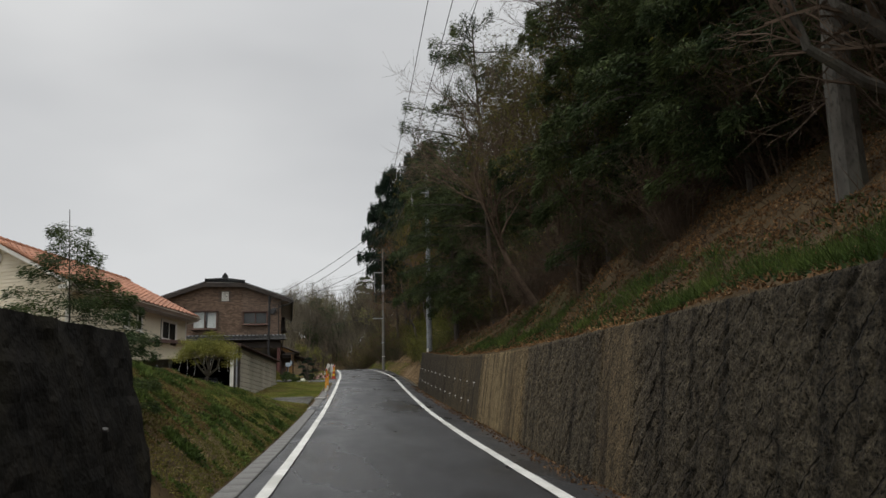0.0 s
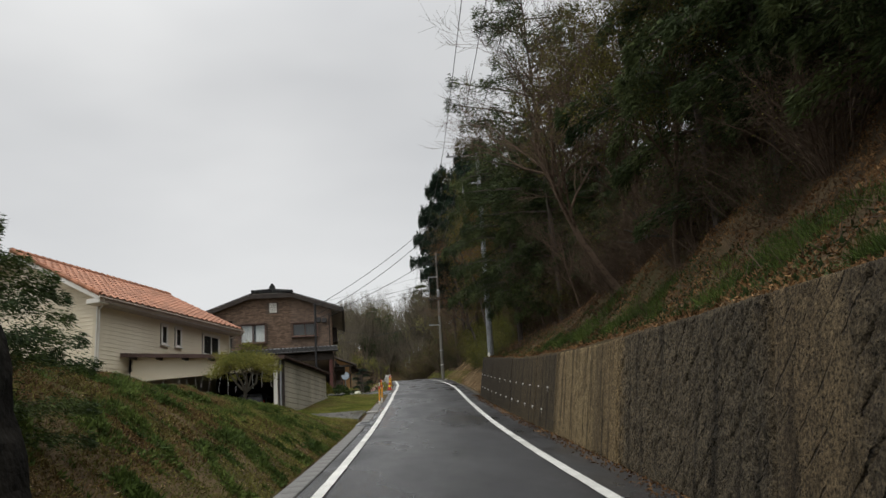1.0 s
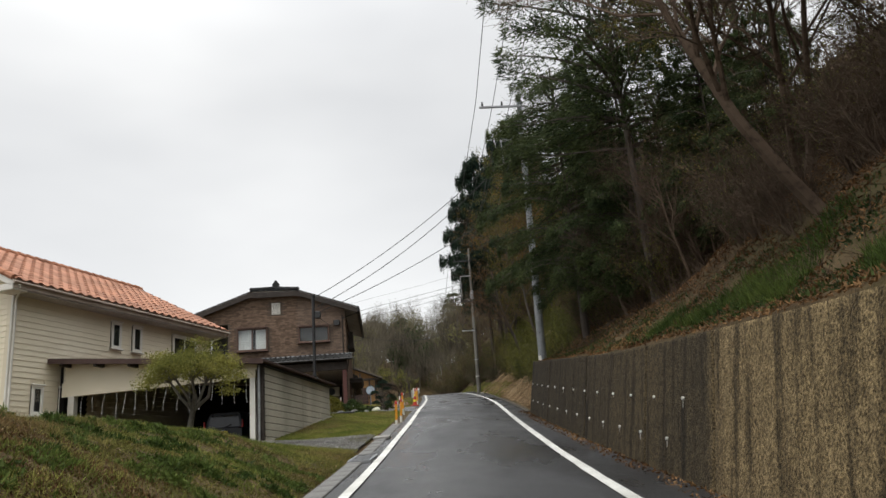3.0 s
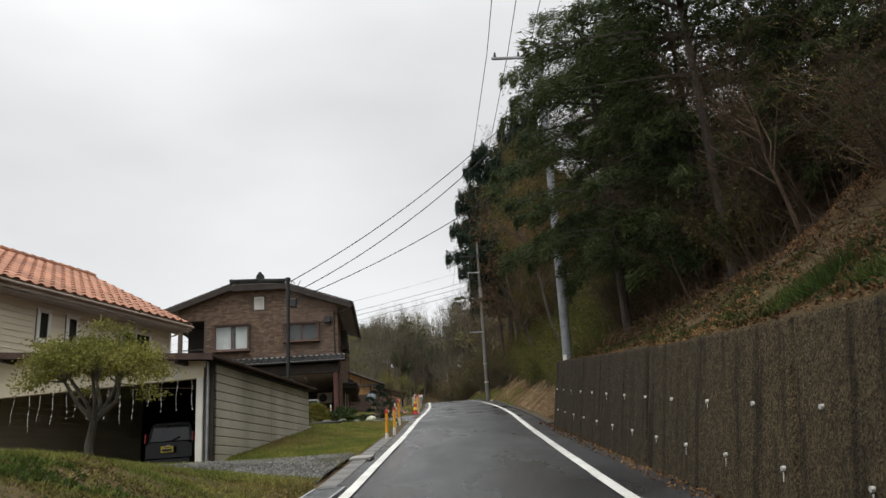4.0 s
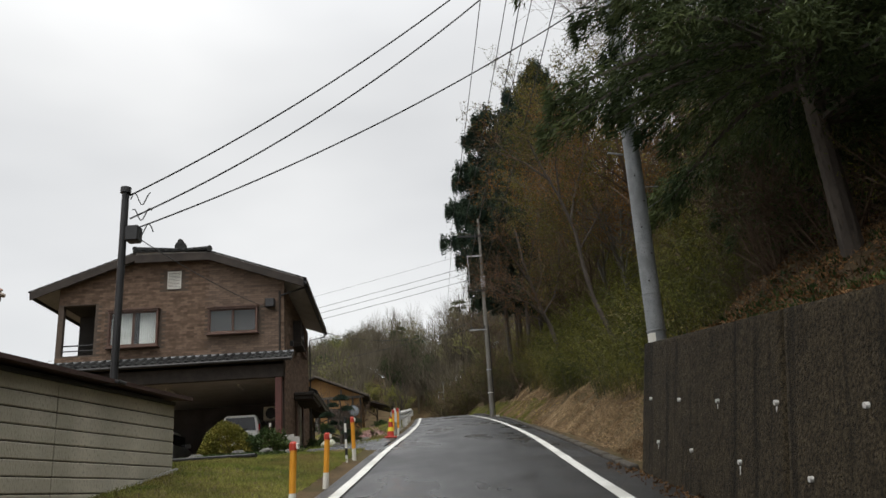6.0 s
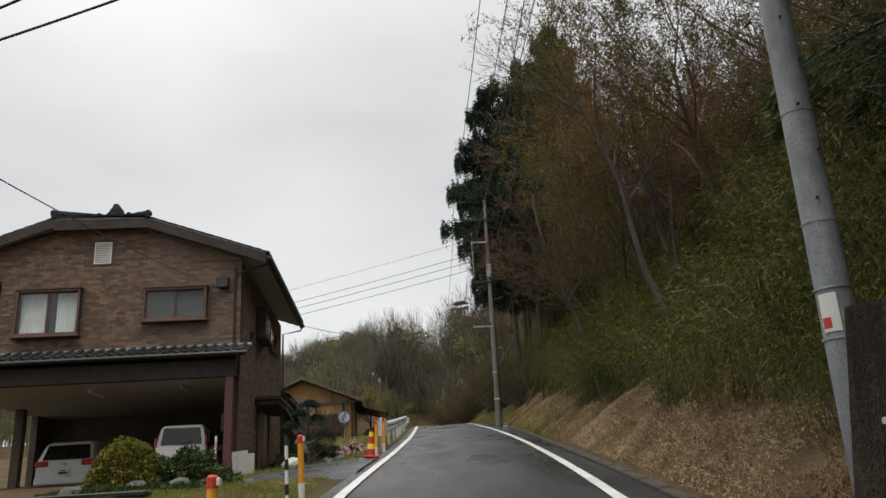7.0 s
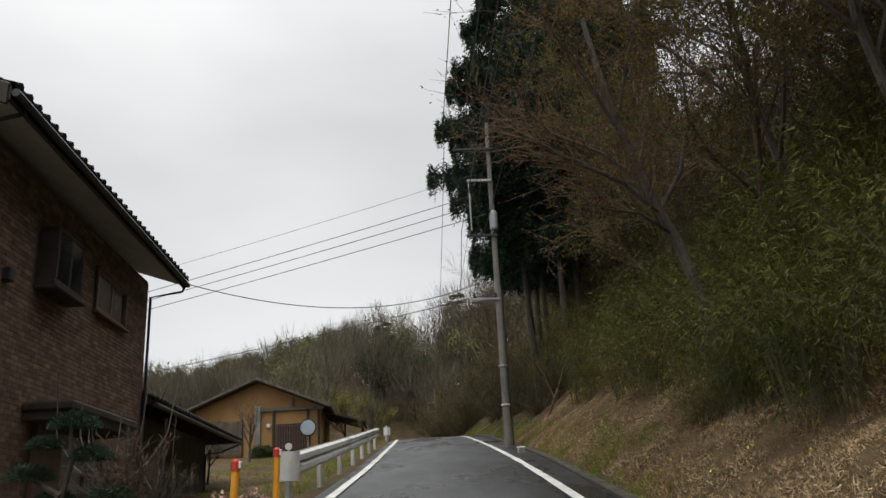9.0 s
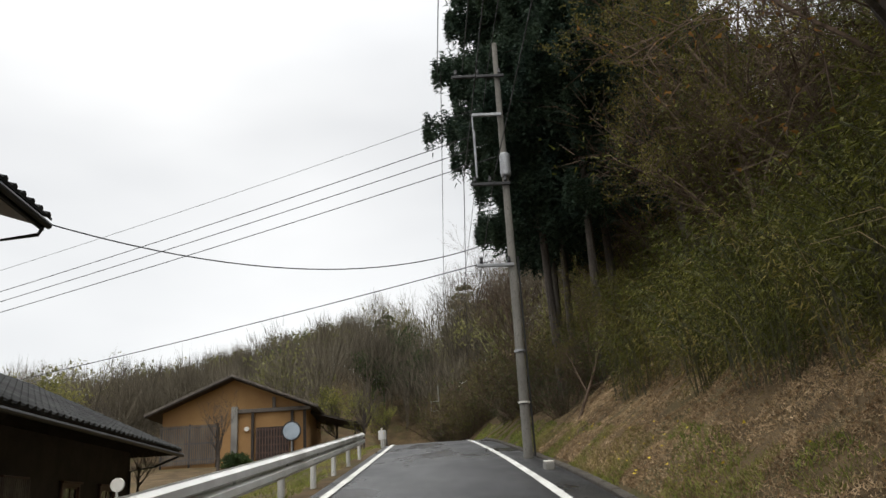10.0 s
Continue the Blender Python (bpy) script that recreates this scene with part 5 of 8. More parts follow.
part("mirror_disc", Mesh().tube([(0, -0.1, 1.22), (0, -0.05, 1.22)], 0.42, 20), M_MIRROR, rm, "convex mirror face")
part("mirror_rim", Mesh().tube([(0.46 * math.cos(a * math.pi / 12), -0.08, 1.22 + 0.46 * math.sin(a * math.pi / 12)) for a in range(25)], 0.035, 6), M_BLACK, rm)
fe = thing("lattice_fence", pose(-10.6, 91.0, 9.85, 0, 0, 3), "grey weathered wooden slat fence beside the ochre cottage", "fence")
for i in range(30):
    part("slat", Mesh().box(i * 0.092, i * 0.092 + 0.06, 0, 0.02, 0.0, 1.95), M_OLDWOOD, fe)
for zz in (0.2, 1.0, 1.8):
    part("fence_rail", Mesh().box(0, 2.8, 0.02, 0.06, zz, zz + 0.07), M_OLDWOOD, fe)
for xx in (0.0, 1.4, 2.75):
    part("fence_post", Mesh().box(xx, xx + 0.09, 0.06, 0.15, -0.3, 2.0), M_FASCIA, fe)


# ---- vehicles, all seen from behind ----
def small_car(name, m, label, paint, w, h, ln, plate, boxy):
    """A compact car; its rear faces -y and its wheels stand on z = 0."""
    car = thing(name, m, label, "car")
    hw = w / 2
    # lengthwise outline (y, z, half width)
    def ring(y, z0, zs, zr, wb, ws, wr):
        return [(-wb, y, z0), (-hw * ws, y, z0 + 0.22), (-hw * ws, y, zs), (-hw * wr, y, zr - 0.06), (-hw * wr * 0.86, y, zr), (hw * wr * 0.86, y, zr), (hw * wr, y, zr - 0.06), (hw * ws, y, zs), (hw * ws, y, z0 + 0.22), (wb, y, z0)]
    zs = h * 0.60
    st = [ring(0.0, 0.30, zs - 0.02, zs + 0.02, hw * 0.86, 0.94, 0.88), ring(0.08, 0.24, zs, zs + 0.06, hw * 0.92, 0.99, 0.90), ring(0.14 if boxy else 0.30, 0.22, zs, h * 0.96, hw * 0.93, 1.0, 0.80), ring(0.6, 0.2, zs, h, hw * 0.93, 1.0, 0.82), ring(ln * 0.55, 0.2, zs, h, hw * 0.93, 1.0, 0.82), ring(ln * 0.72, 0.2, zs * 0.98, h * 0.72, hw * 0.93, 1.0, 0.88), ring(ln * 0.98, 0.24, zs * 0.85, zs * 0.92, hw * 0.88, 0.92, 0.86)]
    b = Mesh()
    n = len(st[0])
    for s in st:
        b.v += s
    for i in range(len(st) - 1):
        for k in range(n):
            b.f.append((i * n + k, i * n + (k + 1) % n, (i + 1) * n + (k + 1) % n, (i + 1) * n + k))
    b.f += [tuple(range(n)), tuple((len(st) - 1) * n + k for k in reversed(range(n)))]
    part("body", b, paint, car, smooth=False)
    yr = 0.145 if boxy else 0.27
    part("rear_window", Mesh().add([(-hw * 0.80, 0.07, zs + 0.05), (hw * 0.80, 0.07, zs + 0.05), (hw * 0.70, yr - 0.02, h * 0.92), (-hw * 0.70, yr - 0.02, h * 0.92), (-hw * 0.80, 0.10, zs + 0.05), (hw * 0.80, 0.10, zs + 0.05), (hw * 0.70, yr + 0.01, h * 0.92), (-hw * 0.70, yr + 0.01, h * 0.92)],
                                   [(0, 1, 2, 3), (4, 7, 6, 5), (0, 4, 5, 1), (1, 5, 6, 2), (2, 6, 7, 3), (3, 7, 4, 0)]), M_CARGLASS, car, "dark tinted glass")
    for s in (-1, 1):
        part("side_window", Mesh().box(s * hw * 0.985 - 0.012, s * hw * 0.985 + 0.012, 0.5, ln * 0.6, zs + 0.04, h * 0.88, 0.005), M_CARGLASS, car)
        lamp = Mesh().box(s * hw * 0.97 - 0.03, s * hw * 0.97 + 0.02, 0.0, 0.12, zs + 0.02, zs + 0.26, 0.015) if boxy else Mesh().box(min(s * hw * 0.55, s * hw * 0.99), max(s * hw * 0.55, s * hw * 0.99), -0.025, 0.10, zs - 0.13, zs + 0.03, 0.025)
        part("tail_lamp", lamp, M_TAIL, car, "red tail lamp")
        part("mirror", Mesh().box(s * hw * 1.02 - 0.02, s * hw * 1.02 + s * 0.16, ln * 0.62, ln * 0.66, zs + 0.02, zs + 0.17, 0.02), paint, car)
        for yy in (0.55, ln - 0.65):
            wh = part("wheel", Mesh().tube([(s * (hw - 0.17), yy, 0.27), (s * (hw - 0.02), yy, 0.27)], 0.27, 16), M_RUBBER, car, "black tyre")
            part("rim", Mesh().tube([(s * (hw - 0.03), yy, 0.27), (s * (hw - 0.005), yy, 0.27)], 0.17, 12), M_STEELPOLE, wh)
    part("bumper", Mesh().box(-hw * 0.96, hw * 0.96, -0.08, 0.06, 0.26, 0.48, 0.04), paint, car)
    pl = part("number_plate", Mesh().box(-0.165, 0.165, -0.10, -0.075, 0.52 if not boxy else 0.60, 0.685 if not boxy else 0.765, 0.006), plate, car, "plain plate with dark bars")
    z0 = 0.54 if not boxy else 0.62
    part("plate_bar", Mesh().box(-0.12, 0.12, -0.105, -0.1, z0 + 0.01, z0 + 0.07).box(-0.07, 0.07, -0.105, -0.1, z0 + 0.09, z0 + 0.115), M_BLACK, pl)
    part("wiper", Mesh().tube([(0.03, 0.04, zs + 0.05), (0.25, 0.06, zs + 0.14)], 0.012, 6), M_BLACK, car)
    part("badge", Mesh().box(-0.06, 0.06, -0.02, 0.0, zs - 0.10, zs - 0.04, 0.01), M_STEELPOLE, car)
    return car


gm = pose(-3.55, 34.6, 3.3, 0, 0, -10.5)
bmx = pose(-3.0, 53.4, 5.7, 0, 0, 2.6)
small_car("dark_hatchback", pose(-5.32, 37.0, 3.36, 0, 0, -4), "dark blue-grey boxy small car parked in the garage", M_CARDARK, 1.26, 1.40, 3.0, M_PLATE, True)
small_car("white_hatchback", bmx @ pose(-1.4, 1.0, -0.12, 0, 0, 6), "white boxy small car parked under the carport", M_CARWHITE, 1.32, 1.56, 3.3, M_PLATE, True)
small_car("silver_car", bmx @ pose(-5.2, 3.2, -0.12, 0, 0, 0), "silver family car with red tail lamps in the carport", M_CARSILVER, 1.66, 1.50, 4.1, M_WHITE, False)

# things hanging and standing in the garage and carport
rf = random.Random(11)
for i in range(16):
    x = -0.55 - i * 0.345 + rf.uniform(-0.06, 0.06)
    ln = rf.uniform(0.5, 0.85)
    me = Mesh()
    n = 60
    lean = rf.uniform(-0.12, 0.05)
    for k in range(n + 1):
        t = k / n
        a = i + t * 22 + 1.5 * math.sin(t * 9 + i)
        w = 0.008
        me.v += [(lean * t - w * math.cos(a) + 0.012 * math.sin(t * 7 + i), -w * math.sin(a), -ln * t), (lean * t + w * math.cos(a) + 0.012 * math.sin(t * 7 + i), w * math.sin(a), -ln * t)]
    me.f = [(2 * k, 2 * k + 1, 2 * k + 3, 2 * k + 2) for k in range(n)]
    o = part("foil_strip", me, M_FOIL, None, fix=False)
    o.matrix_basis = gm @ pose(x, -0.02, 2.11)
    tagged(o, "twisted silver bird-scaring foil strip hung from the garage beam", "foil strip", "foil strips under the beam")
cab = thing("garage_cabinet", gm @ pose(-0.95, 4.6, -0.12), "grey steel storage cabinet inside the garage", "cabinet")
part("cabinet_body", Mesh().box(-0.35, 0.35, 0, 0.5, 0.0, 0.9, 0.01), M_STEELPOLE, cab)
part("cabinet_door", Mesh().box(-0.33, -0.01, -0.02, 0.0, 0.03, 0.87, 0.006).box(0.01, 0.33, -0.02, 0.0, 0.03, 0.87, 0.006), M_WHITE, cab)
ac = thing("air_conditioner_unit", bmx @ pose(-0.95, 5.6, 1.65), "beige outdoor air conditioner unit on the carport wall", "air conditioner")
part("unit_case", Mesh().box(-0.4, 0.4, 0, 0.28, 0.0, 0.55, 0.02), M_CREAM, ac)
part("fan_grille", Mesh().tube([(-0.1, -0.015, 0.28), (-0.1, 0.0, 0.28)], 0.22, 16), M_BLACK, ac)
part("bracket", Mesh().box(-0.4, -0.36, 0.05, 0.8, -0.08, 0.0).box(0.36, 0.4, 0.05, 0.8, -0.08, 0.0), M_BLACK, ac)
for k, x in enumerate((-1.5, -3.9)):
    lt = thing("ceiling_tube_light", bmx @ pose(x, 1.6, 2.45, 0, 0, 90), "unlit fluorescent tube fitting on the carport ceiling", "ceiling light", "carport tube lights")
    part("fitting", Mesh().box(-0.5, 0.5, -0.04, 0.04, -0.05, 0.0, 0.01), M_WHITE, lt)
    part("tube", Mesh().tube([(-0.48, 0, -0.075), (0.48, 0, -0.075)], 0.015, 8), M_WHITE, lt)


def banded_pole(m, h, label, group, band=None, r=0.024):
    p = thing("banded_pole", m, label, "marker pole", group)
    n = int(h / 0.16)
    part("pole", Mesh().tube([(0, 0, -0.2), (0, 0, h)], r, 10), M_WHITE, p)
    for i in range(0, n, 2):
        part("band", Mesh().tube([(0, 0, 0.08 + i * 0.16), (0, 0, 0.22 + i * 0.16)], r + 0.0015, 10), band or M_BLACK, p)
    return p


def rest(x, y):
    return height(x, y)


banded_pole(pose(-3.2, 53.0, rest(-3.2, 53.0), 1, 2), 1.0, "thin white pole with faded pink bands by the carport post", "banded poles", M_PINK, 0.03)
banded_pole(pose(0.14, 44.1, road_z(44.1) + 0.02, -1, -1), 0.84, "white pole with dark bands at the lane edge", "banded poles")


def delineator(x, y, h, tilt):
    p = thing("delineator_post", pose(x, y, road_z(y) + 0.02, tilt[0], tilt[1], 0), "orange roadside delineator post with red cap on white base", "delineator", "roadside delineators")
    part("shaft", Mesh().tube([(0, 0, h * 0.2), (0, 0, h * 0.86)], 0.042, 12), M_ORANGE, p)
    part("base_sleeve", Mesh().tube([(0, 0, -0.35), (0, 0, h * 0.2)], 0.045, 12), M_WHITE, p, "white reflective base sleeve")
    part("cap", Mesh().tube([(0, 0, h * 0.86), (0, 0, h * 0.97), (0, 0, h)], [0.05, 0.05, 0.03], 12), M_RED, p, "red cap")
    part("reflector", Mesh().box(0.035, 0.065, -0.035, 0.035, h * 0.88, h * 0.97, 0.008), M_WHITE, p, "white reflector")


delineator(0.14, 37.5, 0.76, (1, 2))
delineator(0.24, 39.9, 0.74, (-1, 3))
delineator(0.24, 44.7, 0.83, (2, -1))
delineator(0.72, 53.7, 0.85, (0, 2))
delineator(0.82, 55.6, 0.88, (0, 1))
tc_ = thing("traffic_cone", pose(0.70, 52.0, max(rest(0.70, 52.0), road_z(52)) + 0.03, 3, 2, 20), "red traffic cone with yellow reflective bands on the verge", "traffic cone")
part("cone_base", Mesh().box(-0.16, 0.16, -0.16, 0.16, 0.0, 0.05, 0.015), M_RED, tc_)
cone_r = lambda z: 0.115 - 0.075 * z / 0.62
part("cone_body", Mesh().tube([(0, 0, 0.05), (0, 0, 0.62)], [cone_r(0.03), cone_r(0.62)], 18), M_RED, tc_)
for a, b in ((0.2, 0.32), (0.48, 0.58)):
    part("reflective_band", Mesh().tube([(0, 0, a), (0, 0, b)], [cone_r(a) + 0.004, cone_r(b) + 0.004], 18, caps=False), M_YELLOWTAPE, tc_)


# ---- guard rails ----
def guard_rail(y0, y1, label, n_posts, end_cap=True):
    g_ = thing("guard_rail", Matrix(), label, "guard rail", "roadside guard rails")
    prof = [(0.0, 0.36), (0.0, 0.34), (0.075, 0.30), (0.075, 0.22), (0.0, 0.185), (0.0, 0.165), (0.075, 0.13), (0.075, 0.05), (0.0, 0.01), (0.0, -0.01)]
    me = Mesh()
    steps = max(8, int((y1 - y0) / 0.8))
    xo = lambda y: line_l(y) - 0.62 + 0.08
    gz = lambda y: road_z(y) + 0.40
    n = len(prof)
    for side in (0, 1):
        for i in range(steps + 1):
            y = y0 + (y1 - y0) * i / steps
            for d, z in prof:
                me.v.append((xo(y) + d - 0.004 * side, y, gz(y) + z))
        off = side * (steps + 1) * n
        for i in range(steps):
            for k in range(n - 1):
                a = off + i * n + k
                q = (a, a + 1, a + n + 1, a + n)
                me.f.append(q if not side else q[::-1])
    part("rail_beam", me, M_RAIL, g_, "white corrugated steel beam", smooth=False, fix=False)
    for i in range(n_posts):
        y = y0 + 0.35 + (y1 - y0 - 0.7) * i / (n_posts - 1)
        po = part("post", Mesh().tube([(xo(y) - 0.09, y, road_z(y) - 0.5), (xo(y) - 0.09, y, gz(y) + 0.30)], 0.057, 12), M_RAIL, g_)
        part("post_cap", Mesh().tube([(xo(y) - 0.09, y, gz(y) + 0.30), (xo(y) - 0.09, y, gz(y) + 0.33)], [0.062, 0.03], 12), M_RAIL, po)
        part("bracket", Mesh().box(xo(y) - 0.05, xo(y) + 0.01, y - 0.05, y + 0.05, gz(y) + 0.1, gz(y) + 0.24), M_STEELPOLE, po)
    if end_cap:
        y = y0 - 0.12
        me = Mesh()
        for z in (-0.05, 0.38):
            for k in range(13):
                a = math.pi * k / 12
                me.v.append((xo(y) - 0.05 + 0.19 * math.cos(a), y0 + 0.06 - 0.26 * math.sin(a), gz(y) + z))
        me.f = [(k, k + 1, 14 + k, 13 + k) for k in range(12)] + [tuple(range(13)), tuple(reversed(range(13, 26)))]
        ec = part("end_wing", me, M_RAIL, g_, "rounded white end terminal")
        part("reflective_band", Mesh().box(xo(y) - 0.07, xo(y) + 0.05, y - 0.055, y - 0.045, gz(y) + 0.22, gz(y) + 0.26), M_YELLOWTAPE, ec)
        rf_ = part("reflector_stalk", Mesh().tube([(xo(y) - 0.09, y0 + 0.4, gz(y) + 0.3), (xo(y) - 0.09, y0 + 0.4, gz(y) + 0.46)], 0.012, 6), M_RAIL, g_)
        part("reflector_disc", Mesh().tube([(xo(y) - 0.09, y0 + 0.39, gz(y) + 0.5), (xo(y) - 0.09, y0 + 0.42, gz(y) + 0.5)], 0.055, 12), M_WHITE, rf_, "round white reflector")


guard_rail(57.2, 76.2, "white corrugated guard rail along the lane's drop", 7)
guard_rail(89.6, 103.0, "white guard rail at the crest of the lane", 5)


# ---- utility poles and wires ----
def utility_pole(name, x, y, z, h, r0, r1, lean, mat, label):
    p = thing(name, pose(x, y, z, lean[0], lean[1], 0), label, "utility pole", "utility poles")
    part("pole_shaft", Mesh().tube([(0, 0, -1.2), (0, 0, h * 0.5), (0, 0, h)], [r0, (r0 + r1) / 2, r1], 28), mat, p, smooth=False)
    return p


def crossarm(p, z, length, mat, offset=0.0, insul=3):
    a = part("crossarm", Mesh().box(-length / 2 + offset, length / 2 + offset, -0.16, -0.08, z - 0.04, z + 0.04, 0.008), mat, p, "steel crossarm")
    for i in range(insul):
        x = offset - length / 2 + 0.12 + (length - 0.24) * i / max(insul - 1, 1)
        part("insulator", Mesh().tube([(x, -0.12, z + 0.04), (x, -0.12, z + 0.1), (x, -0.12, z + 0.13), (x, -0.12, z + 0.22)], [0.03, 0.05, 0.04, 0.03], 10), M_BLACK, a, "dark brown insulator")


P2 = (5.46, 39.55, 5.2)
pole2 = utility_pole("utility_pole", *P2, 11.4, 0.152, 0.09, (0, 1.2), M_GALV, "grey steel utility pole behind the retaining wall end")
crossarm(pole2, 10.85, 1.8, M_STEELPOLE, -0.70)
crossarm(pole2, 9.4, 0.95, M_STEELPOLE, -0.42, 0)
part("fuse_cutout", Mesh().tube([(-0.86, -0.12, 9.38), (-0.86, -0.12, 9.0), (-0.84, -0.12, 8.95), (-0.84, -0.12, 8.45)], [0.02, 0.02, 0.05, 0.04], 10), M_STEELPOLE, pole2, "hanging grey fuse cutout")
for z in (1.55, 2.6, 4.2, 6.0):
    part("pole_seam", Mesh().tube([(0, 0, z), (0, 0, z + 0.012)], 0.153 - 0.0054 * z + 0.003, 28), M_GALV, pole2)
for k, z in enumerate((1.75, 2.2, 2.65, 3.1, 3.55)):
    part("step_hole_cap", Mesh().tube([(-0.05 + 0.1 * (k % 2), -0.135, z), (-0.05 + 0.1 * (k % 2), -0.155, z)], 0.014, 8), M_BLACK, pole2)
part("step_bolt", Mesh().tube([(-0.15, 0, 4.0), (-0.42, -0.03, 4.03)], 0.016, 8), M_STEELPOLE, pole2)
part("step_bolt", Mesh().tube([(0.15, 0, 3.4), (0.36, 0, 3.4)], 0.012, 8), M_STEELPOLE, pole2)
lb = Mesh()
for z in (0.60, 0.92):
    lb.v += [(0.154 * math.cos(a), 0.154 * math.sin(a), z) for a in (3.3, 3.55, 3.8, 4.05, 4.3)]
lb.f = [(k, k + 1, k + 6, k + 5) for k in range(4)]
part("warning_label", lb, M_WHITE, pole2, "white label with a red bar", fix=False)
lb2 = Mesh()
for z in (0.63, 0.72):
    lb2.v += [(0.156 * math.cos(a), 0.156 * math.sin(a), z) for a in (3.35, 3.6, 3.85)]
lb2.f = [(k, k + 1, k + 4, k + 3) for k in range(2)]
part("label_bar", lb2, M_RED, pole2, fix=False)
part("pole_band", Mesh().tube([(0, 0, 0.96), (0, 0, 0.98)], 0.156, 16), M_STEELPOLE, pole2)
part("pole_band", Mesh().tube([(0, 0, 0.54), (0, 0, 0.56)], 0.158, 16), M_STEELPOLE, pole2)

P3 = (5.42, 70.0, road_z(70) + 0.05)
pole3 = utility_pole("utility_pole", *P3, 11.35, 0.125, 0.07, (0.3, 0.9), M_POLE, "pale concrete utility pole at the verge")
crossarm(pole3, 10.25, 1.45, M_BLACK, -0.55)
crossarm(pole3, 9.05, 0.85, M_STEELPOLE, -0.40, 0)
crossarm(pole3, 7.0, 1.05, M_BLACK, -0.42, 3)
crossarm(pole3, 4.75, 0.95, M_STEELPOLE, -0.45, 2)
part("fuse_cutout", Mesh().tube([(-0.78, -0.12, 9.03), (-0.78, -0.12, 8.6), (-0.76, -0.12, 8.55), (-0.76, -0.12, 7.2)], [0.02, 0.02, 0.035, 0.025], 8), M_STEELPOLE, pole3, "hanging cable drop")
part("transformer", Mesh().tube([(0.02, -0.05, 7.22), (0.02, -0.05, 7.27), (0.02, -0.05, 7.85), (0.02, -0.05, 7.9)], [0.12, 0.14, 0.14, 0.10], 14), M_STEELPOLE, pole3, "grey metal cable box strapped to the pole")
part("cable_guard", Mesh().tube([(0.165, 0, 0.0), (0.15, 0, 5.0)], 0.025, 8), M_BLACK, pole3)
part("pole_band", Mesh().tube([(0, 0, 1.25), (0, 0, 1.29)], 0.146, 16), M_WHITE, pole3)
part("pole_band", Mesh().tube([(0, 0, 2.5), (0, 0, 2.56)], 0.140, 16), M_STEELPOLE, pole3)

P4 = (3.62, 98.6, 10.6)
pole4 = utility_pole("utility_pole", *P4, 3.5, 0.05, 0.04, (0, 0), M_POLE, "thin far utility pole beyond the crest")
part("sign_box", Mesh().box(-0.5, -0.04, -0.03, 0.03, 2.55, 2.59).box(-0.5, -0.46, -0.03, 0.03, 1.95, 2.59).box(-0.5, -0.04, -0.03, 0.03, 1.95, 1.99), M_STEELPOLE, pole4)

# dark service mast on the garage roof edge
SP = (-2.66, 38.98, 3.9)
sp = thing("service_mast", pose(*SP, 0.6, 0.4, 0), "dark brown steel service mast on the garage roof edge", "mast")
part("pole_shaft", Mesh().tube([(0, 0, 1.92), (0, 0, 4.9)], 0.055, 12), M_BLACK, sp)
part("mast_foot", Mesh().box(-0.14, 0.14, -0.14, 0.14, 1.90, 1.95, 0.01), M_BLACK, sp)
part("pole_cap", Mesh().tube([(0, 0, 4.86), (0, 0, 4.95)], 0.08, 12), M_BLACK, sp)
part("service_box", Mesh().box(0.06, 0.26, -0.1, 0.1, 4.05, 4.3, 0.02), M_BLACK, sp)
for k in range(3):
    part("cable_loop", Mesh().tube([(0.08 + 0.10 * t + 0.03 * k, 0.02 * k, 4.75 - 0.25 * k + 0.10 * math.sin(t * 2.6 + k)) for t in [i / 3 for i in range(10)]], 0.009, 6), M_WIRE, sp)


def wire(a, b, sag, rad=0.012, label="thin black overhead cable"):
    a, b = Vector(a), Vector(b)
    pts = []
    for i in range(25):
        t = i / 24
        p = a.lerp(b, t)
        p.z -= sag * 4 * t * (1 - t)
        pts.append(p)
    o = part("overhead_wire", Mesh().tube(pts, rad, 6), M_WIRE)
    return tagged(o, label, "cable", "overhead wires")


p2 = lambda dx, z: (P2[0] + dx, P2[1] - 0.12, P2[2] + z)
p3 = lambda dx, z: (P3[0] + dx, P3[1] - 0.12, P3[2] + z)
for dx in (-1.5, -0.8, -0.1):
    wire(p2(dx, 11.1), p3(dx, 10.45), 0.35)
    wire((P2[0] + dx - 2.2, -6.0, 11.0), p2(dx, 11.1), 0.5)
for dx in (-1.0, -0.2):
    wire(p2(dx, 9.1), p3(dx, 7.2), 0.4)
    wire(p3(dx, 7.2), (6.0, 108, 17.5), 0.3)
for dx in (-1.4, -0.1):
    wire(p3(dx, 10.45), (6.0 + dx, 112, 22), 0.4)
wire((SP[0], SP[1], SP[2] + 4.8), p2(-1.0, 8.6), 0.35, 0.013)
wire((SP[0] + 0.1, SP[1], SP[2] + 4.45), p2(-0.9, 8.3), 0.45, 0.013)
wire((SP[0] + 0.1, SP[1], SP[2] + 4.25), p2(-0.2, 7.0), 0.3)
wire((SP[0], SP[1], SP[2] + 4.3), (-3.0, 53.5, 10.4), 0.15, 0.008)
for k, (za, zb) in enumerate(((8.45, 14.0), (8.15, 13.65), (7.8, 13.3))):
    wire(p3(-0.7 + 0.3 * k, za), (-26.0, 82.5, zb), 0.25)
wire(p3(-0.4, 9.3), (-26.0, 82.5, 14.9), 0.3, 0.007)
wire((-2.5, 62.0, 11.42), p3(-0.4, 5.4), 0.75)
wire(p3(-0.4, 4.9), (-26.0, 82.0, 11.2), 0.35)
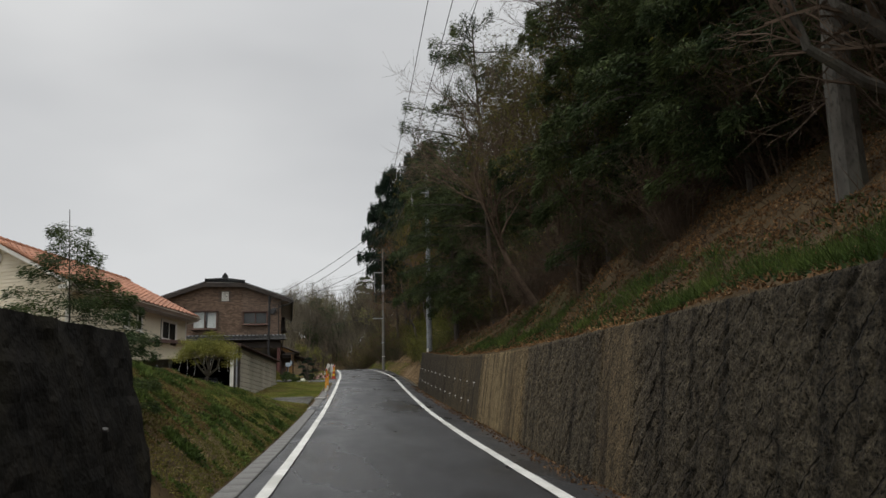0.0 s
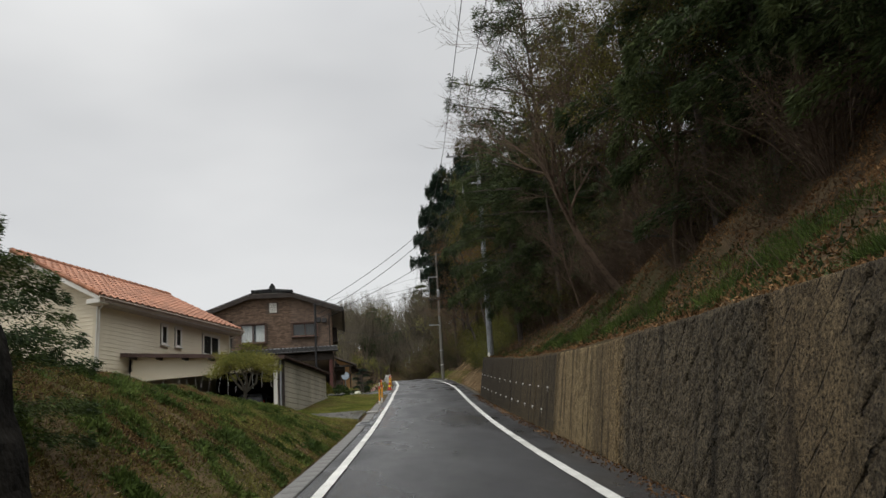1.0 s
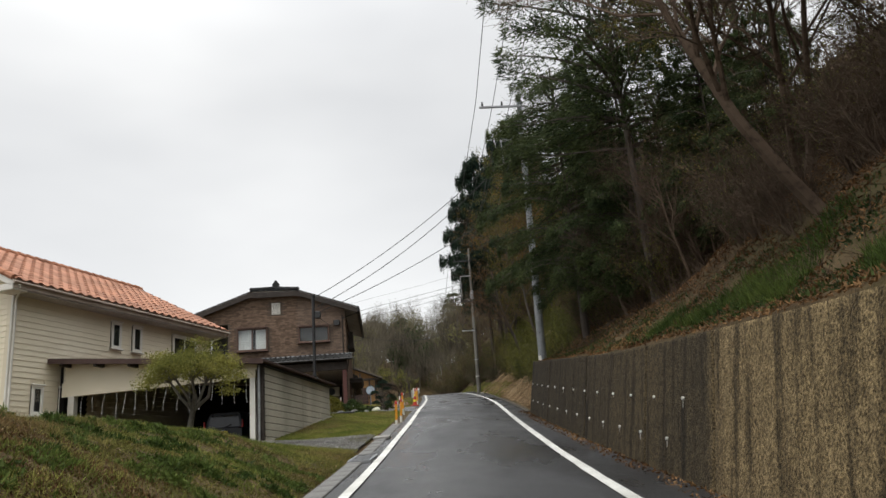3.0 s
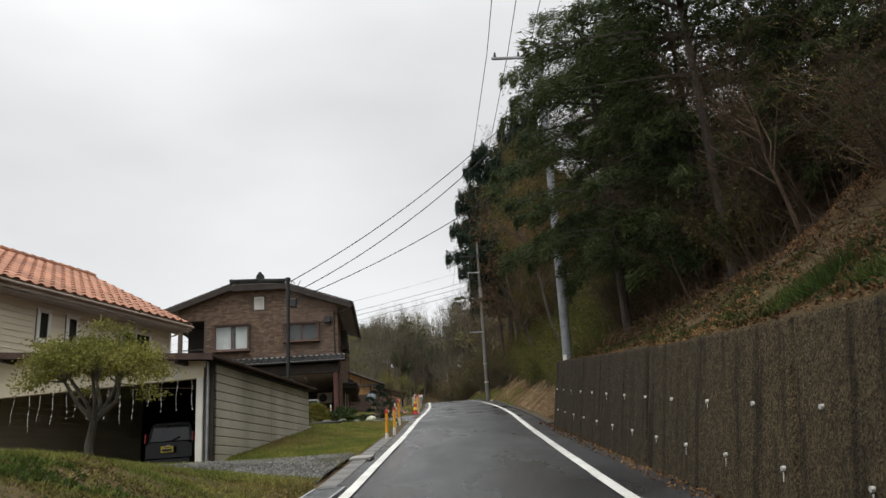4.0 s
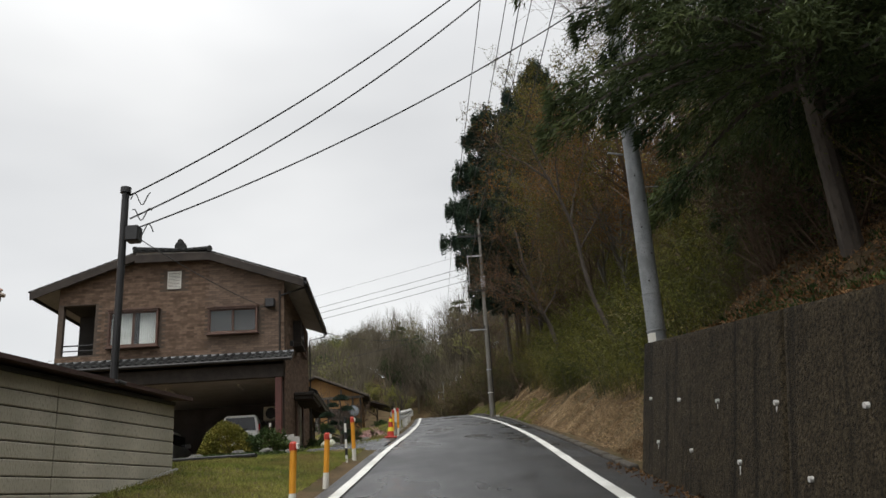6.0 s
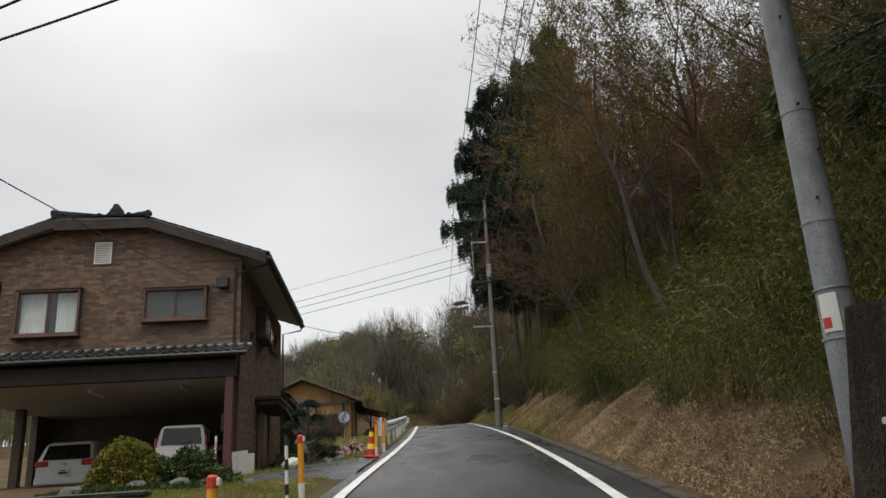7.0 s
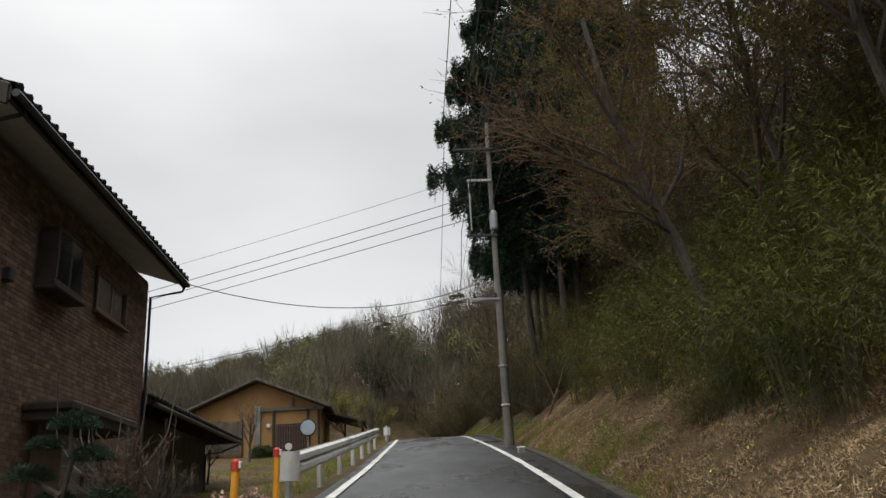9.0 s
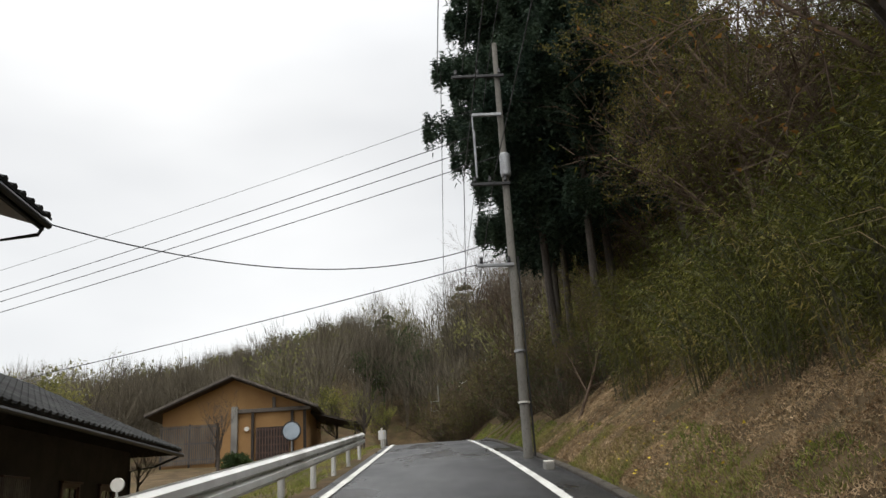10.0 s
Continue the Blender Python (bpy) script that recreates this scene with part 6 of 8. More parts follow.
wire((P2[0], P2[1], P2[2] + 2.9), (12.0, 44.0, 13.0), 0.1, 0.008, "thin stay wire running up the bank")


# ---- trees ----
def grow(me, fine, p, d, r, ln, lvl, top, rng, tips, up=0.12, wild=0.22, kids=(7, 5, 4, 4, 3)):
    n = 5 if lvl == 0 else (3 if lvl < 3 else 2 if lvl < top else 1)
    pts, rad = [p.copy()], [r]
    for i in range(n):
        d = (d + Vector((rng.gauss(0, wild), rng.gauss(0, wild), rng.gauss(0, wild) * 0.7 + up * (lvl > 0))) * (0.35 if lvl == 0 else 0.7)).normalized()
        p = p + d * (ln / n)
        pts.append(p.copy())
        rad.append(r * (1 - 0.62 * (i + 1) / n))
    (me if lvl < 2 else fine).tube(pts, rad, 8 if lvl == 0 else 5 if lvl == 1 else 3, caps=False)
    tips_here = pts[-1]
    if lvl >= top:
        tips.append((tips_here, d))
        return
    k = kids[min(lvl, len(kids) - 1)]
    for i in range(k):
        t = (0.42 if lvl == 0 else 0.25) + (0.98 - (0.42 if lvl == 0 else 0.25)) * (i + rng.random() * 0.8) / k
        j = min(int(t * n), n - 1)
        q = pts[j].lerp(pts[j + 1], t * n - j)
        ax = d.orthogonal().normalized()
        ax.rotate(Matrix.Rotation(rng.uniform(0, 6.283), 3, d))
        dd = d.copy()
        dd.rotate(Matrix.Rotation(rng.uniform(0.45, 0.95), 3, ax))
        grow(me, fine, q, dd, max(r * (1 - 0.62 * t) * 0.55, 0.0045), ln * rng.uniform(0.42, 0.62), lvl + 1, top, rng, tips, up, wild, kids)


def broad_tree(seed, h, r, lean=(0, 0), top=4, kids=(8, 5, 4, 4), leaf=0, leaf_len=0.06, leaf_w=0.035, leaf_mat=None, wood=None, name="tree", up=0.12, label="", category="tree", twig_mat=None):
    """One deciduous tree at the origin: trunk with limbs, twigs, and young leaves if asked."""
    rng = random.Random(seed)
    me, fine, tips = Mesh(), Mesh(), []
    grow(me, fine, Vector((0, 0, -0.3)), Vector((lean[0], lean[1], 1)).normalized(), r, h * 0.62, 0, top, rng, tips, up, 0.22, kids)
    t = thing(name, Matrix(), label, category)
    part("trunk", me, wood or M_BARK, t, fix=False)
    tagged(part("branchwork", fine, twig_mat or wood or M_BARK, t, fix=False), kind="stuff")
    if leaf:
        g_ = np.random.default_rng(seed)
        P = np.array([p[:] for p, _ in tips])
        D = np.array([d[:] for _, d in tips])
        P = np.repeat(P, leaf, 0) - np.repeat(D, leaf, 0) * g_.uniform(0, 0.45, (len(P) * leaf, 1)) + g_.normal(0, 0.05, (len(P) * leaf, 3))
        v, q = leaves(P, np.repeat(D, leaf, 0), leaf_len, leaf_w, g_, 0.9)
        c = new("crown", array_mesh("crown", v, q, leaf_mat))
        c.parent = t
    return t


def conifer(seed, h, crown_from, radius, mat, density=1.0, droop=0.35, name="conifer", label="", spray=0.34, width=0.10, trunk_r=0.22, conic=0.6, bark=None, fluff=0.07, tier=1.0):
    """An evergreen: bare lower trunk, tiers of limbs, and many drooping sprays of needles."""
    rng = random.Random(seed)
    g_ = np.random.default_rng(seed)
    me = Mesh()
    bend = [rng.gauss(0, 0.02) for _ in range(2)]
    ax = lambda z: Vector((bend[0] * z, bend[1] * z, z))
    me.tube([ax(-0.5), ax(h * 0.35), ax(h * 0.7), ax(h)], [trunk_r * 1.15, trunk_r * 0.8, trunk_r * 0.45, min(0.03, trunk_r * 0.3)], 9, caps=False)
    pts, dirs = [], []
    z = crown_from
    while z < h - 0.2:
        u = (z - crown_from) / (h - crown_from)
        ln0 = radius * (min(1, 0.55 + u * 2.2) * (1 - u) ** conic + 0.08)
        for _ in range(rng.choice((3, 4, 4))):
            a = rng.uniform(0, 6.283)
            ln = ln0 * rng.uniform(0.65, 1.15)
            d = Vector((math.cos(a), math.sin(a), 0.25))
            n = 5
            p = ax(min(z + rng.uniform(-0.3, 0.3) * (fluff > 0.1), h))
            path = [p.copy()]
            for i in range(n):
                d = (d + Vector((rng.gauss(0, 0.1), rng.gauss(0, 0.1), -droop * 0.28))).normalized()
                p = p + d * ln / n
                path.append(p.copy())
            me.tube(path, [min(0.035, trunk_r * 0.4) * (1 - 0.8 * i / n) * (0.5 + ln / 3) for i in range(n + 1)], 3, caps=False)
            m = int(ln * 75 * density)
            pa = np.array([q[:] for q in path])
            t = 1 - g_.uniform(0, 1, m) ** 1.6 * 0.85
            j = np.minimum((t * n).astype(int), n - 1)
            q = pa[j] + (pa[j + 1] - pa[j]) * (t * n - j)[:, None]
            dd = pa[j + 1] - pa[j]
            dd /= np.linalg.norm(dd, axis=1)[:, None]
            side = np.stack([-dd[:, 1], dd[:, 0], 0 * t], 1) * g_.uniform(-1, 1, (m, 1))
            off = side * ((0.42 * ln * (1.05 - t) + 0.12) * g_.uniform(0.3, 1.0, m))[:, None]
            q[:, :2] += off[:, :2]
            q[:, 2] += g_.normal(0, fluff, m) - np.linalg.norm(off, axis=1) * 0.25
            pts.append(q)
            dirs.append(dd + side * 0.7 - np.array([0, 0, 0.25]))
        z += rng.uniform(0.28, 0.42) * (1 + 0.4 * u) * tier
    t = thing(name, Matrix(), label, "tree")
    part("trunk", me, bark or M_BARK, t, fix=False)
    v, q = leaves(np.concatenate(pts), np.concatenate(dirs), spray, width, g_, 0.35 + 2 * (fluff - 0.07))
    c = new("crown", array_mesh("crown", v, q, mat))
    c.parent = t
    return t


def bush(seed, rx, ry, rz_, n, mat, ln, w, label, name="bush", droop=0.5, shell=0.55, category="bush", spread=0.6, stems=14, lumpy=1.0):
    g_ = np.random.default_rng(seed)
    d = g_.normal(0, 1, (n, 3))
    d /= np.linalg.norm(d, axis=1)[:, None]
    d[:, 2] = np.abs(d[:, 2])
    lump = 1 + lumpy * 0.22 * np.sin(d[:, 0] * 5 + seed) * np.sin(d[:, 1] * 4.3 + seed * 2) + lumpy * 0.15 * np.sin(d[:, 2] * 9 + d[:, 0] * 7)
    rad = (shell + (1 - shell) * g_.uniform(0, 1, n)) * lump
    P = d * rad[:, None] * np.array([rx, ry, rz_])
    D = d * 1.0
    D[:, 2] -= droop
    v, q = leaves(P, D, ln, w, g_, spread)
    t = thing(name, Matrix(), label, category)
    c = new("foliage", array_mesh("foliage", v, q, mat))
    c.parent = t
    rng = random.Random(seed)
    st = Mesh()
    for i in range(stems):
        a, s = rng.uniform(0, 6.28), rng.uniform(0.2, 0.8)
        st.tube([(0.15 * rx * math.cos(a), 0.15 * ry * math.sin(a), -0.4), (0.3 * rx * s * math.cos(a), 0.3 * ry * s * math.sin(a), rz_ * 0.45), (rx * s * math.cos(a), ry * s * math.sin(a), rz_ * 0.88 * math.sqrt(1 - s * s * 0.8))], [0.02, 0.014, 0.006], 4, caps=False)
    part("stems", st, M_TWIG, t, fix=False)
    return t


def stand(ob, spots, group):
    """The first spot takes the thing itself, the others copies: (x, y, sink, turn, scale)."""
    first = True
    for x, y, sink, turn, sc in spots:
        m = pose(x, y, height(x, y) - sink, 0, 0, turn) @ Matrix.Scale(sc, 4)
        if first:
            ob.matrix_basis = m
            first = False
        else:
            o = copy_thing(ob, Matrix())
            o.matrix_basis = m
    return tagged(ob, group=group)


rt = random.Random(21)


def thicket(seed, h, spread, stems, twigs, leaf_n, leaf_mat, label, leaf_len=0.07, leaf_w=0.04, name="thicket", wood=None):
    """Many thin leaning stems from one stool, with a haze of fine twigs and some leaves."""
    rng, g_ = random.Random(seed), np.random.default_rng(seed)
    me, P, D = Mesh(), [], []
    for _ in range(stems):
        a, e = rng.uniform(0, 6.283), rng.uniform(0.15, 1.0)
        ln = h * rng.uniform(0.6, 1.05)
        p, d = Vector((0.3 * math.cos(a), 0.3 * math.sin(a), -0.3)), Vector((math.cos(a) * e * spread / h * 1.4, math.sin(a) * e * spread / h * 1.4, 1)).normalized()
        pts = [p.copy()]
        for i in range(6):
            d = (d + Vector((rng.gauss(0, 0.13), rng.gauss(0, 0.13), rng.gauss(0, 0.05)))).normalized()
            p = p + d * ln / 6
            pts.append(p.copy())
        me.tube(pts, [0.030 * (1 - 0.85 * i / 6) + 0.004 for i in range(7)], 4, caps=False)
        pa = np.array([q[:] for q in pts])
        m = twigs // stems
        t = 0.12 + 0.88 * g_.uniform(0, 1, m) ** 0.8
        j = np.minimum((t * 6).astype(int), 5)
        q = pa[j] + (pa[j + 1] - pa[j]) * (t * 6 - j)[:, None]
        dd = pa[j + 1] - pa[j]
        dd /= np.linalg.norm(dd, axis=1)[:, None]
        side = g_.normal(0, 1, (m, 3))
        side /= np.linalg.norm(side, axis=1)[:, None]
        out = dd * 0.7 + side * 0.9
        # side shoots, then finer ones standing off them
        reach = 0.55 * g_.uniform(0, 1, m)[:, None] ** 1.5
        P.append(q + out * reach)
        D.append(out + g_.normal(0, 0.35, (m, 3)))
    P, D = np.concatenate(P), np.concatenate(D)
    t = thing(name, Matrix(), label, "shrub")
    tagged(part("stem_tangle", me, wood or M_TWIG, t, fix=False), kind="stuff")
    v, q = leaves(P, D, 0.52, 0.013, g_, 0.2)
    o = tagged(new("twig_haze", array_mesh("twig_haze", v, q, wood or M_TWIG)), kind="stuff")
    o.parent = t
    if leaf_n:
        k = g_.integers(0, len(P), leaf_n)
        v, q = leaves(P[k] + D[k] * g_.uniform(0, 0.4, (leaf_n, 1)) + g_.normal(0, 0.05, (leaf_n, 3)), g_.normal(0, 0.6, (leaf_n, 3)) - np.array([0, 0, 0.4]), leaf_len, leaf_w, g_, 0.6)
        o = new("foliage", array_mesh("foliage", v, q, leaf_mat))
        o.parent = t
    return t


def bamboo(seed, culms, h, label):
    """A clump of arching thin canes hung with narrow leaves."""
    rng, g_ = random.Random(seed), np.random.default_rng(seed)
    me, P, D = Mesh(), [], []
    for _ in range(culms):
        a, r_ = rng.uniform(0, 6.283), 0.75 * math.sqrt(rng.random())
        hh, reach = h * rng.uniform(0.55, 1.1), rng.uniform(0.3, 1.25)
        b0 = np.array([r_ * math.cos(a), r_ * math.sin(a), -0.2])
        a += rng.gauss(0, 0.7)
        o = np.array([math.cos(a), math.sin(a), 0])
        f = lambda u: b0 + o * reach * u ** 2.2 + np.array([0, 0, hh]) * (u - 0.22 * u ** 3)
        me.tube([f(i / 2) for i in range(3)], [0.010, 0.008, 0.003], 3, caps=False)
        m = 88
        u = 0.06 + 0.96 * g_.uniform(0, 1, m) ** 0.8
        q = b0 + o * (reach * u ** 2.2)[:, None] + np.array([0, 0, 1]) * (hh * (u - 0.22 * u ** 3))[:, None]
        # leaves sit in fans at the ends of short side shoots
        fan = g_.normal(0, 0.16, (m // 4 + 1, 3)).repeat(4, 0)[:m]
        q = q + fan
        P.append(q)
        D.append(fan * 3.0 + o * 0.55 + np.array([0, 0, -0.55]))
    t = thing("bamboo_grass", Matrix(), label, "bamboo grass")
    tagged(part("cane_tangle", me, M_CANE, t, fix=False), kind="stuff")
    v, q = leaves(np.concatenate(P), np.concatenate(D), 0.125, 0.016, g_, 0.4)
    o = new("foliage", array_mesh("foliage", v, q, M_BAMBOO))
    o.parent = t
    return t


# the leaning tree over the wall, still bare, and the others of the bank
bare_a = broad_tree(3, 7.4, 0.10, (-0.55, 0.02), 4, (11, 8, 6, 6), wood=M_TWIG, label="leaning bare roadside tree with a wide crown of brown twigs", up=0.10)
tagged(bare_a, group="bare hillside trees")
bare_a.matrix_basis = pose(6.05, 20.5, height(6.05, 20.5))
bare_b = broad_tree(8, 9.5, 0.085, (-0.25, 0.0), 4, (11, 7, 5, 4), wood=M_TWIG, label="slender bare brown-twigged tree on the wooded bank", up=0.16)
stand(bare_b, [(9.2, 26, 0.2, 0, 1.1), (6.9, 15.2, 0.2, 130, 0.8), (8.6, 12.2, 0.2, 220, 0.9), (7.4, 18.2, 0.2, 300, 0.85), (7.2, 23.2, 0.2, 170, 0.85), (8.4, 15.0, 0.2, 90, 1.0), (9.8, 18.6, 0.2, 40, 1.2), (10.5, 22, 0.2, 200, 1.25), (10.8, 44, 0.2, 20, 1.2), (9.8, 47.5, 0.2, 300, 1.15), (8.3, 9.4, 0.2, 80, 0.9), (12.5, 50, 0.2, 95, 1.3), (9.4, 41.5, 0.2, 250, 1.2), (7.8, 85, 0.2, 30, 0.9), (7.0, 88, 0.2, 170, 0.8), (6.6, 3.6, 0.2, 60, 0.8), (9.5, 30.0, 0.2, 150, 1.1), (6.6, 31.6, 0.2, 20, 0.42), (6.9, 27.6, 0.2, 80, 0.45)], "bare hillside trees")
bud = broad_tree(14, 8.0, 0.085, (-0.24, -0.02), 4, (10, 7, 5, 4), leaf=9, leaf_len=0.055, leaf_w=0.036, leaf_mat=M_BUD, wood=M_BARK_PALE, label="slender bank tree flushing with bronze young leaves", up=0.15)
stand(bud, [(9.7, 54.0, 0.2, 20, 1.2), (10.0, 57.5, 0.2, 15, 1.3), (8.9, 52.2, 0.2, 60, 0.95), (10.6, 61.0, 0.2, 140, 1.2)], "bronze-leaved bank trees")
fresh = broad_tree(19, 9.5, 0.09, (-0.3, -0.1), 4, (10, 7, 5, 4), leaf=11, leaf_len=0.065, leaf_w=0.04, leaf_mat=M_OLIVE, wood=M_TWIG, label="bank tree with fresh olive-green leaves", up=0.15)
stand(fresh, [(9.0, 64.3, 0.2, 190, 1.0), (9.6, 50.0, 0.2, 0, 1.0), (9.0, 38.8, 0.2, 100, 0.95), (12.0, 45.5, 0.2, 200, 1.15), (7.6, 23.8, 0.2, 20, 0.8), (9.0, 88, 0.2, 140, 0.9), (8.4, 19.6, 0.2, 250, 0.8), (7.6, 44.2, 0.2, 160, 0.75), (6.6, 70.6, 0.2, 160, 0.55), (6.1, 17.4, 0.2, 40, 0.75), (7.0, 16.4, 0.2, 140, 0.85), (11.4, 61.0, 0.2, 80, 1.2), (9.0, 58.0, 0.2, 30, 0.85), (10.4, 54.6, 0.2, 110, 1.05), (10.3, 63.4, 0.2, 190, 0.95), (11.6, 65.0, 0.2, 260, 1.1), (11.8, 57.0, 0.2, 300, 1.2)], "fresh green bank trees")
smooth_tree = broad_tree(31, 13.0, 0.165, (0.02, 0.0), 3, (9, 5, 4), wood=M_BARK_PALE, label="straight smooth pale-barked tree above the wall", up=0.05)
smooth_tree.matrix_basis = pose(5.3, 6.7, height(5.3, 6.7))
tagged(smooth_tree, group="pale-barked trees")


def limbed_tree(seed, trunk, r0, limbs, wood, twig, label, group, leaf_mat=None, leaf=0, twigs=3, reach=(0.7, 1.5)):
    """A tree whose trunk and main limbs follow given bends; each limb carries fine twigs, and buds if asked."""
    rng = random.Random(seed)
    me, fine, tips = Mesh(), Mesh(), []
    n = len(trunk)
    me.tube(trunk, [r0 * (1 - 0.62 * i / (n - 1)) for i in range(n)], 10, caps=False)
    for r, pts in limbs:
        pts = [Vector(p) for p in pts]
        n = len(pts)
        me.tube(pts, [r * (1 - 0.6 * i / (n - 1)) for i in range(n)], 9, caps=False)
        for i in range(1, n):
            for _ in range(twigs):
                d = (pts[i] - pts[i - 1]).normalized() + Vector((rng.gauss(-0.1, 0.5), rng.gauss(0, 0.5), rng.gauss(0.1, 0.5)))
                grow(me, fine, pts[i].lerp(pts[i - 1], rng.random() * 0.8), d.normalized(), max(r * 0.28, 0.009), rng.uniform(*reach), 2, 4, rng, tips, 0.05, 0.3, (5, 4, 4, 3))
    t = thing("tree", Matrix(), label, "tree", group)
    part("trunk", me, wood, t, fix=False)
    tagged(part("branchwork", fine, twig, t, fix=False), kind="stuff")
    if leaf:
        g_ = np.random.default_rng(seed)
        P, D = np.array([p[:] for p, _ in tips]).repeat(leaf, 0), np.array([d[:] for _, d in tips]).repeat(leaf, 0)
        v, q = leaves(P - D * g_.uniform(0, 0.4, (len(P), 1)) + g_.normal(0, 0.03, P.shape), D, 0.05, 0.028, g_, 0.9)
        c = tagged(new("bud_haze", array_mesh("bud_haze", v, q, leaf_mat)), kind="stuff")
        c.parent = t
    return t


gz_ = height(6.75, 6.2)
limbed_tree(37, [(6.75, 6.2, gz_ - 0.3), (6.7, 6.2, gz_ + 0.8), (6.8, 6.3, gz_ + 2.2), (6.95, 6.5, gz_ + 5.5)], 0.19, [
    (0.075, [(6.72, 6.2, 4.15), (5.80, 6.2, 4.38), (5.26, 6.2, 4.55), (4.72, 6.2, 4.88), (4.52, 6.15, 5.5), (4.3, 6.1, 6.4)]),
    (0.10, [(6.72, 6.2, 4.5), (5.92, 6.2, 4.85), (5.45, 6.2, 5.2), (5.12, 6.2, 5.36), (5.08, 6.2, 5.62), (5.25, 6.2, 6.6)]),
    (0.07, [(6.72, 6.25, 4.9), (5.85, 6.3, 5.0), (5.62, 6.3, 5.35), (5.5, 6.3, 5.8), (5.6, 6.4, 6.8)])],
    M_BARK_PALE, M_TWIG, "tree with thick crooked smooth limbs reaching over the bank", "pale-barked trees")
limbed_tree(41, [(7.1, 55.6, height(7.1, 55.6) - 0.3), (6.9, 55.6, 8.38), (6.82, 55.6, 8.88), (6.62, 55.6, 9.66), (6.41, 55.6, 10.2), (6.15, 55.6, 11.04), (5.87, 55.6, 12.2), (5.7, 55.7, 13.6)], 0.105, [
    (0.045, [(6.45, 55.6, 10.1), (5.9, 55.4, 10.55), (5.35, 55.2, 10.75), (4.9, 55.1, 10.95), (4.55, 55.0, 11.15)]),
    (0.04, [(6.3, 55.6, 10.6), (5.75, 55.9, 11.3), (5.2, 56.1, 11.7), (4.8, 56.2, 12.0)]),
    (0.035, [(6.1, 55.6, 11.2), (5.6, 55.3, 12.1), (5.2, 55.1, 12.7), (4.9, 55.0, 13.2)]),
    (0.045, [(6.42, 55.6, 10.15), (6.95, 55.9, 10.9), (7.3, 56.1, 11.9), (7.4, 56.2, 13.0)]),
    (0.03, [(6.0, 55.6, 11.7), (6.2, 55.2, 12.6), (6.5, 54.9, 13.6)]),
    (0.03, [(6.2, 55.6, 10.8), (6.6, 56.2, 11.8), (6.7, 56.6, 12.8)]),
    (0.03, [(6.55, 55.6, 9.8), (6.0, 55.2, 10.0), (5.5, 55.0, 10.0)])],
    M_BARK, M_TWIG, "spreading bank tree with reddish twigs and opening buds", "budding bank trees", M_BUD, 2, 7, (0.8, 1.5))
limbed_tree(43, [(7.35, 48.0, height(7.35, 48.0) - 0.3), (6.84, 48.0, 7.97), (6.55, 48.0, 8.83), (6.40, 48.0, 9.72), (6.30, 48.0, 10.73), (5.98, 48.0, 11.81), (5.57, 48.0, 12.76), (5.25, 48.0, 13.7)], 0.072, [
    (0.035, [(5.75, 48.0, 12.35), (5.2, 48.2, 12.95), (4.75, 48.3, 13.3), (4.4, 48.4, 13.8)]),
    (0.035, [(6.2, 48.0, 11.05), (6.5, 48.4, 12.0), (6.9, 48.6, 13.0), (7.1, 48.8, 14.0)]),
    (0.03, [(6.0, 48.0, 11.7), (5.9, 47.6, 12.6), (6.0, 47.3, 13.6)]),
    (0.03, [(6.35, 48.0, 10.2), (6.75, 48.3, 10.8), (7.3, 48.5, 11.6)])],
    M_BARK, M_TWIG, "slender grey-barked tree bending over the bamboo bank", "budding bank trees", M_BUD, 2, 5, (0.7, 1.4))
# evergreens
pine = conifer(5, 13.5, 4.2, 3.4, M_PINE, 1.9, 0.15, "pine_tree", "tall dark green pine on the bank above the wall", 0.19, 0.035, 0.10, 0.35, None, 0.16)
stand(pine, [(6.9, 30.2, 0.3, 0, 1.0), (6.5, 14.0, 0.3, 60, 0.72), (10.4, 13.0, 0.3, 40, 0.9), (8.4, 4.5, 0.3, 300, 0.9), (10.8, 2.0, 0.3, 160, 1.1), (9.2, -3, 0.3, 30, 1.0)], "bank pines")
cypress = conifer(12, 8.8, 0.9, 3.0, M_PINE, 4.6, 0.62, "cypress_tree", "dense dark green cypress overhanging the retaining wall", 0.135, 0.030, 0.09, 0.4, None, 0.10)
stand(cypress, [(8.8, 26.3, 0.3, 30, 0.55), (10.2, 29.0, 0.3, 200, 0.66), (8.5, 29.0, 0.3, 60, 0.66), (9.6, 31.0, 0.3, 150, 0.72), (7.7, 38.0, 0.2, 250, 0.95), (7.2, 32.0, 0.3, 90, 1.0), (8.8, 40.4, 0.3, 200, 0.95), (7.8, 11.6, 0.3, 140, 1.0), (8.6, 15.0, 0.3, 250, 1.0), (9.4, 7.0, 0.3, 100, 1.3), (7.6, 0.8, 0.3, 10, 1.15), (6.7, 10.6, 0.3, 70, 0.95), (6.9, 7.6, 0.3, 170, 1.1), (6.3, 15.8, 0.3, 270, 0.9), (7.3, 13.0, 0.3, 10, 1.1), (6.4, 3.8, 0.3, 110, 1.1), (9.8, 12.4, 0.3, 20, 1.35), (7.9, 8.4, 0.3, 300, 1.2), (7.4, 4.6, 0.3, 80, 1.1), (8.2, 18.0, 0.3, 220, 0.8), (9.6, 16.8, 0.3, 120, 1.2)], "bank cypresses")
front_cypress = conifer(13, 9.6, 1.7, 3.1, M_PINE, 4.8, 0.55, "cypress_tree", "large dark cypress whose feathery limbs hang over the wall", 0.12, 0.024, 0.11, 0.3, None, 0.10, 0.5)
stand(front_cypress, [(6.15, 35.0, 0.25, 0, 1.0)], "bank cypresses")
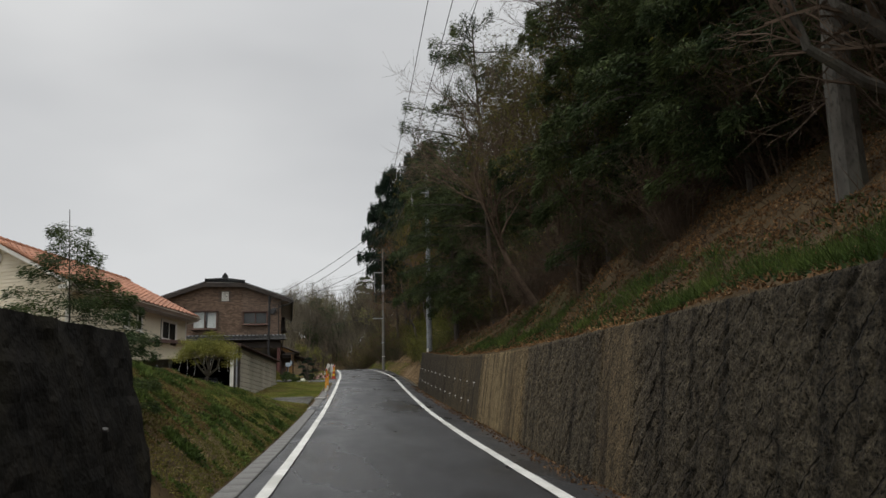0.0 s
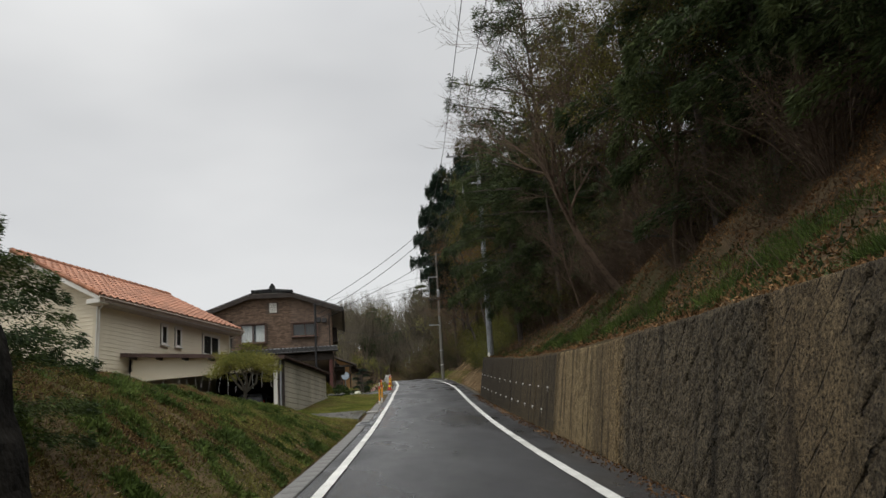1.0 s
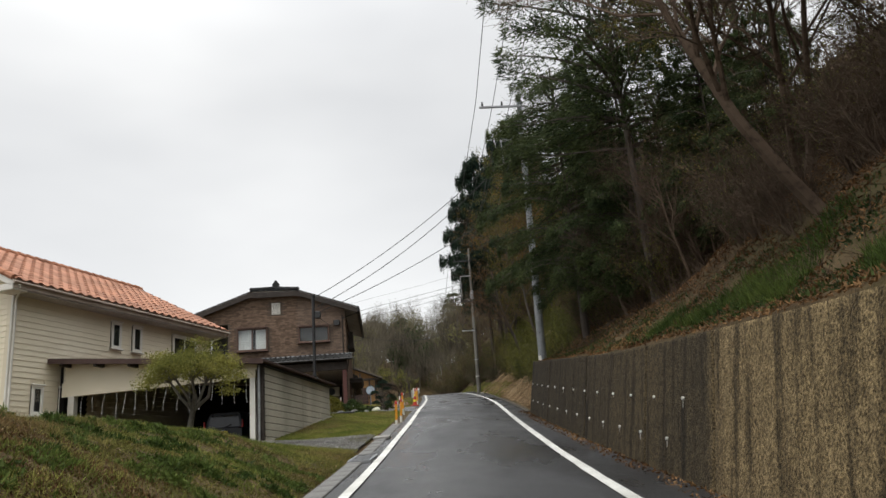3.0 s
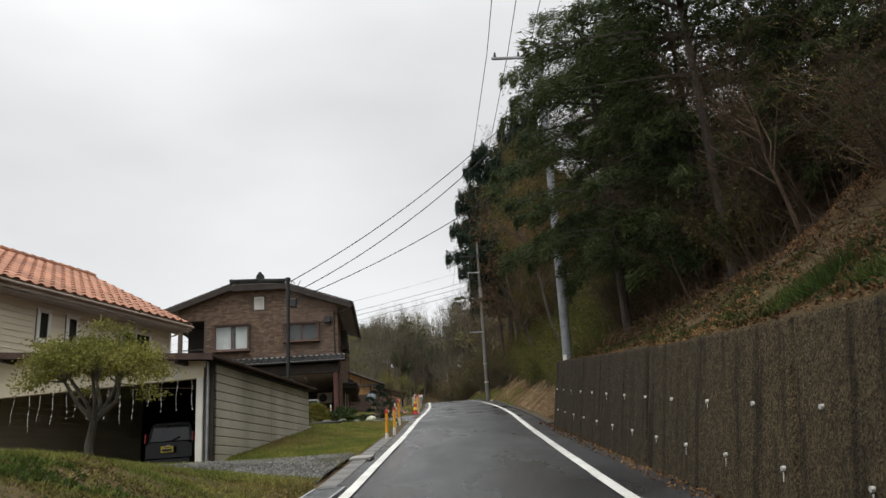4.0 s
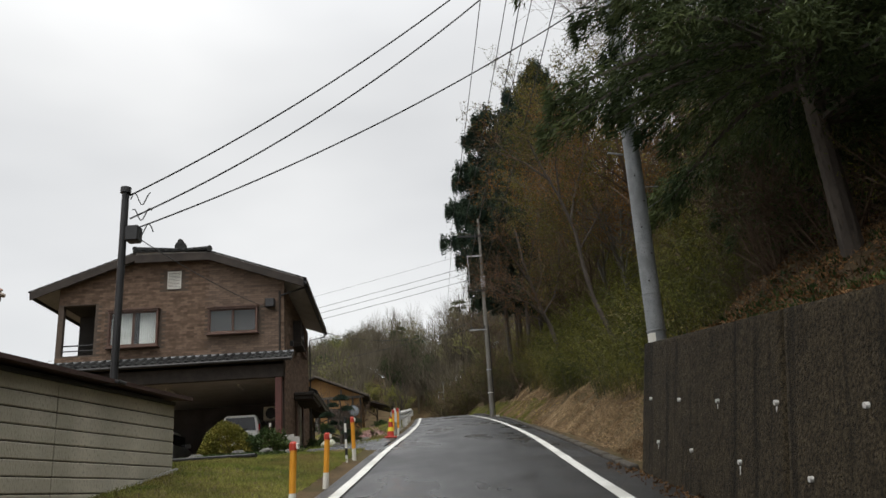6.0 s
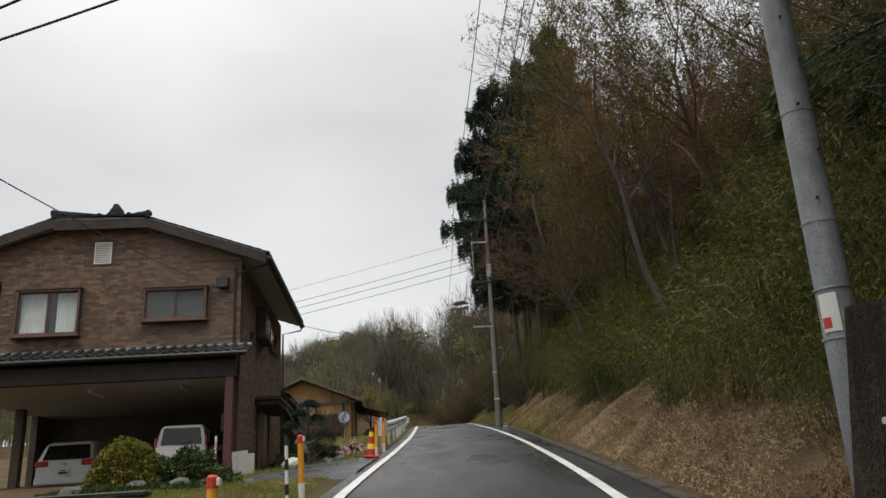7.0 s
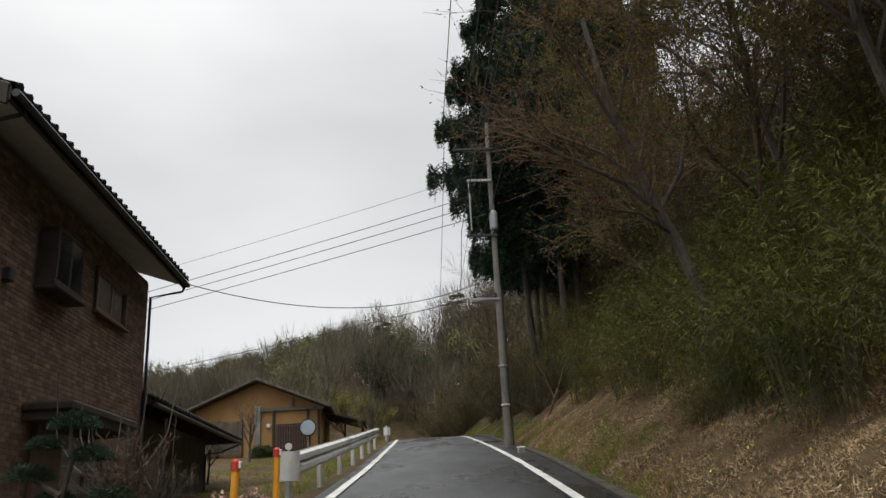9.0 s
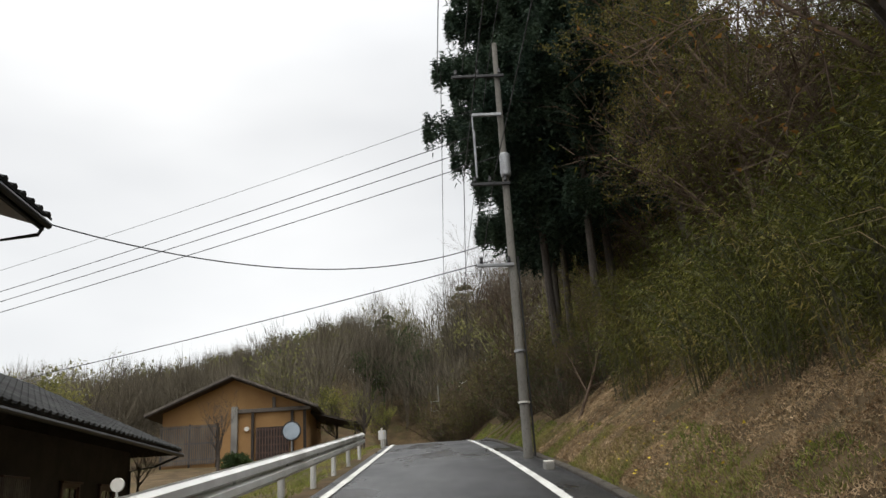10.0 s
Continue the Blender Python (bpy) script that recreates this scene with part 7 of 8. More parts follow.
cedar = conifer(27, 20.0, 6.2, 4.1, M_CEDAR, 6.6, 0.3, "cedar_tree", "tall near-black cedar with a bare straight trunk", 0.21, 0.065, 0.15, 0.7, M_BARK, 0.3)
stand(cedar, [(7.5, 76.3, 0.3, 0, 0.98), (8.3, 73.6, 0.3, 80, 0.9), (8.7, 80.2, 0.3, 170, 0.95), (9.6, 76.0, 0.3, 230, 1.0), (10.9, 72.0, 0.3, 300, 0.95), (11.4, 78.0, 0.3, 40, 1.0), (8.9, 84.0, 0.3, 120, 0.9)], "tall cedars")
sapling = conifer(44, 2.75, 0.05, 1.6, M_SHRUB, 8.0, 0.3, "fir_sapling", "thin green fir sapling with drooping tip beside the dark wall", 0.06, 0.012, 0.016, 1.2, None, 0.04, 0.28)
sapling.matrix_basis = pose(-2.95, 9.8, height(-2.95, 9.8) - 0.4, 0, -3, 0) @ Matrix.Diagonal((0.95, 0.95, 0.92, 1))
small_ev = conifer(52, 7.0, 0.8, 1.9, M_PINE, 1.0, 0.4, "young_conifer", "young dark conifer among the far bare woods", 0.3, 0.11, 0.1, 0.7)
stand(small_ev, [(3.0, 118, 0.2, 0, 1.1), (-1.0, 124, 0.2, 70, 1.2), (-30, 138, 0.2, 40, 0.9), (-52, 132, 0.2, 10, 1.0), (7.9, 140, 0.2, 0, (33.3 - height(7.9, 140)) / 7.0)], "young conifers")

# bamboo-grass thicket along the bank beyond the wall
thick = [bamboo(60 + i, 62, 2.3, "dense olive bamboo grass with straw-coloured dead leaves on the bank") for i in range(3)]
spots = [[], [], []]
y = 40.6
k = 0
while y < 90:
    for off in (1.55, 2.3, 3.3, 4.7, 6.6, 9.4):
        x = foot_r(y) + off + rt.uniform(-0.4, 0.4)
        yy = y + rt.uniform(-0.6, 0.6)
        if (70 < yy < 84 and off < 3) or (yy > 47.5 and off < 2):
            continue
        spots[k % 3].append((x, yy, 0.1, rt.uniform(0, 360), rt.uniform(0.8, 1.25) * (0.62 if off < 2 else 0.85 if off < 3 else 1.05 if off < 5 else 1.3 if off < 9 else 1.8)))
        k += 1
    y += 1.75 if y < 64 else 2.8
spots[0] += [(6.95, 54.5, 0.1, 20, 0.6), (7.15, 53.6, 0.1, 140, 0.7)]
spots[1] += [(7.0, 55.2, 0.1, 80, 0.6), (6.75, 55.9, 0.1, 200, 0.45)]
for b_, s_ in zip(thick, spots):
    stand(b_, s_, "bank bamboo thicket")
# brown twig thicket and evergreen undergrowth above the wall
under = [thicket(80, 3.6, 2.0, 26, 3000, 1100, M_FRESH, "tangled brown thicket with a few olive leaves on the bank", 0.06, 0.035),
         thicket(81, 3.2, 2.2, 26, 2600, 2600, M_SHRUB, "dark evergreen undergrowth tangled with brown twigs", 0.09, 0.045),
         thicket(82, 3.9, 1.8, 26, 3600, 0, None, "leafless brown twig thicket on the shaded bank"),
         thicket(83, 3.3, 2.2, 24, 2000, 3000, M_BAMBOO, "tangled dull olive undergrowth on the shaded bank", 0.10, 0.03)]
spots = [[], [], [], []]
y = -6.0
while y < 41:
    for off in (3.2, 4.6, 6.2, 8.4, 11.4):
        x = foot_r(y) + off + rt.uniform(-0.5, 0.6) - (0.7 if y > 28 else 0)
        kind_ = rt.choice((1, 1, 1, 2, 0, 3) if y < 17 else (0, 1, 2, 2, 0, 3) if y < 23 else (3, 1, 3, 0, 0, 2, 3))
        spots[kind_].append((x, y + rt.uniform(-0.7, 0.7), 0.2, rt.uniform(0, 360), rt.uniform(0.75, 1.15) * (0.55 if off < 4 else 0.75 if off < 5 else 1.0 if off < 9 else 1.6)))
    y += 1.7
y = 12.0
while y < 25:
    spots[rt.choice((2, 2, 0, 1))].append((foot_r(y) + rt.uniform(2.2, 2.9), y, 0.15, rt.uniform(0, 360), rt.uniform(0.36, 0.5)))
    y += 1.1
for _ in range(16):
    spots[rt.choice((1, 3))].append((foot_r(76) + rt.uniform(0.9, 3.0), rt.uniform(71.5, 85), 0.2, rt.uniform(0, 360), rt.uniform(0.5, 0.8)))
y = 41.0
while y < 86:
    for off in (6.5, 9.5):
        spots[rt.choice((0, 0, 3))].append((foot_r(y) + off + rt.uniform(-0.6, 0.6), y + rt.uniform(-1, 1), 0.2, rt.uniform(0, 360), rt.uniform(1.2, 1.7)))
    y += 3.2
for b_, s_ in zip(under, spots):
    stand(b_, s_, "bank thicket")

# far woods on the hills: bare crowns and a few greening ones, in two pieces
def far_woods(name, mat, seed, count, twigs, area, hgt, label, leafy=False):
    g_ = np.random.default_rng(seed)
    V, Q, n0 = [], [], 0
    for _ in range(count):
        x, y = g_.uniform(*area[0]), g_.uniform(*area[1])
        if x > 13 and 16 < y < 46:
            continue
        if abs(x - line_l(min(y, 129))) < 3.5 and y < 112 or (x > foot_r(min(y, 129)) + 1 and y < 92):
            continue
        z0 = height(x, y)
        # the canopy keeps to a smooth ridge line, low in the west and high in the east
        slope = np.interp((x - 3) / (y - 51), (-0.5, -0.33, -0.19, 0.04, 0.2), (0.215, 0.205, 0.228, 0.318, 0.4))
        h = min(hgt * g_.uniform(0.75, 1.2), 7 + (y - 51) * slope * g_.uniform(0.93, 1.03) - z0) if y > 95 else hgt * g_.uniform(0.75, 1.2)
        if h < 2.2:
            continue
        m = twigs
        # limbs fan up from the trunk, each ending in a lobe of fine upright twigs
        lobes = np.stack([g_.normal(0, 0.17, 9) * h, g_.normal(0, 0.17, 9) * h, h * g_.uniform(0.38, 0.86, 9)], 1)
        c = lobes[g_.integers(0, 9, m)]
        e = g_.normal(0, 1, (m, 3))
        e /= np.linalg.norm(e, axis=1)[:, None]
        rr = g_.uniform(0.2, 1, m)[:, None] ** 0.6 * h * np.array([0.15, 0.15, 0.19])
        base = np.array([x, y, z0]) + c + e * rr
        d = e * 0.45 + np.array([0, 0, 1.0]) + (c - np.array([0, 0, 0.5 * h])) * (0.6 / h)
        if leafy:
            v, q = leaves(base, d, 0.26, 0.17, g_, 0.9)
        else:
            v, q = leaves(base - d * 0.4, d, 1.15, 0.034, g_, 0.22)
        foot = np.array([x, y, z0]) + np.array([0, 0, 1.0]) * (h * g_.uniform(0.15, 0.5, 9))[:, None]
        tip = np.array([x, y, z0]) + lobes + np.array([0, 0, 0.12 * h])
        w_ = np.array([0.055, 0.0, 0.0])
        V.append(np.stack([foot - w_, foot + w_, tip], 1).reshape(-1, 3))
        Q.append(np.arange(27).reshape(-1, 3) + n0)
        n0 += 27
        V.append(v)
        Q.append(q + n0)
        n0 += len(v)
        # trunk as a slim upright blade pair
        for a in (0.0, 1.57):
            c, s = 0.07 * math.cos(a), 0.07 * math.sin(a)
            V.append(np.array([(x - c, y - s, z0 - 0.5), (x + c, y + s, z0 - 0.5), (x + c * 0.4, y + s * 0.4, z0 + h * 0.8), (x - c * 0.4, y - s * 0.4, z0 + h * 0.8)]))
            Q.append(np.array([[n0, n0 + 1, n0 + 2], [n0, n0 + 2, n0 + 3]]))
            n0 += 4
    ob = new(name, array_mesh(name, np.concatenate(V), np.concatenate(Q), mat))
    return tagged(ob, label, "woods", kind="stuff")


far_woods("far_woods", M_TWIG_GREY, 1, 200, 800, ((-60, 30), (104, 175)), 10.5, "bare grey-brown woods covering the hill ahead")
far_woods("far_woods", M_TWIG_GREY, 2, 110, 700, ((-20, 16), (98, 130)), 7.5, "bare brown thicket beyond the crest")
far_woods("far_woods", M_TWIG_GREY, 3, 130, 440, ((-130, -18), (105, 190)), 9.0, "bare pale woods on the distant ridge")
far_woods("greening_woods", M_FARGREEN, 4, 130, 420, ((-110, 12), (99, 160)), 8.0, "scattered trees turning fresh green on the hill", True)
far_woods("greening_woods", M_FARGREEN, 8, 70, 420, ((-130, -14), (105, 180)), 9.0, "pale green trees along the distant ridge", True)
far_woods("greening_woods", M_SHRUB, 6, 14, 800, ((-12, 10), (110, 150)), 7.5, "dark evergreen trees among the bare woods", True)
far_woods("hill_top_woods", M_TWIG, 9, 260, 420, ((14, 34), (-12, 120)), 9.0, "bare trees along the top of the wooded bank")
far_thicket = copy_thing(under[3], Matrix())
stand(far_thicket, [(rt.uniform(4.2, 9.5), rt.uniform(91, 104), 0.1, rt.uniform(0, 360), rt.uniform(0.7, 1.2)) for _ in range(22)], "far roadside thicket")
far_green = copy_thing(under[1], Matrix())
stand(far_green, [(rt.uniform(4.0, 9.5), rt.uniform(93, 106), 0.1, rt.uniform(0, 360), rt.uniform(0.7, 1.3)) for _ in range(12)], "far roadside thicket")


# ---- grass, litter and low plants ----
def scatter(name, mat, seed, n, pick, ln, w, label, upward=1.0, spread=0.45, lift=0.0, category="ground cover"):
    g_ = np.random.default_rng(seed)
    rr_ = random.Random(seed)
    pts = []
    while len(pts) < n:
        p = pick(rr_)
        if p:
            pts.append((p[0], p[1], height(p[0], p[1]) + lift))
    P = np.array(pts)
    D = np.zeros_like(P)
    D[:, 2] = upward
    v, q = leaves(P, D, ln, w, g_, spread)
    return tagged(new(name, array_mesh(name, v, q, mat)), label, category, kind="stuff")


def on_left(y0, y1, s0, s1, clump=0.0, seed=0.0, fine=0.9):
    def pick(r_):
        y = r_.uniform(y0, y1)
        s = s0 + (s1 - s0) * r_.random()
        x = line_l(y) - 0.62 - s
        if clump and noise.noise((x * fine, y * fine, seed)) + 0.5 * noise.noise((x * fine * 2.7, y * fine * 2.7, seed)) < clump:
            return None
        return x, y
    return pick


def on_right(y0, y1, s0, s1, clump=0.0, seed=0.0, power=1.0):
    def pick(r_):
        y = r_.uniform(y0, y1)
        s = s0 + (s1 - s0) * r_.random() ** power
        x = foot_r(y) + s
        if clump and noise.noise((x * 0.9, y * 0.9, seed)) < clump:
            return None
        return x, y
    return pick


scatter("bank_grass", M_TURF, 101, 70000, on_left(8.5, 29, 0.02, 4.6, -0.35, 6.0, 2.0), 0.075, 0.007, "rough green grass on the lane-side bank", 0.8, 1.1)
scatter("bank_moss", M_MOSS, 115, 150000, on_left(8.5, 29, 0.03, 4.6), 0.036, 0.016, "dull yellow-green moss and low turf on the bank", 0.6, 1.0)
scatter("dry_moss", M_DRYMOSS, 118, 90000, on_left(8.5, 20, 0.7, 4.6, 0.0, 21.0, 1.3), 0.055, 0.013, "red-brown dried moss and dead stems on the bank", 0.5, 1.2)
scatter("crest_grass", M_GRASS, 121, 34000, on_left(17, 29, 0.4, 4.8, -0.1, 16.0, 1.5), 0.085, 0.008, "pale yellow-green grass along the bank top", 1.0, 0.9)
scatter("bank_grass", M_STRAW, 102, 6000, on_left(8.5, 29, 0.1, 4.5, 0.12, 5.0, 1.8), 0.07, 0.006, "dry straw-coloured grass on the bank", 0.4, 1.0)
scatter("bank_weeds", M_WEED, 103, 30000, on_left(8.6, 25, 0.03, 2.9, 0.12, 9.0, 1.4), 0.055, 0.026, "broad-leaved green weeds on the bank", 0.7, 1.2, 0.02)
scatter("bank_weeds", M_WEED, 120, 6000, on_left(8.6, 24, 0.05, 2.9, 0.42, 9.0, 1.4), 0.09, 0.034, "tall leafy clumps of green weeds on the bank", 0.9, 1.1, 0.06)
scatter("bank_leaves", M_LITTER_DRY, 116, 8000, on_left(8.8, 28.5, 0.05, 4.4, 0.14, 12.0, 1.8), 0.034, 0.014, "small brown fallen leaves on the bank", 0.3, 1.2)
scatter("lawn_grass", M_GRASS, 104, 66000, lambda r_: (lambda y: (line_l(y) - 0.66 - 3.2 * r_.random(), y))(r_.uniform(34.6, 46.0)), 0.055, 0.010, "mown green lawn beside the garage", 1.0, 0.5)
scatter("verge_grass", M_GRASS, 105, 26000, on_left(50, 92, 0.02, 6.0, -0.15, 2.0), 0.14, 0.014, "rough grass beside the guard rail", 1.0, 0.6)
scatter("verge_grass", M_GRASS, 126, 26000, on_right(54, 92, 0.05, 1.0, -0.1, 3.0), 0.09, 0.012, "green verge grass at the foot of the bank", 1.0, 0.7)
scatter("leaf_litter", M_LITTER, 107, 150000, on_right(-2, 40, 0.45, 4.6), 0.05, 0.028, "brown fallen leaves covering the bank above the wall", 0.3, 1.2, 0.01)
scatter("leaf_litter", M_LITTER_DRY, 108, 200000, on_right(38.8, 72, 0.12, 3.3), 0.055, 0.013, "dry brown fallen leaves on the bank", 0.3, 1.2, 0.01)
scatter("dead_grass", M_STRAW, 109, 40000, on_right(39.0, 76, 0.35, 2.9), 0.10, 0.008, "pale dead grass stems on the bank", 0.2, 0.9, 0.0)
scatter("wall_top_grass", M_WEED, 110, 16000, on_right(0, 27, 0.66, 1.7, 0.16, 7.0, 1.3), 0.20, 0.012, "lush green grass tufts on top of the wall", 1.0, 0.7)
scatter("wall_top_weeds", M_SHRUB, 117, 22000, on_right(0, 38, 0.55, 2.0, 0.0, 4.0, 1.3), 0.07, 0.035, "dull green weeds along the wall top", 0.7, 0.9)
scatter("gutter_leaves", M_LITTER, 111, 2600, lambda r_: (lambda y: (foot_r(y) - 0.02 - 0.28 * r_.random() ** 2.2, y))(r_.uniform(2, 40)), 0.05, 0.03, "fallen leaves gathered at the wall foot", 0.15, 1.2, 0.075)
scatter("dandelions", M_YELLOWFLOWER, 112, 70, on_right(52, 70, 0.1, 1.2), 0.035, 0.035, "yellow dandelion flowers in the verge", 0.4, 1.0, 0.1)
scatter("dead_twigs", M_TWIG, 113, 9000, on_right(-2, 44, 0.9, 5.0), 0.45, 0.010, "dead brown stems lying on the bank", 0.4, 0.9, 0.02)


def yard(r_):
    y, s_ = r_.uniform(28.4, 36.0), r_.uniform(0.1, 7.0)
    x = line_l(y) - 0.62 - s_
    inside = s_ < 2.7 and 29.7 < y < 33.9
    if (inside and noise.noise((x, y, 1.0)) < 0.25) or (y - 34.4) > 0.19 * (-3.55 - x) and x < -3.4:
        return None
    return x, y


def front_yard(r_):
    y, x = r_.uniform(45.6, 53.2), r_.uniform(-4.2, 0.25)
    if x > -1.45 and 47.7 < y < 52.6 or noise.noise((x * 1.3, y * 1.3, 5.0)) < -0.25:
        return None
    return x, y


scatter("yard_grass", M_GRASS, 127, 16000, front_yard, 0.06, 0.010, "patchy grass before the carport", 0.9, 0.7)
scatter("ground_cover_leaves", M_SHRUB, 128, 5000, lambda r_: (r_.uniform(-3.9, -1.5), r_.uniform(45.5, 46.5)), 0.06, 0.035, "low dark ground cover between the garden rocks", 0.6, 1.0, 0.05)
scatter("yard_grass", M_GRASS, 114, 42000, yard, 0.065, 0.011, "grass creeping round the gravel before the garage", 0.9, 0.7)
scatter("gravel_stones", M_CONC, 119, 9000, lambda r_: (lambda y: (line_l(y) - 0.74 - 2.75 * r_.random(), y))(r_.uniform(29.6, 33.9)), 0.028, 0.026, "loose grey gravel stones before the garage", 0.15, 1.2, 0.035)


# ---- garden and small things ----
def umbrella_tree(seed, reach, z0, z1, label):
    """A small trained tree: forked trunk under a flat-bottomed dome of fine leaves."""
    rng, g_ = random.Random(seed), np.random.default_rng(seed)
    me, fine, P = Mesh(), Mesh(), []
    fork = Vector((0.04, 0.0, (z0 + 0.05) * 0.55))
    me.tube([(0, 0, -0.3), (-0.03, 0.02, fork.z * 0.5), fork], [0.085, 0.07, 0.06], 8, caps=False)
    limbs = []
    for i in range(6):
        a = i * 1.047 + rng.uniform(-0.3, 0.3)
        r_ = reach * rng.uniform(0.3, 0.5)
        el_ = Vector((r_ * math.cos(a), r_ * math.sin(a), z0 + 0.12))
        me.tube([fork, fork.lerp(el_, 0.5) + Vector((rng.gauss(0, 0.05), rng.gauss(0, 0.05), -0.05)), el_], [0.05, 0.036, 0.026], 6, caps=False)
        limbs.append(el_)
    for i in range(64):
        a, r_ = i * 2.4, reach * math.sqrt((i + 0.5) / 64) * rng.uniform(0.85, 1.08)
        top = z0 + (z1 - z0) * (math.sqrt(max(0.0, 1 - (r_ / reach) ** 2)) * rng.uniform(0.3, 0.95)) + rng.uniform(-0.1, 0.12)
        tip = Vector((r_ * math.cos(a), r_ * math.sin(a), top))
        el_ = min(limbs, key=lambda q_: (q_ - tip).length)
        fine.tube([el_, el_.lerp(tip, 0.5) + Vector((rng.gauss(0, 0.05), rng.gauss(0, 0.05), 0.04)), tip], [0.018, 0.012, 0.004], 4, caps=False)
        e = g_.normal(0, 1, (240, 3)) * np.array([0.15, 0.15, 0.06])
        P.append(np.array(tip[:]) + e)
    t = thing("garden_maple", Matrix(), label, "tree")
    part("trunk", me, M_BARK_PALE, t, fix=False)
    tagged(part("branchwork", fine, M_BARK_PALE, t, fix=False), kind="stuff")
    P = np.concatenate(P)
    v, q = leaves(P, P * np.array([0.5, 0.5, 0]) - np.array([0, 0, 0.4]), 0.055, 0.03, g_, 0.7)
    o = new("crown", array_mesh("crown", v, q, M_FRESH))
    o.parent = t
    return t


mz = height(-4.35, 29.9)
maple = umbrella_tree(71, 1.08, 4.66 - mz, 5.72 - mz, "small umbrella-shaped garden tree with olive-yellow young leaves")
maple.matrix_basis = pose(-4.28, 29.9, mz)
rb = bush(121, 0.64, 0.6, 0.86, 12000, M_YELLOWSHRUB, 0.05, 0.028, "clipped round yellow-green shrub before the carport", "clipped_shrub", 0.0, 0.8, "shrub", 0.7, 14, 0.15)
rb.matrix_basis = pose(-3.0, 46.8, height(-3.0, 46.8) - 0.02)
rb2 = bush(122, 0.6, 0.55, 0.5, 4200, M_SHRUB, 0.07, 0.035, "dark green leafy shrub before the carport", "garden_shrub", 0.2, 0.6, "shrub", 0.8)
stand(rb2, [(-2.1, 47.3, 0.02, 0, 1.25), (-1.5, 54.6, 0.02, 90, 0.8), (-0.9, 57.5, 0.02, 40, 0.9), (-2.2, 59.2, 0.05, 10, 1.3), (-5.6, 86.5, 0.05, 70, 1.3), (-1.6, 88.5, 0.05, 0, 1.1)], "garden shrubs")

# cloud-pruned garden pine
nw = thing("pruned_pine", pose(-1.0, 53.6, height(-1.0, 53.6)) @ Matrix.Scale(0.86, 4), "dark cloud-pruned garden pine beside the apron", "tree")
part("trunk", Mesh().tube([(0, 0, -0.2), (0.06, 0.02, 0.4), (-0.08, 0.05, 0.8), (0.05, 0.0, 1.3), (0.0, 0.0, 1.75)], [0.06, 0.055, 0.045, 0.035, 0.02], 8).tube([(0, 0, 0.6), (0.35, 0, 0.8), (0.5, 0.05, 0.85)], [0.045, 0.035, 0.02], 6).tube([(-0.05, 0, 0.9), (-0.4, 0.1, 1.1), (-0.5, 0.1, 1.15)], [0.045, 0.035, 0.02], 6).tube([(0, 0, 0.35), (-0.4, -0.05, 0.5)], [0.04, 0.02], 6), M_BARK, nw)
for i, (x, y, z, r_) in enumerate(((0.5, 0.05, 0.85, 0.30), (-0.5, 0.1, 1.15, 0.28), (0.05, 0, 1.75, 0.30), (-0.45, -0.05, 0.52, 0.24), (0.25, 0.1, 1.35, 0.26), (0.3, -0.25, 0.45, 0.24), (-0.2, 0.2, 0.85, 0.24), (-0.25, -0.1, 1.5, 0.2))):
    g_ = np.random.default_rng(300 + i)
    d = g_.normal(0, 1, (2600, 3))
    d /= np.linalg.norm(d, axis=1)[:, None]
    d[:, 2] = np.abs(d[:, 2]) - 0.2
    v_, q_ = leaves(np.array([x, y, z]) + d * np.array([r_ * 0.95, r_ * 0.95, r_ * 0.62]) * g_.uniform(0.35, 1.1, (2600, 1)), d, 0.06, 0.012, g_, 0.5)
    c_ = new("needle_pad", array_mesh("needle_pad", v_, q_, M_CEDAR))
    c_.parent = nw
gb = broad_tree(93, 1.75, 0.022, (0.15, -0.1), 4, (9, 6, 4, 3), wood=M_TWIG, name="bare_shrub", label="tall bare many-branched shrub beside the pruned pine", category="shrub", up=0.2)
gb.matrix_basis = pose(-0.6, 54.0, height(-0.6, 54.0))
# bare plum by the brick house's side wall, with long upright shoots
plum = broad_tree(91, 1.9, 0.05, (0.1, -0.2), 3, (9, 6, 5), wood=M_BARK_PALE, name="bare_shrub", label="bare pale-twigged garden plum against the brick wall", category="shrub", up=0.12)
shoots = random.Random(17)
for _ in range(7):
    a = shoots.uniform(0, 6.283)
    r_, h_ = shoots.uniform(0.15, 0.5), shoots.uniform(1.6, 2.35)
    o_ = Vector((math.cos(a), math.sin(a), 0))
    part("shoot", Mesh().tube([(0, 0, 0.75), o_ * r_ + Vector((0, 0, 1.15)), o_ * r_ * 1.5 + Vector((0, 0, 1.5)), o_ * r_ * 1.7 + Vector((0.03, 0, h_))], [0.016, 0.012, 0.009, 0.004], 5, caps=False), M_BARK_PALE, plum)
stand(plum, [(-1.1, 55.0, 0.05, 0, 1.0), (-1.35, 57.6, 0.05, 120, 0.8)], "bare garden shrubs")
orch = broad_tree(95, 3.4, 0.08, (0.05, 0.0), 4, (8, 5, 4, 3), wood=M_BARK, name="bare_garden_tree", label="small bare upright tree before the ochre cottage", up=0.3)
stand(orch, [(-5.9, 84.5, 0.05, 0, 1.05), (-4.4, 71.5, 0.05, 60, 0.6), (-12.5, 88, 0.05, 200, 1.3), (0.0, 86.5, 0.05, 30, 1.0)], "bare garden trees")
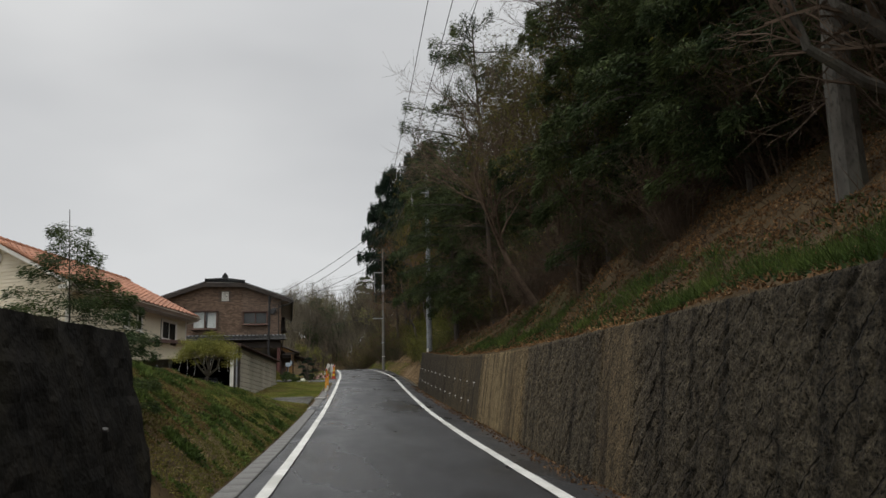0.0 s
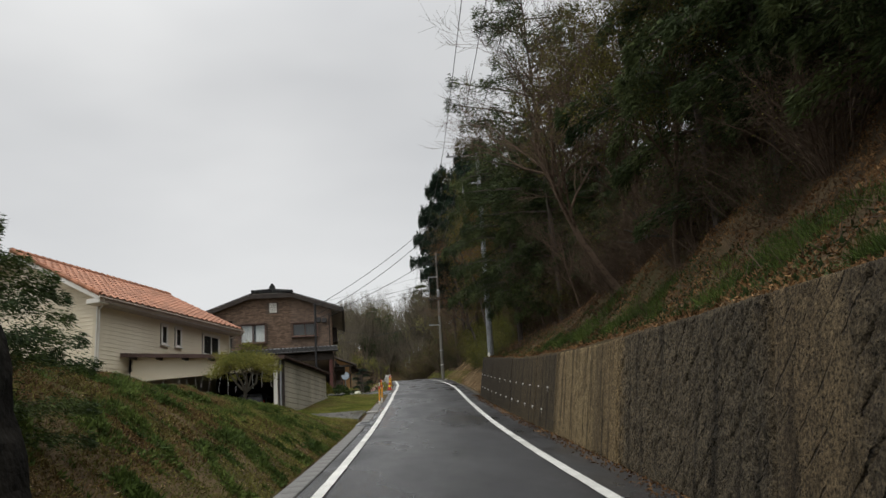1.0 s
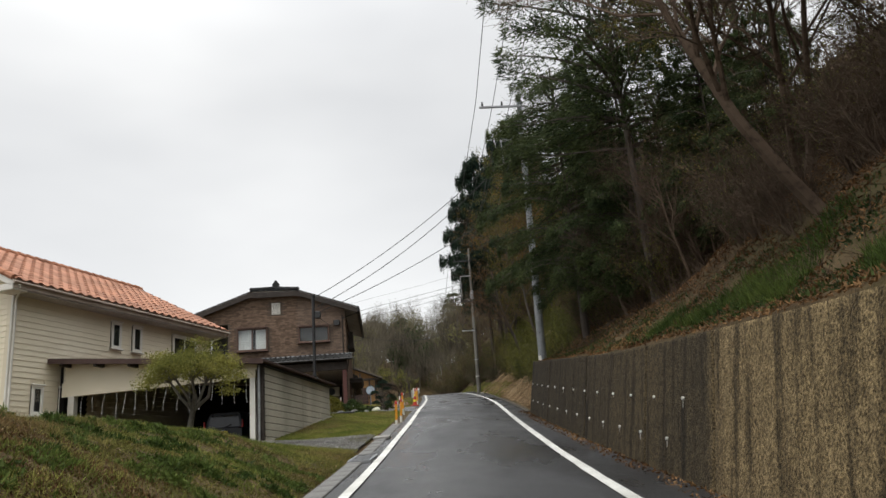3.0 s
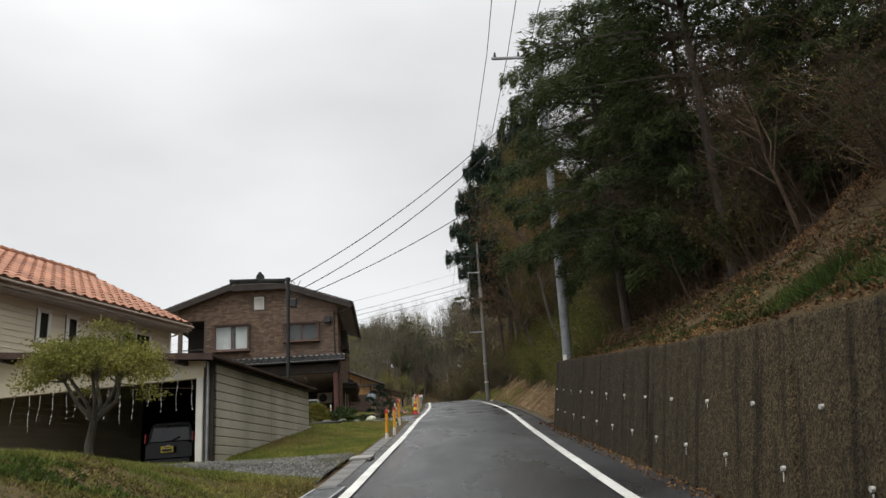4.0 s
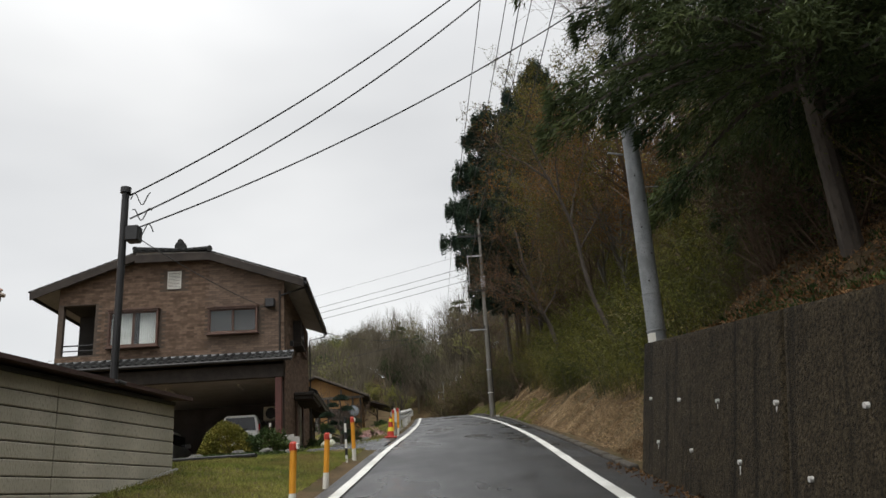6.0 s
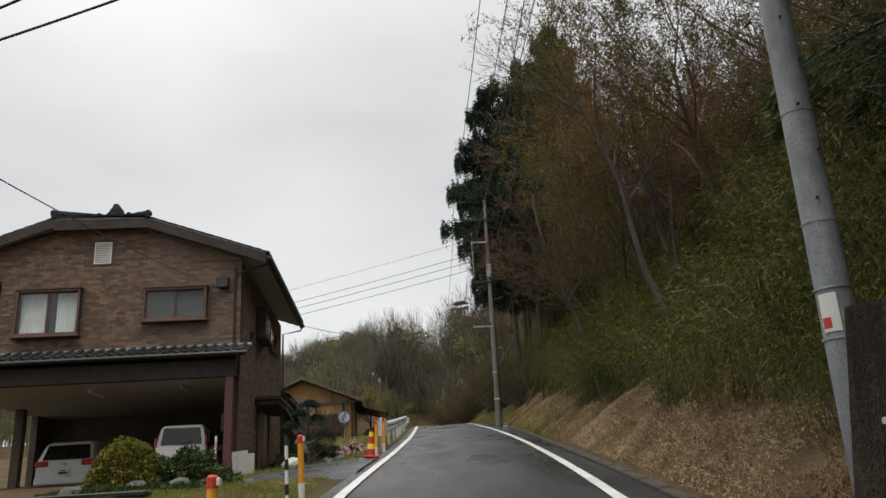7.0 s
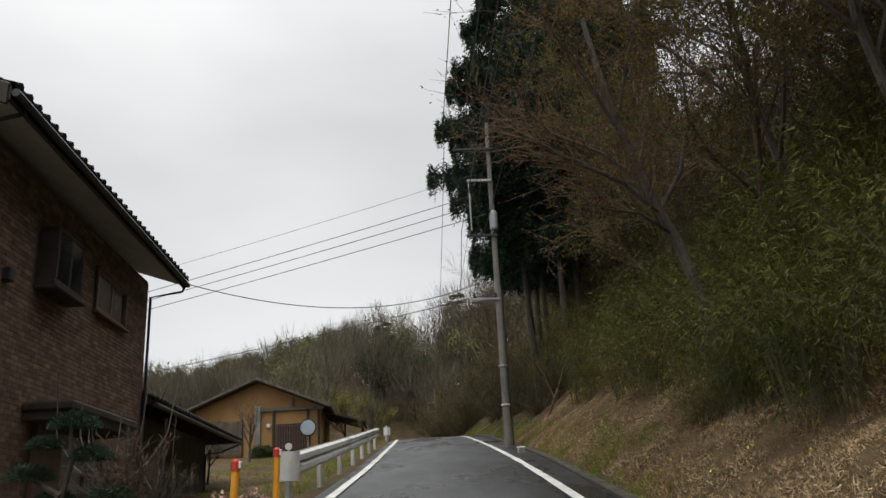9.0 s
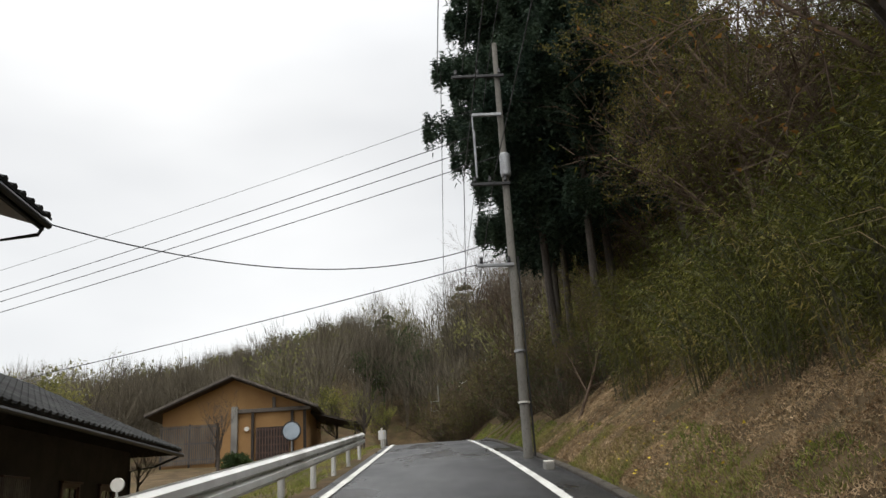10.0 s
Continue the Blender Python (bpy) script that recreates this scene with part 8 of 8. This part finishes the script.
gtree = broad_tree(97, 4.0, 0.08, (0.1, 0.0), 4, (8, 5, 4, 3), leaf=4, leaf_len=0.09, leaf_w=0.05, leaf_mat=M_FRESH, wood=M_BARK, name="garden_tree", label="small tree with thin yellow-green foliage past the bend", up=0.2)
stand(gtree, [(-0.8, 92.5, 0.05, 0, 1.0), (-2.4, 96.0, 0.05, 50, 1.25), (-9.0, 97.5, 0.05, 120, 1.3), (-14.0, 84.0, 0.05, 150, 1.4), (-16.0, 92.0, 0.05, 150, 1.5), (0.6, 97.0, 0.05, 90, 0.9)], "yellow-green garden trees")


def rock(seed, sx, sy, sz):
    bm = bmesh.new()
    bmesh.ops.create_icosphere(bm, subdivisions=2, radius=1.0)
    for v_ in bm.verts:
        n = 1 + 0.35 * noise.noise(v_.co * 1.3 + Vector((seed * 3.1, 0, 0))) + 0.12 * noise.noise(v_.co * 3.5 + Vector((0, seed, 0)))
        v_.co = Vector((v_.co.x * sx, v_.co.y * sy, v_.co.z * sz)) * n
    return Mesh().take(bm)


rk_ = random.Random(8)
for i, (x, y, s) in enumerate(((-1.9, 46.2, 0.28), (-1.45, 46.5, 0.2), (-2.5, 46.0, 0.24), (-3.4, 45.7, 0.26), (-0.9, 46.7, 0.16), (-0.35, 52.8, 0.15), (-0.15, 53.4, 0.2), (-1.0, 52.6, 0.2), (-1.7, 46.9, 0.18), (-0.2, 54.3, 0.18), (-0.7, 55.2, 0.22))):
    o = part("garden_rock", rock(i, s * 0.85, s * 0.65, s * 0.5), M_STONE, None)
    o.matrix_basis = pose(x, y, height(x, y) + s * 0.12, 0, 0, rk_.uniform(0, 360))
    tagged(o, "rough grey garden rock edging the planting", "rock", "garden rocks")
pl_ = thing("stone_planter", pose(-3.4, 44.2, height(-3.4, 44.2) - 0.45, 0, 0, 2), "low grey concrete planter wall behind the garage", "planter")
part("planter_wall", Mesh().box(-2.6, 1.6, 0, 0.18, 0, 0.48, 0.02), M_DRAIN, pl_)
part("planter_coping", Mesh().box(-2.65, 1.65, -0.05, 0.24, 0.48, 0.55, 0.015), M_BLACK, pl_)
sb = thing("stone_slabs", bmx @ pose(0.42, -0.25, -0.05), "pale stone slabs leaning by the carport post", "stone slabs")
for i in range(2):
    o = part("slab", Mesh().box(-0.2, 0.2, -0.02, 0.02, 0, 0.6 - 0.08 * i, 0.01), M_CONC, sb)
    o.matrix_basis = pose(0.12 * i, -0.06 * i, 0, -14, 6 * i - 6, 10)
sh = part("plastic_sheet", rock(77, 0.24, 0.2, 0.17), M_SHEET, None, smooth=False)
sh.matrix_basis = pose(-1.35, 53.3, height(-1.35, 53.3) + 0.1)
tagged(sh, "crumpled pale yellow plastic sheet over a garden heap", "plastic sheet")
bx = thing("wooden_planter_box", pose(-1.55, 55.9, height(-1.55, 55.9), 0, 0, 4), "weathered wooden planter box beside the brick wall", "planter")
part("box_body", Mesh().box(-0.4, 0.4, -0.2, 0.2, 0, 0.34, 0.015), M_OLDWOOD, bx)
part("box_rim", Mesh().box(-0.44, 0.44, -0.24, 0.24, 0.34, 0.38, 0.01), M_OLDWOOD, bx)
fl = bush(140, 0.5, 0.35, 0.35, 260, M_PINKFLOWER, 0.05, 0.05, "low clump of pale pink garden flowers", "flower_clump", 0.0, 0.7, "flowers", 1.0, 20)
stand(fl, [(-0.1, 56.6, 0.0, 0, 1.0), (-0.45, 57.6, 0.0, 90, 0.9), (-0.15, 58.8, 0.0, 30, 0.8)], "pink flower clumps")
ws = thing("verge_marker_stone", pose(foot_r(66.5) - 0.35, 66.5, road_z(66.5) + 0.02, 6, 0, 3), "white-topped concrete marker block at the verge", "marker block")
part("block", Mesh().box(-0.09, 0.09, -0.14, 0.14, -0.1, 0.13, 0.015), M_CONC, ws)
part("white_top", Mesh().box(-0.085, 0.085, -0.135, 0.135, 0.13, 0.15, 0.008), M_WHITE, ws)
kerb2 = thing("kerb", Matrix(), "dark mossy drain edge under the leafy bank", "kerb", kind="structure")
y = WALL_END + 0.3
while y < 84:
    o = part("kerb_stone", Mesh().box(-0.1, 0.05, 0, 0.98, -0.2, 0.07, 0.02), M_WALL_DARK, kerb2)
    o.matrix_basis = Matrix.Translation((foot_r(y), y, road_z(y))) @ pose(0, 0, 0, 6.7, 0, -math.degrees(math.atan(foot_r(y + 1) - foot_r(y))))
    y += 1.0
# dead branch on the bank, then loose canes
br = Mesh()
br.tube([(7.2, 17.8, height(7.2, 17.8) + 0.1), (6.39, 17.5, 5.30), (5.62, 17.5, 5.38), (5.2, 17.5, 5.52)], [0.035, 0.03, 0.024, 0.010], 6)
br.tube([(5.9, 17.5, 5.35), (5.5, 17.35, 5.62), (5.25, 17.3, 5.95)], [0.016, 0.012, 0.005], 5)
br.tube([(5.7, 17.5, 5.36), (5.35, 17.6, 5.28), (5.05, 17.6, 5.32)], [0.014, 0.010, 0.004], 5)
tagged(part("fallen_branch", br, M_BARK_PALE, None), "pale dead branch lodged across the bank", "branch")


def bent_canes(seed, y0, y1, n, off, label):
    """Single straw-coloured canes leaning out of the thicket."""
    rng = random.Random(seed)
    for _ in range(n):
        y = rng.uniform(y0, y1)
        x = foot_r(y) + off + rng.uniform(-0.2, 0.5)
        z = height(x, y)
        l_, dy = rng.uniform(0.9, 1.9), rng.uniform(-0.8, 0.8)
        pts = [(x + 0.3, y, z + 0.2), (x + 0.1, y + 0.25 * dy, z + 0.2 + 0.55 * l_), (x - 0.15, y + 0.6 * dy, z + 0.15 + 0.85 * l_), (x - 0.45, y + dy, z + 0.1 + 0.88 * l_)]
        o = part("bent_cane", Mesh().tube(pts, [0.007, 0.006, 0.005, 0.003], 5), M_STRAW, None)
        tagged(o, label, "cane", "bent dry canes")


bent_canes(9, 43.0, 66.0, 26, 1.7, "dry straw-coloured bamboo cane leaning out of the thicket")


# ---- bricks of the brick house, last ----
def brick_ok(x0, x1, z0, z1):
    if max(z1 - gable_z(x0), z1 - gable_z(x1)) > -0.02 or z1 > 6.94:
        return False
    if x0 < -6.19 and not (z1 < 3.6 or z0 > 5.38):
        return False
    for w in (W1, W2, VENT):
        if x1 > w[0] - 0.02 and x0 < w[1] + 0.02 and z1 > w[2] - 0.04 and z0 < w[3] + 0.03:
            return False
    return True


BL, BHT, GAP = 0.228, 0.066, 0.010
brick_me = Mesh().box(0, BL, -0.012, 0.0, 0, BHT).data("brick", M_BRICK)
rest_b = Mesh()
cand = []
row = 0
z = 3.42
while z < 7.0:
    x = XL + 0.02 - (row % 2) * (BL + GAP) / 2
    while x < XR - 0.05:
        a, b = max(x, XL + 0.01), min(x + BL, XR)
        if b - a > 0.05 and brick_ok(a, b, z, z + BHT):
            cand.append((a, b, z))
        x += BL + GAP
    row += 1
    z += BHT + GAP
near = [c for c in cand if c[0] > -2.6 and c[1] - c[0] > BL - 0.001][:300]
chosen = set(near)
for a, b, z in near:
    o = new("brick", brick_me)
    o.parent = wall_f
    o.matrix_basis = pose(a, 0.012, z)
for a, b, z in cand:
    if (a, b, z) not in chosen:
        rest_b.box(a, b, 0.0, 0.013, z, z + BHT)
tagged(part("bricks", rest_b, M_BRICK_I, wall_f, "brown brick tiles in running bond", fix=False), kind="stuff")
side_b = Mesh()
row = 0
z = -0.1
while z < 5.62:
    y = 0.02 - (row % 2) * (BL + GAP) / 2
    while y < YB_ - 0.02:
        a, b = max(y, 0.02), min(y + BL, YB_)
        hit_bay = b > 2.45 and a < 3.6 and z + BHT > 4.0 and z < 5.02
        hit_win = b > 4.8 and a < 6.55 and z + BHT > 4.24 and z < 5.12
        hit_door = b > 2.92 and a < 5.08 and z < 2.12
        if b - a > 0.05 and not (hit_bay or hit_win or hit_door):
            side_b.box(XR - 0.012, XR, a, b, z, z + BHT)
        y += BL + GAP
    row += 1
    z += BHT + GAP
tagged(part("bricks", side_b, M_BRICK_I, wall_s, "brown brick tiles in running bond", fix=False), kind="stuff")
